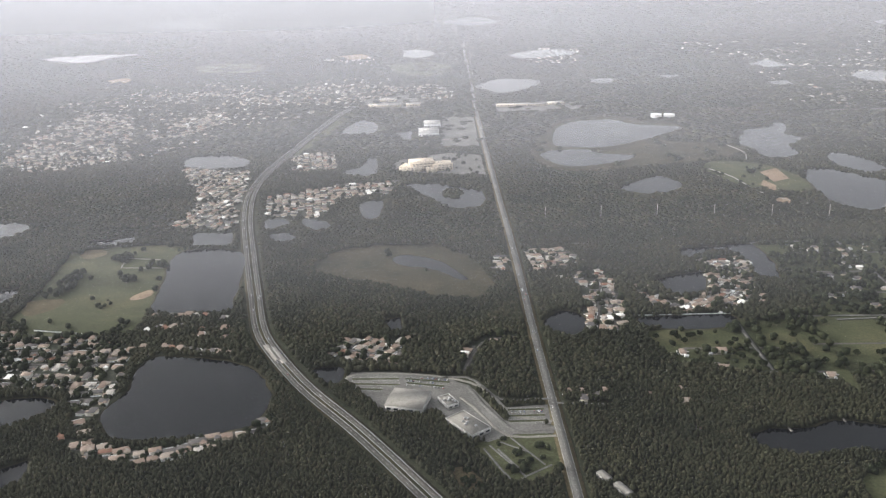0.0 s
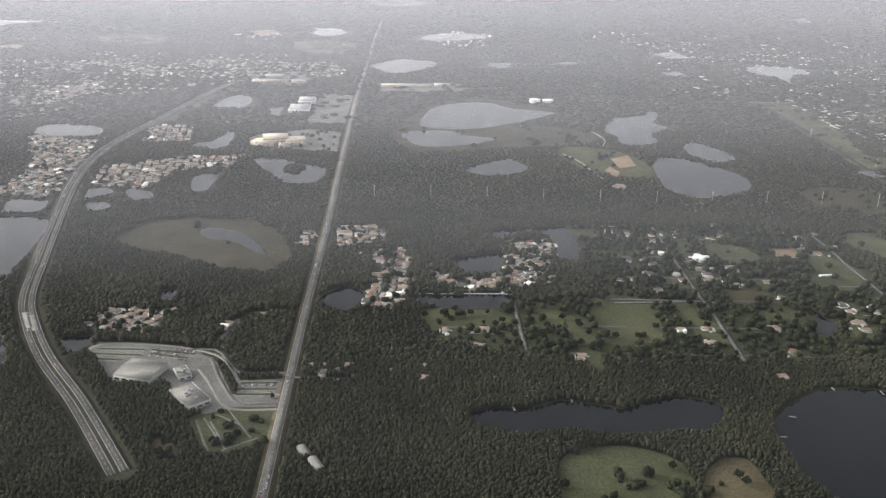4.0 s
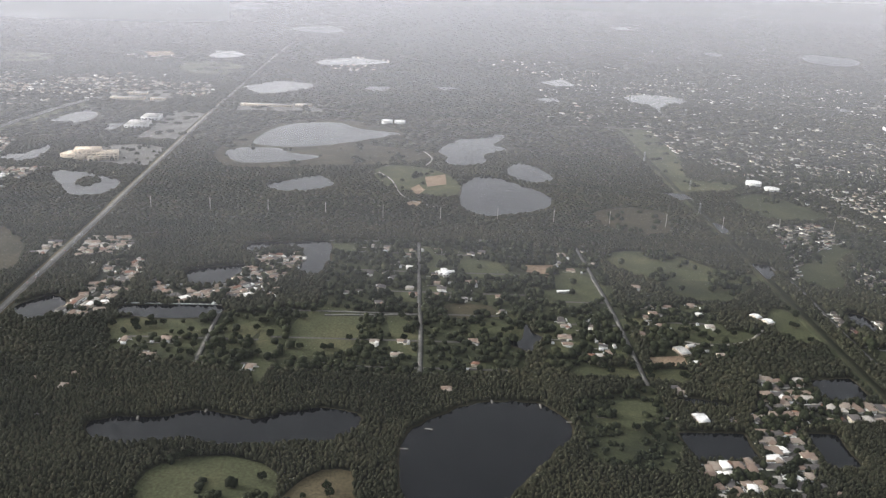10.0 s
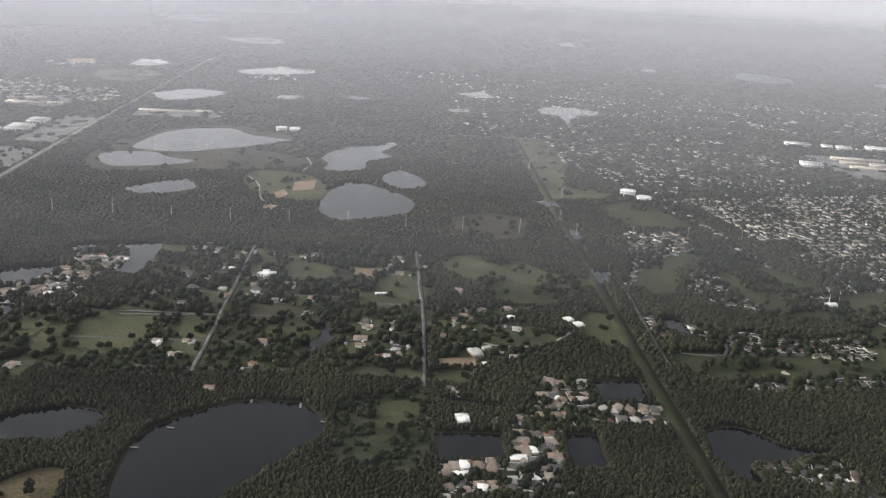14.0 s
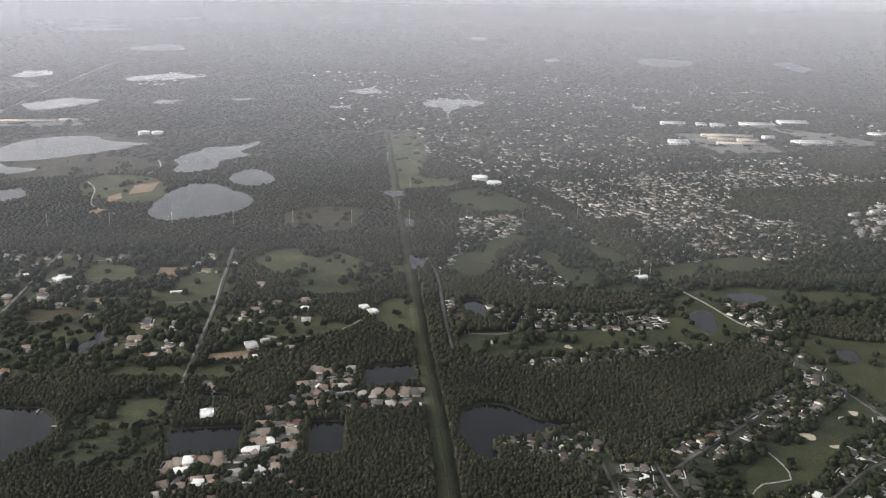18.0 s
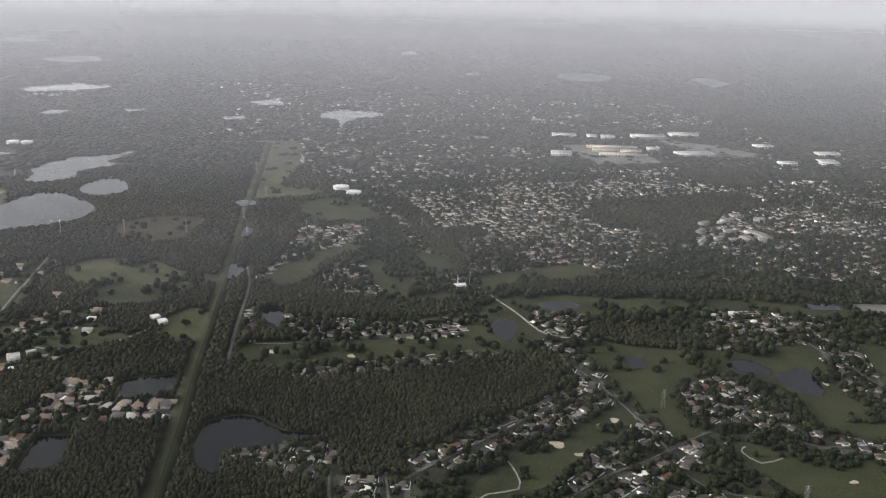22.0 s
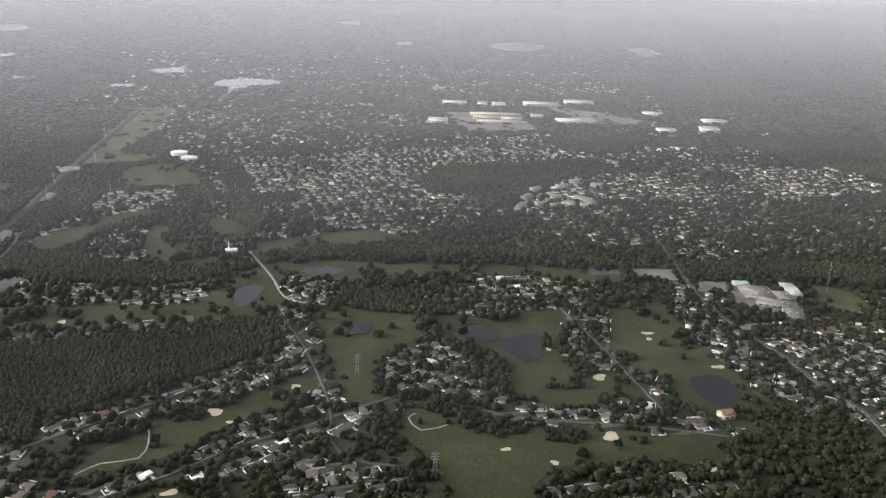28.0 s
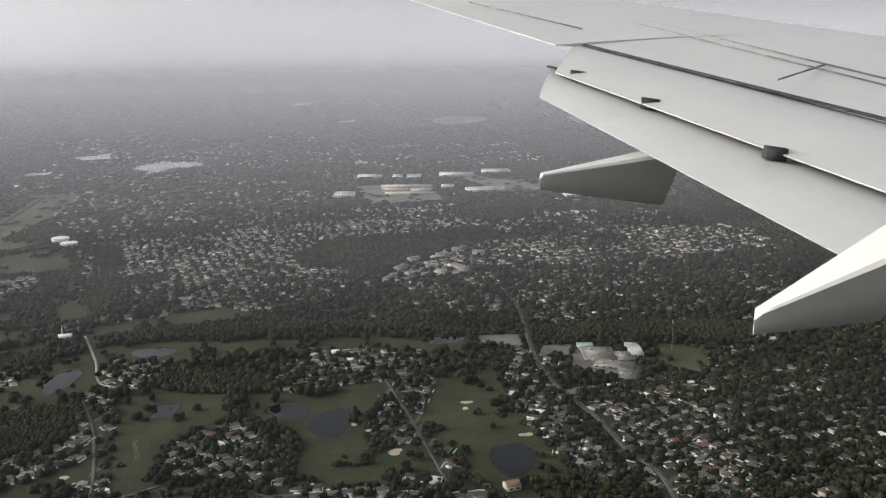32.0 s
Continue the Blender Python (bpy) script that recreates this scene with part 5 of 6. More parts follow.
def copies(sv, sf, x, y, w, h):
    """One turned and scaled copy of a crown at each place."""
    n = len(x)
    a = rng.uniform(0, 2 * math.pi, n)[:, None]
    c, s = np.cos(a), np.sin(a)
    px, py, pz = sv.T
    x, y, up = land(x, y)
    v = np.stack([x[:, None] + w[:, None] * (px * c - py * s), y[:, None] + w[:, None] * (px * s + py * c), up[:, None] + h[:, None] * pz + 0 * c], -1)
    f = sf[None] + (np.arange(n) * len(sv))[:, None, None]
    return v.reshape(-1, 3), f.reshape(-1, 3)


def grove(name, x0, x1, y0, y1, cell, shapes, width, height, label):
    """Trees on a jittered grid, thinned by what the land is used for; those in the open grow broader."""
    gx, gy = np.meshgrid(np.arange(x0, x1, cell), np.arange(y0, y1, cell))
    x = gx.ravel() + rng.uniform(-0.5, 0.5, gx.size) * cell
    y = gy.ravel() + rng.uniform(-0.5, 0.5, gx.size) * cell
    keep = (x > -60 - 0.62 * y) & (x < 1180 + 0.76 * y)
    x, y = x[keep], y[keep]
    share = allowed(x, y)
    loose = (share < 0.9) & (cell < 9)
    keep = rng.random(len(x)) < share * np.where(loose, min(0.6, cell * cell / (15.5 if cell < 3 else 21)), 1.0)
    x, y, loose = x[keep], y[keep], loose[keep]
    free = np.array([(int(a // 1.8), int(b // 1.8)) not in HOME for a, b in zip(x, y)], bool) if cell < 9 else np.ones(len(x), bool)
    x, y, loose = x[free], y[free], loose[free]
    patch = np.array([noise.noise((a * 0.011, b * 0.011, 0.5)) + 0.5 * noise.noise((a * 0.05, b * 0.05, 1.5)) for a, b in zip(x, y)])
    w = np.where(loose, rng.uniform(3.4, 7.4, len(x)), rng.uniform(*width, len(x))) * (1 + 0.2 * patch)
    h = rng.uniform(*height, len(x)) * (1 + 0.4 * patch) * np.where(loose, 0.45 + 0.13 * w, 1.0)
    bits, leaf = [], []
    for slot, group, kinds in ((0, ~loose, shapes), (1, loose, OAK_CROWNS if cell < 3 else ROUND)):
        which = np.where(group, rng.integers(0, len(kinds), len(x)), -1)
        bits += [copies(sv, sf, x[which == k], y[which == k], w[which == k], h[which == k]) for k, (sv, sf) in enumerate(kinds) if (which == k).any()]
        leaf.append(np.full(sum(len(q[1]) for q in bits) - sum(map(len, leaf)), slot))
    me = mesh_of(name, *joined(bits), [WOODS, YARD], np.concatenate(leaf))
    me.polygons.foreach_set("use_smooth", np.ones(len(me.polygons), bool))
    tagged(new(name, me), label, "woods", kind="stuff")


def spire_shape(seed, n):
    """A narrow, slightly crooked crown as cypresses and pines have in a dense wood."""
    r = np.random.default_rng(seed)
    v = []
    for z, w in ((0.25, 0.42), (0.62, 0.46)):
        for k in range(n):
            a = 2 * math.pi * (k + r.uniform(-0.3, 0.3)) / n
            q = w * r.uniform(0.75, 1.2)
            v.append((q * math.cos(a), q * math.sin(a), z + r.uniform(-0.1, 0.1)))
    v.append((r.uniform(-0.1, 0.1), r.uniform(-0.1, 0.1), 1.0))
    i = np.arange(n)
    j = (i + 1) % n
    f = np.concatenate([np.c_[i, j, j + n], np.c_[i, j + n, i + n], np.c_[i + n, j + n, np.full(n, 2 * n)]])
    return np.array(v), f


def oak_shape(seed):
    """A broad crown of a few uneven lobes."""
    r = np.random.default_rng(seed)
    bits = []
    for k in range(3):
        v, f = crown_shape(1, seed * 5 + k, 1.0, 0.7)
        a, q = 2.1 * k + r.uniform(-0.5, 0.5), r.uniform(0.12, 0.3)
        w = r.uniform(0.5, 0.85)
        bits.append((v * np.array([w, w * r.uniform(0.8, 1.2), w * r.uniform(0.8, 1.15)]) + np.array([q * math.cos(a), q * math.sin(a), 0.0]), f))
    return joined(bits)


SPIRES = [spire_shape(s, 5) for s in range(8)]
FAR_SPIRES = [spire_shape(s, 4) for s in range(6)]
OAK_CROWNS = [oak_shape(s) for s in range(7)]
ROUND = [crown_shape(1, s, 1.0, 0.7) for s in range(6)]


# ---- large buildings ----
def block(parent, cx, cy, w, d, h, turn, roof_mat, wall_mat, units=2, floors=1, ridge=0.0):
    """One wing of a big building: walls, flat roof with a parapet or a low ridge, window bands, rooftop units."""
    m = pose(cx, cy, 0.12, 0, 0, turn)

    def piece(name, v, f, mat, label=""):
        me = mesh_of(name, [m @ Vector(q) for q in v], f, [mat])
        return part(name, me, parent, label)

    x, y = w / 2, d / 2
    TAKEN.append(np.array([(m @ Vector((a * (x + 2), b * (y + 2), 0))).to_2d() for a, b in ((-1, -1), (1, -1), (1, 1), (-1, 1))]))
    piece("wall", *box(-x, x, -y, y, 0, h), wall_mat)
    if ridge:
        v = [(-x - 0.3, -y - 0.3, h), (x + 0.3, -y - 0.3, h), (x + 0.3, y + 0.3, h), (-x - 0.3, y + 0.3, h), (-x - 0.3, 0, h + ridge), (x + 0.3, 0, h + ridge), (-x - 0.3, -y - 0.3, h - 0.2), (x + 0.3, -y - 0.3, h - 0.2), (x + 0.3, y + 0.3, h - 0.2), (-x - 0.3, y + 0.3, h - 0.2)]
        piece("roof", v, [(0, 1, 5, 4), (2, 3, 4, 5), (3, 0, 4, 4), (1, 2, 5, 5), (6, 7, 1, 0), (8, 9, 3, 2), (7, 8, 2, 1), (9, 6, 0, 3)], roof_mat)
    else:
        top = piece("roof", *box(-x + 0.3, x - 0.3, -y + 0.3, y - 0.3, h + 0.01, h + 0.15), roof_mat)
        for a, b, c, e in ((-x, x, -y, -y + 0.3), (-x, x, y - 0.3, y), (-x, -x + 0.3, -y + 0.3, y - 0.3), (x - 0.3, x, -y + 0.3, y - 0.3)):
            piece("parapet", *box(a, b, c, e, h + 0.01, h + 0.5), wall_mat)
        for k in range(units):
            ux, uy = rng.uniform(-0.7, 0.7) * x, rng.uniform(-0.6, 0.6) * y
            piece("rooftop_unit", *box(ux - 0.8, ux + 0.8, uy - 0.6, uy + 0.6, h + 0.16, h + 1.0), STEEL).parent = top
    for k in range(floors):
        z = h * (k + 0.4) / floors
        for n in range(max(2, int(w / 5))):
            a = -x + w * (n + 0.2) / max(2, int(w / 5))
            piece("window", *box(a, a + w * 0.6 / max(2, int(w / 5)), -y - 0.07, -y + 0.02, z, z + h * 0.3 / floors), DARK_GLASS)


def building(name, label, category, wings, roof_mat, wall_mat, units=2, floors=1, ridge=0.0, group=""):
    ob = tagged(new(name), label, category, group)
    for w in wings:
        block(ob, *w, roof_mat, wall_mat, units, floors, ridge)
    return ob


ROOF_GREEN = mottled("green_metal_roof", (0.2, 0.28, 0.24), (0.25, 0.34, 0.29), (0.29, 0.38, 0.33), 0.1, 0.8)
CHURCH_ROOF = built("weathered_metal_roof", [(0.0, (0.19, 0.182, 0.165)), (0.5, (0.175, 0.168, 0.152))], grain=0.3)
LANE = mottled("tan_paved_lane", (0.17, 0.16, 0.14), (0.21, 0.2, 0.175), (0.25, 0.235, 0.21), 0.05, 0.9)
building("church_hall", "large tan church hall with a grey low-pitched roof", "church", [(-42.7, 535.1, 26.7, 25.0, 5.5, -13)], CHURCH_ROOF, FLAT, ridge=1.0)
building("church_school", "pale long school wing beside the church", "school", [(-1.0, 504.3, 16.1, 28.0, 4.0, 40), (-14.6, 536.0, 9.0, 15.0, 3.2, 30)], CHURCH_ROOF, FLAT, 6)
building("hospital", "big sunlit tan hospital of several stepped wings", "hospital", [(-76, 1172, 29, 20, 7, -18), (-62, 1184, 34, 26, 11, 12), (-34, 1180, 27, 20, 9, 14), (-48, 1166, 14, 14, 5, 10)], TAN, TAN, 3, 3)
building("big_store", "white flat-roofed big-box store by the main road", "store", [(-60.5, 1402, 33, 44, 6, 3), (-57, 1466, 28, 36, 6, 3)], FLAT, WHITE, 5)
for x, y, w, d, turn in ((-154, 1650, 62, 14, 0), (-152.6, 1706, 36, 14, 4), (-99.2, 1654, 27, 14, 6), (105.6, 1632, 94, 11, 1), (172.3, 1644, 30, 13, 5)):
    building("shop_row", "long low row of shops with a pale roof", "shops", [(x, y, w, d, 4, turn)], FLAT, TAN, 4, group="shop rows")
for x, y, w, d, turn in ((1459.5, 1612, 65, 22, -10), (1543.9, 1636, 55, 26, -6), (1466.2, 1420, 65, 24, -4), (1294.5, 1624, 46, 18, -12), (1345, 1610, 18, 22, -12), (1374.8, 1602, 26, 22, -12), (1227.9, 1424, 33, 28, -10), (1672, 1342, 30, 28, -10), (1412, 1470, 20, 14, 0), (1591.6, 1332, 28, 18, -3), (1720, 1420, 40, 22, -5), (1640, 1500, 34, 18, -5)):
    building("warehouse", "pale flat-roofed warehouse beside other sheds", "warehouse", [(x, y, w, d, 5, turn)], FLAT, WHITE, 5, group="warehouses")
building("high_school", "sprawling school of long pale flat-roofed wings", "school", [(1342.6, 1490, 90, 12, 4, -10), (1317, 1456, 43, 12, 4, -10), (1360.4, 1444, 36, 14, 4, -10), (1334.4, 1412, 82, 11, 4, -10)], FLAT, TAN, 4)
building("middle_school", "sprawling school of pale flat roofs beside a playing field", "school", [(1349, 608, 24, 26, 2.6, -12), (1367, 598, 14, 16, 2.6, -12), (1352, 583, 30, 12, 2.6, -25), (1353, 562, 14, 18, 2.6, -25)], CHURCH_ROOF, CONCRETE, 5)
building("gymnasium", "white ribbed gymnasium hall beside the school", "hall", [(1380, 610, 10, 28, 3.2, -12)], FLAT, FLAT, ridge=0.8)
building("pavilion", "small green-roofed school pavilion", "pavilion", [(1346, 629, 12, 9, 2.6, -8)], ROOF_GREEN, FLAT, ridge=0.8)
building("house", "two-storey house with a bright orange tiled roof", "house", [(1224, 419, 8, 7, 3.2, 8)], CLAY, WALL, ridge=1.6)
building("apartment_block", "pale grey apartment block in the woods by the road", "apartments", [(81, 446, 9, 5, 2.8, -60), (90, 433, 12, 5, 2.8, -60)], CHURCH_ROOF, FLAT, 0, 2, ridge=0.8, group="apartment blocks")
building("barn", "long white stable on a green paddock", "barn", [(516, 735, 14, 2.6, 1.8, 6)], WHITE, WHITE, ridge=0.5)
lot([(1303, 618), (1315, 641), (1338, 639), (1328, 616)], PAVING, "tennis_court", "grey fenced sports court")
lot([(1298, 539), (1302, 549), (1324, 550), (1317, 538)], PAVING, "car_park", "grey paved car park with pale edges")
for x, y, w, d, turn in ((1222.4, 874, 20, 7, 54), (1249, 888, 11, 8, 14), (1240.7, 917, 17, 7, 48), (1263, 880, 10, 8, 1), (1274.7, 916, 11, 9, 0), (1281.6, 886, 8, 16, 21), (1294.7, 876, 7.5, 13, -13), (1303, 900, 9, 36, 17), (1298, 966, 14, 9, 10), (1320.5, 988, 12, 10, -14), (1342, 968, 12, 10, -42), (1262, 953, 13, 8, 25)):
    building("apartment_block", "pale two-storey apartment block on a loop road", "apartments", [(x, y, w, d, 4, turn)], CHURCH_ROOF, FLAT, 0, 2, ridge=1.2, group="apartment blocks")
building("chapel", "white cross-shaped chapel on an open lawn", "church", [(411, 771, 14.5, 5.0, 3.5, 8), (409.6, 771, 5.2, 15.0, 3.6, 8)], WHITE, WHITE, ridge=1.0)
barn = [("l_shaped barn with a pale roof by a riding arena", 587.2, 616, 8, 13, 18), ("small pale shed beside the barn", 596.5, 625, 6.5, 3.9, 22), ("bright white metal-roofed workshop", 569.7, 513, 7.8, 11, 8), ("long white stable on a green paddock", 671.8, 688.5, 6.0, 8.5, 26), ("long white stable beside its twin", 678.5, 678.5, 6.5, 9.0, 23)]
for label, x, y, w, d, turn in barn:
    building("barn", label, "barn", [(x, y, w, d, 2.4, turn)], WHITE if "white" in label else FLAT, TAN, ridge=0.9)
spire = building("spire_church", "small white church with a tall thin spire", "church", [(928, 747, 10, 8, 3, 5)], WHITE, WHITE, ridge=1.4)


def cone(r0, r1, z0, z1, n=20, cx=0.0, cy=0.0, cap=True):
    a = np.linspace(0, 2 * math.pi, n, endpoint=False)
    v = np.concatenate([np.c_[cx + r * np.cos(a), cy + r * np.sin(a), np.full(n, z)] for r, z in ((r0, z0), (r1, z1))] + [[(cx, cy, z1)]])
    i = np.arange(n)
    j = (i + 1) % n
    f = np.c_[i, j, j + n, i + n]
    if cap:
        f = np.concatenate([f, np.c_[i + n, j + n, np.full(n, 2 * n), np.full(n, 2 * n)]])
    tri = np.concatenate([f[:, :3], f[:, [0, 2, 3]]])
    keep = [len(set(t)) == 3 for t in tri.tolist()]
    return v, tri[keep]


part("spire", mesh_of("spire", *cone(0.7, 0.05, 3, 13, 8, 926, 747), [WHITE]), spire)


# ---- water tanks ----
def tank(x, y, r, h):
    ob = tagged(new("water_tank"), "round white water storage tank with a low domed roof", "water tank", "water tanks")
    part("shell", mesh_of("shell", *cone(r, r, 0, h, 36, x, y, False), [WHITE]), ob)
    part("rim", mesh_of("rim", *cone(r + 0.25, r + 0.25, h - 0.3, h + 0.05, 36, x, y, False), [STEEL]), ob)
    dome = part("dome", mesh_of("dome", *cone(r + 0.2, r * 0.45, h, h + r * 0.12, 36, x, y), [WHITE]), ob)
    part("cap", mesh_of("cap", *cone(r * 0.46, 0.4, h + r * 0.12, h + r * 0.17, 36, x, y), [WHITE]), dome)
    part("ladder", mesh_of("ladder", *box(x - 0.2, x + 0.2, y - r - 0.15, y - r, 0.1, h), [STEEL]), ob)


tank(842, 1152, 10.5, 6.5)
tank(857, 1126, 10.0, 5.0)
tank(332, 1505, 9.5, 6.0)
tank(354, 1503, 9.5, 6.0)


# ---- masts, pylons, poles ----
def bars(name, ends, r, mat, parent):
    v, f = [], []
    for a, b in ends:
        a, b = Vector(a), Vector(b)
        d = (b - a).normalized()
        s = d.orthogonal().normalized() * r
        t = d.cross(s)
        k = len(v)
        v += [p + q for p in (a, b) for q in (s, t, -s, -t)]
        f += [(k + i, k + (i + 1) % 4, k + 4 + (i + 1) % 4, k + 4 + i) for i in range(4)]
    return part(name, mesh_of(name, v, f, [mat]), parent)


def pylon(x, y, h, turn):
    ob = tagged(new("power_pylon"), "grey steel lattice power pylon on the grassy strip", "pylon", "power pylons")
    ob.matrix_basis = pose(x, y, 0, 0, 0, turn)
    b = h * 0.1
    for sx in (-1, 1):
        for sy in (-1, 1):
            bars("leg", [((sx * b, sy * b, 0), (sx * 0.25, sy * 0.25, h))], 0.05, STEEL, ob)
    braces = []
    for k in range(6):
        z0, z1 = h * k / 6, h * (k + 1) / 6
        r0, r1 = b + (0.25 - b) * k / 6, b + (0.25 - b) * (k + 1) / 6
        for s in (-1, 1):
            braces += [((-r0, s * r0, z0), (r1, s * r1, z1)), ((r0, s * r0, z0), (-r1, s * r1, z1)), ((s * r0, -r0, z0), (s * r1, r1, z1))]
    bars("brace", braces, 0.03, STEEL, ob)
    for z in (0.7, 0.83, 0.96):
        bars("cross_arm", [((-h * 0.16, 0, h * z), (h * 0.16, 0, h * z)), ((-h * 0.16, 0, h * z), (0, 0, h * z + 0.8)), ((h * 0.16, 0, h * z), (0, 0, h * z + 0.8))], 0.06, STEEL, ob)


for x, y in ((723, 1008), (745, 1120), (726, 1288), (1017, 499), (1046, 380)):
    pylon(x, y, 13, 0)
for x, y, h in ((1411, 607, 24), (938, 752, 13)):
    mast = tagged(new("radio_mast"), "tall thin grey radio mast", "mast")
    bars("pole", [((x, y, 0), (x, y, h))], 0.13, STEEL, mast)
    bars("antenna", [((x - 0.5, y, h - 1), (x - 0.5, y, h + 1.5)), ((x + 0.5, y, h - 2), (x + 0.5, y, h))], 0.12, WHITE, mast)
for k in range(14):
    x, y = 90 + k * 64, 948 + 4 * math.sin(k)
    pole = tagged(new("utility_pole"), "pale concrete power pole rising above the woods", "pole", "utility poles")
    bars("shaft", [((x, y, 0), (x, y, 15))], 0.28, CONCRETE, pole)
    bars("cross_arm", [((x, y - 1.6, 13.4), (x, y + 1.6, 13.4)), ((x, y - 1.3, 14.5), (x, y + 1.3, 14.5))], 0.14, CONCRETE, pole)


# ---- sheds and tracks on the country plots ----
def model_shed(w, d, h, mat, label):
    ob = tagged(new("shed"), label, "shed", "country sheds")
    x, y = w / 2, d / 2
    part("wall", mesh_of("wall", *box(-x, x, -y, y, 0, h), [WHITE]), ob)
    v = [(-x - 0.2, -y - 0.2, h), (x + 0.2, -y - 0.2, h), (x + 0.2, y + 0.2, h), (-x - 0.2, y + 0.2, h), (-x - 0.2, 0, h + 0.5), (x + 0.2, 0, h + 0.5)]
    part("roof", mesh_of("roof", v, [(0, 1, 5), (0, 5, 4), (2, 3, 4), (2, 4, 5), (3, 0, 4), (1, 2, 5)], [mat]), ob)
    part("door", mesh_of("door", *box(-0.5, 0.5, -y - 0.05, -y + 0.02, 0, 1.0), [STEEL]), ob)
    return ob


SHEDS = [model_shed(3.4, 2.2, 1.3, WHITE, "small white metal shed on a country plot"), model_shed(5.0, 2.4, 1.4, FLAT, "long pale shed on a country plot"), model_shed(2.4, 2.0, 1.2, STEEL, "small grey tin shed on a country plot")]
unused = set(range(3))
for x, y, turn, _ in HOUSES:
    if (150 < x < 640 and 560 < y < 860 or 490 < x < 560 and 440 < y < 560) and rng.random() < 0.75:
        a, b = x + rng.uniform(-11, 11), y + rng.uniform(-14, 14)
        if any(inside([a], [b], w)[0] for w in WET) or any(near_line(np.array([a]), np.array([b]), line, reach)[0] for line, reach in LINES):
            continue
        k = int(rng.integers(0, 3))
        m = pose(a, b, 0.05, 0, 0, turn + rng.choice([0, 90]))
        if k in unused:
            unused.discard(k)
            SHEDS[k].matrix_basis = m
        else:
            copy_thing(SHEDS[k], m)
        HOME.update({(int(a // 1.8), int(b // 1.8)), (int(a // 1.8), int((b - 1.8) // 1.8)), (int((a + 1.8) // 1.8), int(b // 1.8))})
        if rng.random() < 0.45:
            n = rng.uniform(6, 16)
            line = np.array([(x - n, y - 4.5), (x - n * 0.3, y - 4.2), (x + n * 0.6, y - 4.6)])
            if not any(inside(line[:, 0], line[:, 1], w).any() for w in WET):
                tagged(new("drive", strip_mesh("drive", line, 0.8, 0.22, CONCRETE)), "narrow pale drive to a country house", "drive", kind="structure")
                HOME.update((int(q // 1.8), int((y - 4.5) // 1.8)) for q in np.arange(x - n, x + n * 0.6, 1.0))


# ---- golf sand, docks, walls ----
def bunker(x, y, r):
    a = np.linspace(0, 2 * math.pi, 14, endpoint=False)
    k = 0.75 * r * (1 + 0.25 * np.sin(2 * a + x) + 0.15 * np.sin(3 * a + y))
    edge = np.c_[x + 1.5 * k * np.cos(a), y + k * np.sin(a) * 1.2]
    sheet("sand_bunker", edge, 0.2, SAND, "pale kidney-shaped golf bunker of sand", "bunker", thick=0.15)
    TAKEN.append(edge)


for x, y, r in ((934, 459, 4.2), (944, 446, 2.6), (968, 479, 3.0), (979, 485, 3.0), (1149, 406, 4.6), (1088, 400, 2.2), (1168, 477, 4.2), (1148, 522, 2.4), (1157, 511, 2.6), (1227, 541, 3.2), (1224, 531, 2.2), (1252, 483, 3.4), (918, 381, 3.2), (939, 393, 2.2), (822, 619, 2.8), (821, 601, 3.0), (764, 614, 3.4), (779, 679, 3.0), (1110, 384, 2.2), (1038, 450, 1.8)):
    bunker(x, y, r)


def dock(x, y, dx, dy):
    n = math.hypot(dx, dy)
    ob = tagged(new("dock"), "small weathered wooden dock on the lake shore", "dock", "lake docks")
    m = pose(x, y, 0, 0, 0, math.degrees(math.atan2(dy, dx)))
    for k in range(int(n / 0.5)):
        v, f = box(k * 0.5, k * 0.5 + 0.44, -0.7, 0.7, 0.75, 0.85)
        part("plank", mesh_of("plank", [m @ Vector(q) for q in v], f, [CONCRETE]), ob)
    for a in (0.3, n - 0.4):
        for b in (-0.6, 0.6):
            v, f = box(a - 0.08, a + 0.08, b - 0.08, b + 0.08, 0.0, 1.1)
            part("post", mesh_of("post", [m @ Vector(q) for q in v], f, [BARK]), ob)


for x, y, dx, dy in ((434, 533, 0, -5), (466, 529, 0, -6), (486, 506, -6, 0), (389, 494, 5, -1), (374, 470, 5, 0), (210, 501, 1, -5), (250, 512, 0, -5), (448, 402, 0, 5)):
    dock(x, y, dx, dy)


def wall_run(x0, y0, x1, y1, h, mat, name, label, thick=0.3):
    n = math.hypot(x1 - x0, y1 - y0)
    m = pose(x0, y0, 0.1, 0, 0, math.degrees(math.atan2(y1 - y0, x1 - x0)))
    ob = tagged(new(name), label, name.split("_")[-1])
    k = max(2, int(n / 5))
    for i in range(k):
        v, f = box(n * i / k + 0.1, n * (i + 1) / k - 0.1, -thick / 2, thick / 2, 0, h)
        part("panel", mesh_of("panel", [m @ Vector(q) for q in v], f, [mat]), ob)
        v, f = box(n * i / k - 0.14, n * i / k + 0.1, -thick * 0.7, thick * 0.7, 0, h + 0.2)
        part("post", mesh_of("post", [m @ Vector(q) for q in v], f, [mat]), ob)


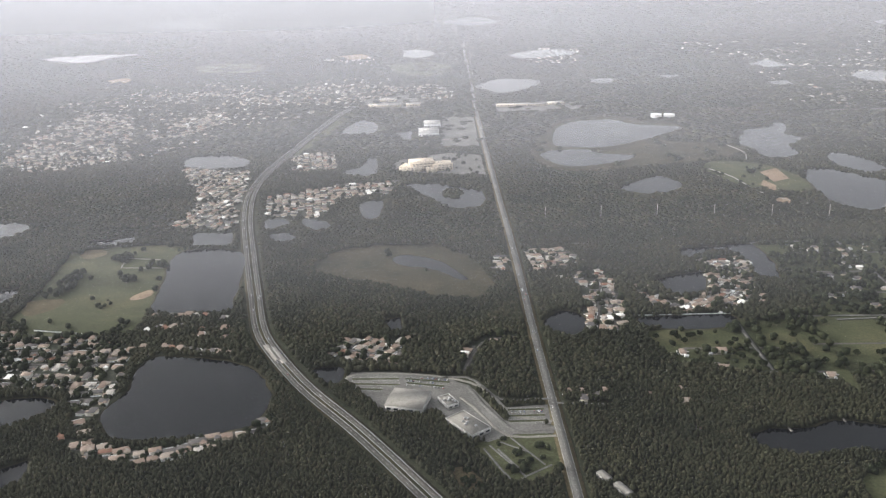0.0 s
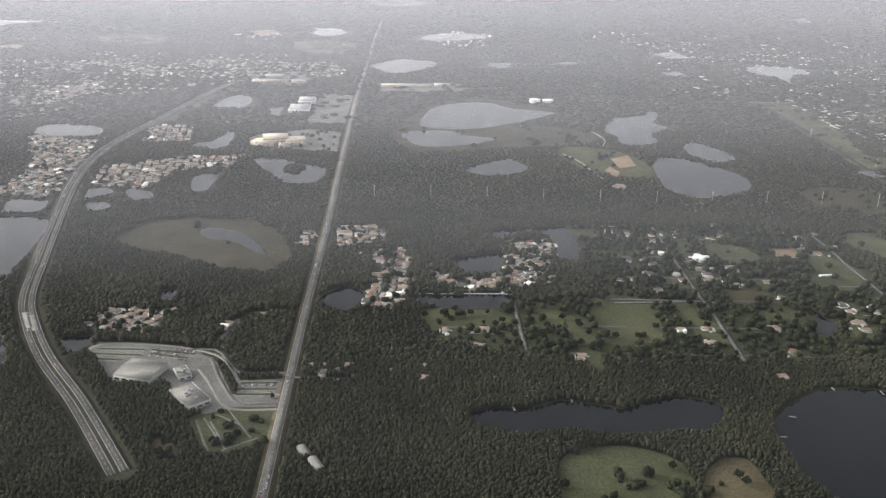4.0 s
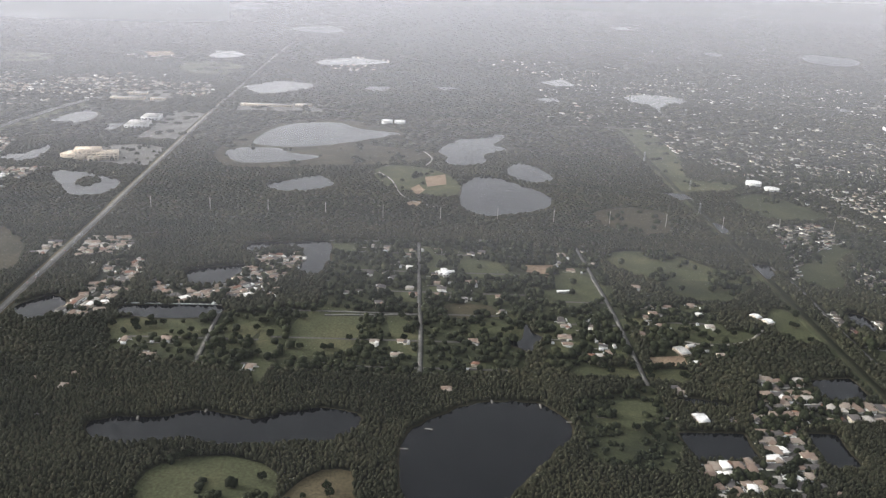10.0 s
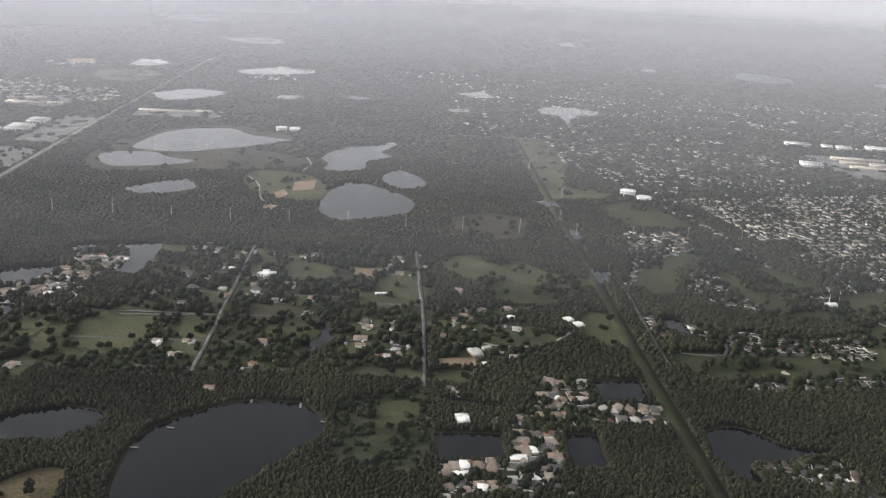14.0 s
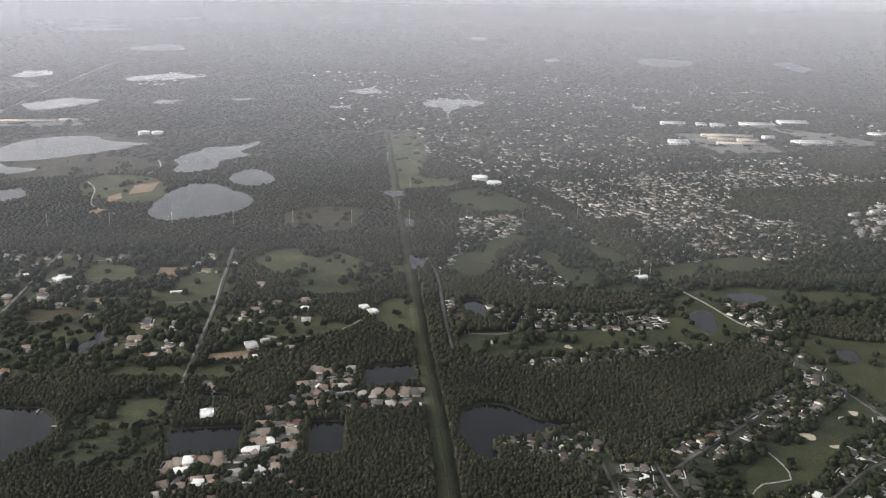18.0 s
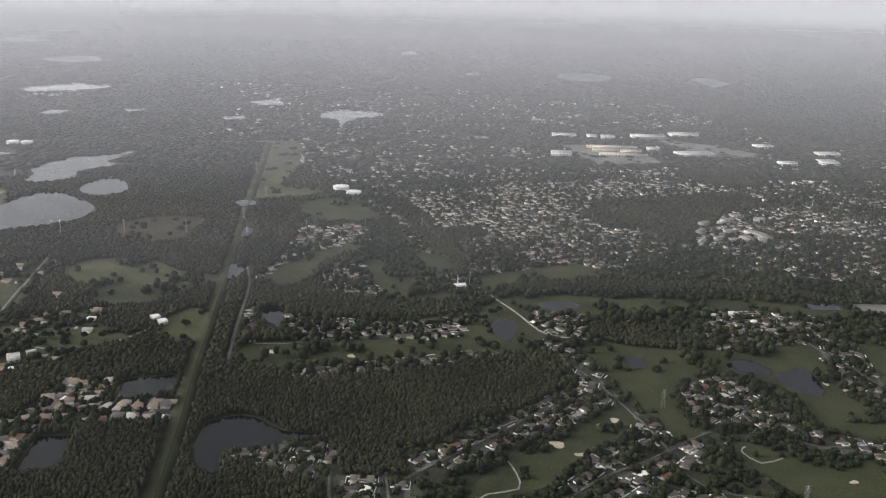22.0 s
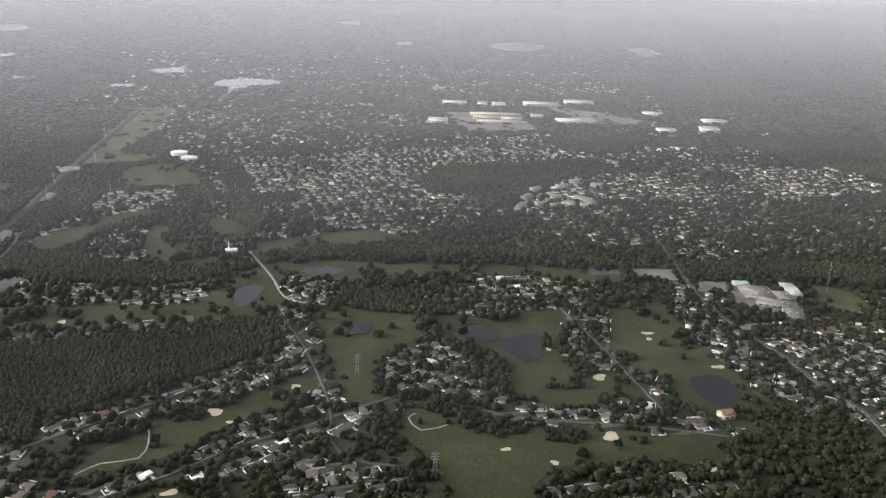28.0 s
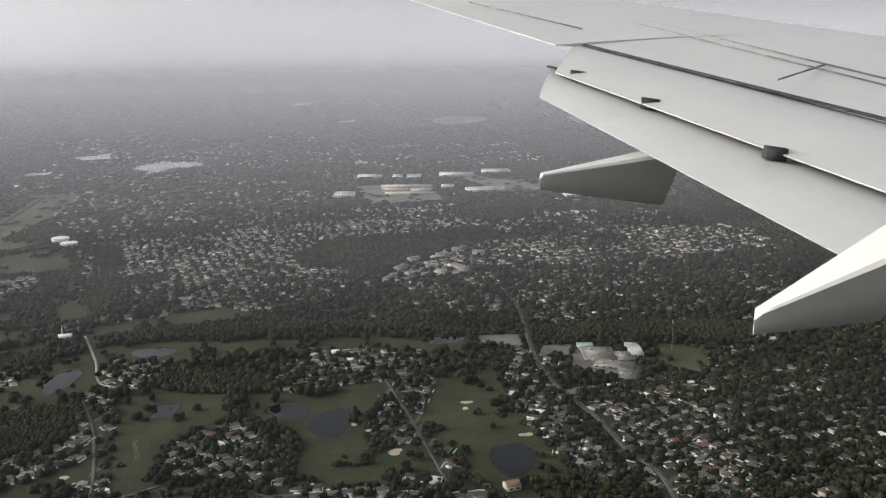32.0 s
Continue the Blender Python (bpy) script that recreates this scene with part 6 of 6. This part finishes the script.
wall_run(-370, 663, -325, 655, 1.1, WHITE, "boundary_wall", "white wall between the houses and the park")
wall_run(269, 741, 296, 737, 0.9, WHITE, "white_fence", "long white paddock fence on green grass")
wall_run(268, 728, 292, 726, 0.9, WHITE, "white_fence", "long white paddock fence on green grass")
wall_run(145, 681, 225, 683, 0.9, WHITE, "white_fence", "white fence along a narrow pond")
for x0, y0, x1, y1 in ((-350, 810, -306, 808), (-354, 837, -314, 832), (-350, 810, -354, 837), (-306, 808, -314, 832)):
    line = np.array([(x0, y0), (x1, y1)], float)
    tagged(new("running_path", strip_mesh("running_path", line, 1.0, 0.29, CONCRETE)), "pale path round a playing field", "path", kind="structure")

# ---- church car park: grass islands and painted bays ----
for x0, y0, x1, y1 in ((-87, 573, -52, 573), (-87, 566, -51, 564), (-86, 558.5, -63, 557), (-47, 573, -14, 567), (-46, 567, -18, 561), (27, 527, 52, 528), (27, 519, 52, 520), (27, 512, 52, 513)):
    line = np.linspace((x0, y0), (x1, y1), 6)
    tagged(new("planted_island", strip_mesh("planted_island", line, 1.9, 0.4, GRASS)), "strip of grass between rows of parked cars", "planting", kind="structure")
    d = (line[-1] - line[0]) / np.hypot(*(line[-1] - line[0]))
    w = np.array([-d[1], d[0]])
    v, f = [], []
    for s in np.arange(0.5, np.hypot(*(line[-1] - line[0])), 1.3):
        for side in (-1, 1):
            a = line[0] + d * s + w * side * 1.0
            b = a + w * side * 2.2
            k = len(v)
            v += [(*(a - d * 0.06), 0.31), (*(b - d * 0.06), 0.31), (*(b + d * 0.06), 0.31), (*(a + d * 0.06), 0.31)]
            f.append((k, k + 1, k + 2, k + 3))
    tagged(new("bay_lines", mesh_of("bay_lines", v, f, [PAINT])), "white painted parking bay lines", "markings", kind="structure")
for pts, w in (([(-92, 572), (-84, 581), (-40, 580), (-8, 571), (8, 560), (20, 540), (32, 519), (56, 512)], 2.6), ([(57, 494), (26, 494), (12, 515), (4, 530), (-6, 545)], 2.6)):
    road(pts, w, "access_lane", "pale paved access lane round the car park", LANE, 0.3)

# ---- cars ----
CAR_PAINT = built("car_paint", [(0.0, (0.75, 0.75, 0.74)), (0.4, (0.4, 0.41, 0.42)), (0.6, (0.05, 0.05, 0.06)), (0.78, (0.3, 0.05, 0.04)), (0.88, (0.08, 0.12, 0.25))], island=False, rough=0.3)
RUBBER = mottled("tyre_rubber", (0.02, 0.02, 0.02), (0.03, 0.03, 0.03), (0.04, 0.04, 0.04), 0.5, 3.0)


def model_car():
    ob = tagged(new("car"), "small saloon car on the asphalt", "car", "cars")
    v = [(-1.15, -0.45, 0.15), (1.15, -0.45, 0.15), (1.15, 0.45, 0.15), (-1.15, 0.45, 0.15), (-1.1, -0.42, 0.42), (1.1, -0.42, 0.38), (1.1, 0.42, 0.38), (-1.1, 0.42, 0.42)]
    f = [(0, 1, 5, 4), (1, 2, 6, 5), (2, 3, 7, 6), (3, 0, 4, 7), (4, 5, 6, 7), (0, 3, 2, 1)]
    part("body", mesh_of("body", v, f, [CAR_PAINT]), ob)
    v = [(-0.75, -0.4, 0.4), (0.55, -0.4, 0.4), (0.55, 0.4, 0.4), (-0.75, 0.4, 0.4), (-0.5, -0.33, 0.66), (0.2, -0.33, 0.66), (0.2, 0.33, 0.66), (-0.5, 0.33, 0.66)]
    part("glazing", mesh_of("glazing", v, f, [DARK_GLASS]), ob)
    part("roof", mesh_of("roof", *box(-0.5, 0.2, -0.33, 0.33, 0.661, 0.69), [CAR_PAINT]), ob)
    for x in (-0.7, 0.7):
        for y in (-0.42, 0.42):
            a, g = cone(0.17, 0.17, -0.07, 0.07, 10)
            tyre = part("wheel", mesh_of("wheel", [(x + q[0], y + q[2], 0.17 + q[1]) for q in a], g, [RUBBER]), ob)
            a, g = cone(0.1, 0.1, -0.08, 0.08, 8)
            part("rim", mesh_of("rim", [(x + q[0], y + q[2], 0.17 + q[1]) for q in a], g, [STEEL]), tyre)
    return ob


CAR = model_car()
spots = []
for line, reach in LINES[:2]:
    run = np.r_[0, np.cumsum(np.hypot(*np.diff(line, axis=0).T))]
    lanes = (-4.4, -3.1, 3.1, 4.4) if reach > 9 else (-1.2, 1.2)
    for s in np.sort(rng.uniform(5, min(run[-1], 900), 26)):
        x, y = np.interp(s, run, line[:, 0]), np.interp(s, run, line[:, 1])
        x2, y2 = np.interp(s + 1, run, line[:, 0]), np.interp(s + 1, run, line[:, 1])
        a = math.atan2(y2 - y, x2 - x)
        o = float(rng.choice(lanes))
        spots.append((x - math.sin(a) * o, y + math.cos(a) * o, 0.38 if reach > 9 else 0.33, math.degrees(a)))
for x0, y0, x1, y1, turn in ((-46, 570.0, -16, 564, 80), (-47, 576, -14, 570, 80), (-46, 564, -18, 558, 80), (28, 524, 50, 525, 90), (-40, 1310, -10, 1310, 90), (-40, 1335, -8, 1335, 90), (-35, 1360, -6, 1360, 90)):
    for s in np.sort(rng.uniform(0, 1, 9)):
        spots.append((x0 + (x1 - x0) * s, y0 + (y1 - y0) * s, 0.29, turn))
for n, (x, y, z, turn) in enumerate(spots):
    m = pose(x, y, z, 0, 0, turn)
    if n:
        copy_thing(CAR, m)
    else:
        CAR.matrix_basis = m


# ---- single trees on the fairways and lawns ----
def model_tree(seed):
    r = np.random.default_rng(seed)
    ob = tagged(new("tree"), "broad dark green oak standing alone on grass", "tree", "single trees")
    v, f = cone(0.28, 0.16, 0, 2.2, 7)
    trunk = part("trunk", mesh_of("trunk", v, f, [BARK]), ob)
    limbs = []
    for k in range(5):
        a = k * 1.26 + r.uniform(-0.3, 0.3)
        limbs.append(((0, 0, 1.7), (1.5 * math.cos(a), 1.5 * math.sin(a), r.uniform(2.6, 3.6))))
    bars("limbs", limbs, 0.09, BARK, trunk)
    v, f = [], []
    for k in range(420):
        a, b = r.uniform(0, 2 * math.pi), math.acos(r.uniform(-0.35, 1))
        q = r.uniform(0.55, 1.0) ** 0.5
        lump = 1 + 0.3 * math.sin(3 * a + seed) * math.sin(2 * b)
        p = np.array([2.5 * q * lump * math.sin(b) * math.cos(a), 2.5 * q * lump * math.sin(b) * math.sin(a), 3.1 + 1.9 * q * lump * math.cos(b)])
        u = r.normal(0, 1, 3)
        u /= np.linalg.norm(u)
        w = np.cross(u, r.normal(0, 1, 3))
        w /= np.linalg.norm(w)
        e = r.uniform(0.35, 0.6)
        n = len(v)
        v += [p + e * u, p + e * w, p - e * u, p - e * w]
        f.append((n, n + 1, n + 2, n + 3))
    part("crown", mesh_of("crown", v, f, [LEAF]), ob)
    return ob


OAKS = [model_tree(s) for s in range(4)]
fresh = set(range(4))
places = []
for edge, keep, _ in OPEN:
    if 0.01 < keep < 0.1 and edge[:, 1].mean() < 680:
        lo, hi = edge.min(0), edge.max(0)
        for k in range(7):
            p = rng.uniform(lo, hi)
            if inside(p[:1], p[1:], edge)[0] and not any(inside(p[:1], p[1:], w)[0] for w in TAKEN):
                places.append(p)
for x, y in places[:130]:
    k = int(rng.integers(0, 4))
    m = pose(x, y, 0.05, 0, 0, rng.uniform(0, 360))
    if k in fresh:
        fresh.discard(k)
        OAKS[k].matrix_basis = m
    else:
        copy_thing(OAKS[k], m)
for k in fresh:
    OAKS[k].matrix_basis = pose(1000 + 9 * k, 425, 0.05)

# ---- the airliner's wing, out beyond the cabin window where the flight ends ----
def skin_material():
    m = Nodes("painted_aluminium")
    c = m.ramp(m.noise(1.2, 5.0, 0.6), [(0.3, (0.46, 0.46, 0.447)), (0.7, (0.5, 0.5, 0.487))])
    c = m.mix(1.0, c, m.ramp(m.noise(9.0, 3.0), [(0.3, (0.97, 0.97, 0.96)), (0.7, (1.02, 1.02, 1.02))]), "MULTIPLY")
    return m.done(c, 0.38, 0.4)


SKIN = skin_material()
SEAM = mottled("dark_sealant", (0.03, 0.03, 0.03), (0.045, 0.045, 0.045), (0.06, 0.06, 0.06), 0.6, 5.0)
EYE = Vector((1100.0, 0.0, 235.8))


def wing_panel(name, front, back, drop, thick, parent, mat=None, bulge=0.0, label="", n=14, m=6):
    """A slab between a front and a back edge, each from its outer to its inner end (x ahead, y out)."""
    v, f = [], []
    for i in range(n + 1):
        s = i / n
        a = Vector(front[0]).lerp(Vector(front[1]), s)
        b = Vector(back[0]).lerp(Vector(back[1]), s)
        for k in range(m + 1):
            q = a.lerp(b, k / m)
            z = -2.0 - drop + 0.19 * q.y + bulge * math.sin(math.pi * (0.15 + 0.85 * k / m)) - bulge * 0.45
            v.append(EYE + Vector((q.x, q.y, z)))
    top = len(v)
    v += [q - Vector((0, 0, thick * (0.05 + 0.95 * math.sin(math.pi * (0.12 + 0.88 * ((j % (m + 1)) / m)))))) for j, q in enumerate(v[:top])]
    w = m + 1
    for i in range(n):
        for k in range(m):
            j = i * w + k
            f += [(j, j + w, j + w + 1, j + 1), (top + j, top + j + 1, top + j + w + 1, top + j + w)]
    for i in range(n):
        a, b = i * w, i * w + m
        f += [(a, top + a, top + a + w, a + w), (b, b + w, top + b + w, top + b)]
    for k in range(m):
        a, b = k, n * w + k
        f += [(a, a + 1, top + a + 1, top + a), (b, top + b, top + b + 1, b + 1)]
    me = mesh_of(name, v, f, [mat or SKIN])
    me.polygons.foreach_set("use_smooth", np.ones(len(f), bool))
    me.set_sharp_from_angle(angle=radians(40))
    return part(name, me, parent, label)


wing = tagged(new("aircraft_wing"), "pale grey airliner wing with lowered slotted flaps", "aircraft wing")
LEAD, HINGE, SLOT, TRAIL = [(6.22, 14.9), (14.7, 2.6)], [(4.19, 11.06), (7.8, 2.6)], [(3.52, 10.5), (5.62, 2.6)], [(3.04, 9.38), (4.12, 2.6)]
wing_panel("main_panel", [(8.87, 11.06), (14.7, 2.6)], HINGE, 0.0, 0.35, wing, bulge=0.12, n=20, m=12)
wing_panel("outer_panel", [(3.4, 19.0), (8.87, 11.06)], [(1.45, 19.0), (3.8, 11.06)], 0.0, 0.25, wing, bulge=0.12, m=12, label="tapering outer wing with the aileron")
wing_panel("fore_flap", [(4.37, 11.53), (7.6, 2.6)], [(3.42, 9.97), (5.5, 2.6)], 0.12, 0.22, wing, bulge=0.1)
wing_panel("aft_flap", [(3.6, 10.59), (5.7, 2.6)], TRAIL, 0.27, 0.14, wing, bulge=0.08)


PANEL_LINE = mottled("panel_joint", (0.16, 0.16, 0.16), (0.2, 0.2, 0.2), (0.24, 0.24, 0.24), 0.6, 5.0)


def seam(a, b, width, drop, name="seam"):
    a, b = Vector(a), Vector(b)
    d = (b - a).normalized()
    s = Vector((-d.y, d.x)) * width
    v = [EYE + Vector((q.x, q.y, -2.0 - drop + 0.19 * q.y)) for q in (a - s, b - s, b + s, a + s)]
    v += [q - Vector((0, 0, 0.02)) for q in v]
    part(name, mesh_of(name, v, [(0, 1, 2, 3), (4, 7, 6, 5), (0, 4, 5, 1), (1, 5, 6, 2), (2, 6, 7, 3), (3, 7, 4, 0)], [SEAM if name == "flap_gap" else PANEL_LINE]), wing)


seam(HINGE[0], HINGE[1], 0.035, 0.05, "flap_gap")
seam(SLOT[0], SLOT[1], 0.03, 0.2, "flap_gap")
seam((5.33, 12.14), (6.46, 8.14), 0.002, -0.06)
seam((5.60, 12.33), (6.69, 8.44), 0.002, -0.06)
seam((5.39, 8.47), (6.46, 9.20), 0.002, -0.06)
seam((3.38, 14.16), (4.37, 11.64), 0.002, -0.06)
for x, y in ((3.65, 9.82), (3.95, 8.48), (4.32, 6.74)):
    v, f = box(-0.09, 0.09, -0.06, 0.06, -0.06, 0.05)
    o = EYE + Vector((x, y, -2.17 + 0.19 * y))
    part("hinge_bracket", mesh_of("hinge_bracket", [o + pose(0, 0, 0, 0, 8, -18) @ Vector(q) for q in v], f, [SEAM]), wing)


def fairing(root, tip, width, depth):
    """A canoe-shaped flap track fairing hanging below and behind the flaps."""
    root, tip = Vector(root), Vector(tip)
    section = [(-1, 0.5), (-0.93, 0.62), (-0.5, 0.68), (0.5, 0.68), (0.93, 0.62), (1, 0.5), (1.1, -0.3), (1.1, -0.9), (1.0, -1), (0.8, -0.95), (-0.1, -0.25)]
    v, f, n, k = [], [], 12, 11
    for i in range(n + 1):
        s = i / n
        c = root.lerp(tip, s)
        w, d = width * (1 - 0.78 * s), depth * (1 - 0.72 * s)
        v += [EYE + c + Vector((0, w * a, d * b)) for a, b in section]
    for i in range(n):
        for j in range(k):
            a, b = i * k + j, i * k + (j + 1) % k
            f.append((a, b, b + k, a + k))
    c = len(v)
    v.append(EYE + tip + Vector((-0.03, 0, 0)))
    f += [(n * k + j, n * k + (j + 1) % k, c, c) for j in range(k)]
    tri = [t for q in f for t in ((q[0], q[1], q[2]), (q[0], q[2], q[3])) if len(set(t)) == 3]
    me = mesh_of("flap_fairing", v, tri, [SKIN])
    me.polygons.foreach_set("use_smooth", np.ones(len(me.polygons), bool))
    me.set_sharp_from_angle(angle=radians(35))
    part("flap_fairing", me, wing, "pointed pale grey flap track fairing")


fairing((3.80, 7.60, -1.15), (2.60, 7.90, -1.23), 0.2, 0.36)
fairing((3.59, 4.20, -1.25), (2.89, 4.55, -1.62), 0.2, 0.38)

# ---- the woods ----
grove("woods", -400, 1690, 330, 560, 2.15, SPIRES, (2.3, 3.9), (4.0, 5.6), "dense dark green broadleaf and cypress woods")
grove("woods", -620, 1740, 560, 900, 3.1, SPIRES, (3.4, 5.6), (3.6, 5.4), "dense dark green woods between the estates")
grove("woods", -800, 2000, 900, 1300, 5.0, FAR_SPIRES, (5.0, 8.4), (2.4, 3.9), "dark green woods in light haze")
grove("woods", -1300, 2700, 1300, 2300, 11.0, FAR_SPIRES, (12, 20), (2.6, 4.6), "distant dark green woods in grey haze")
grove("woods", -2400, 3900, 2300, 3400, 21.0, FAR_SPIRES, (22, 38), (2.6, 5.0), "far dark woods in grey haze")
grove("woods", -3300, 4900, 3400, 5200, 36.0, FAR_SPIRES, (40, 66), (2.6, 5.5), "far hazy woods towards the horizon")
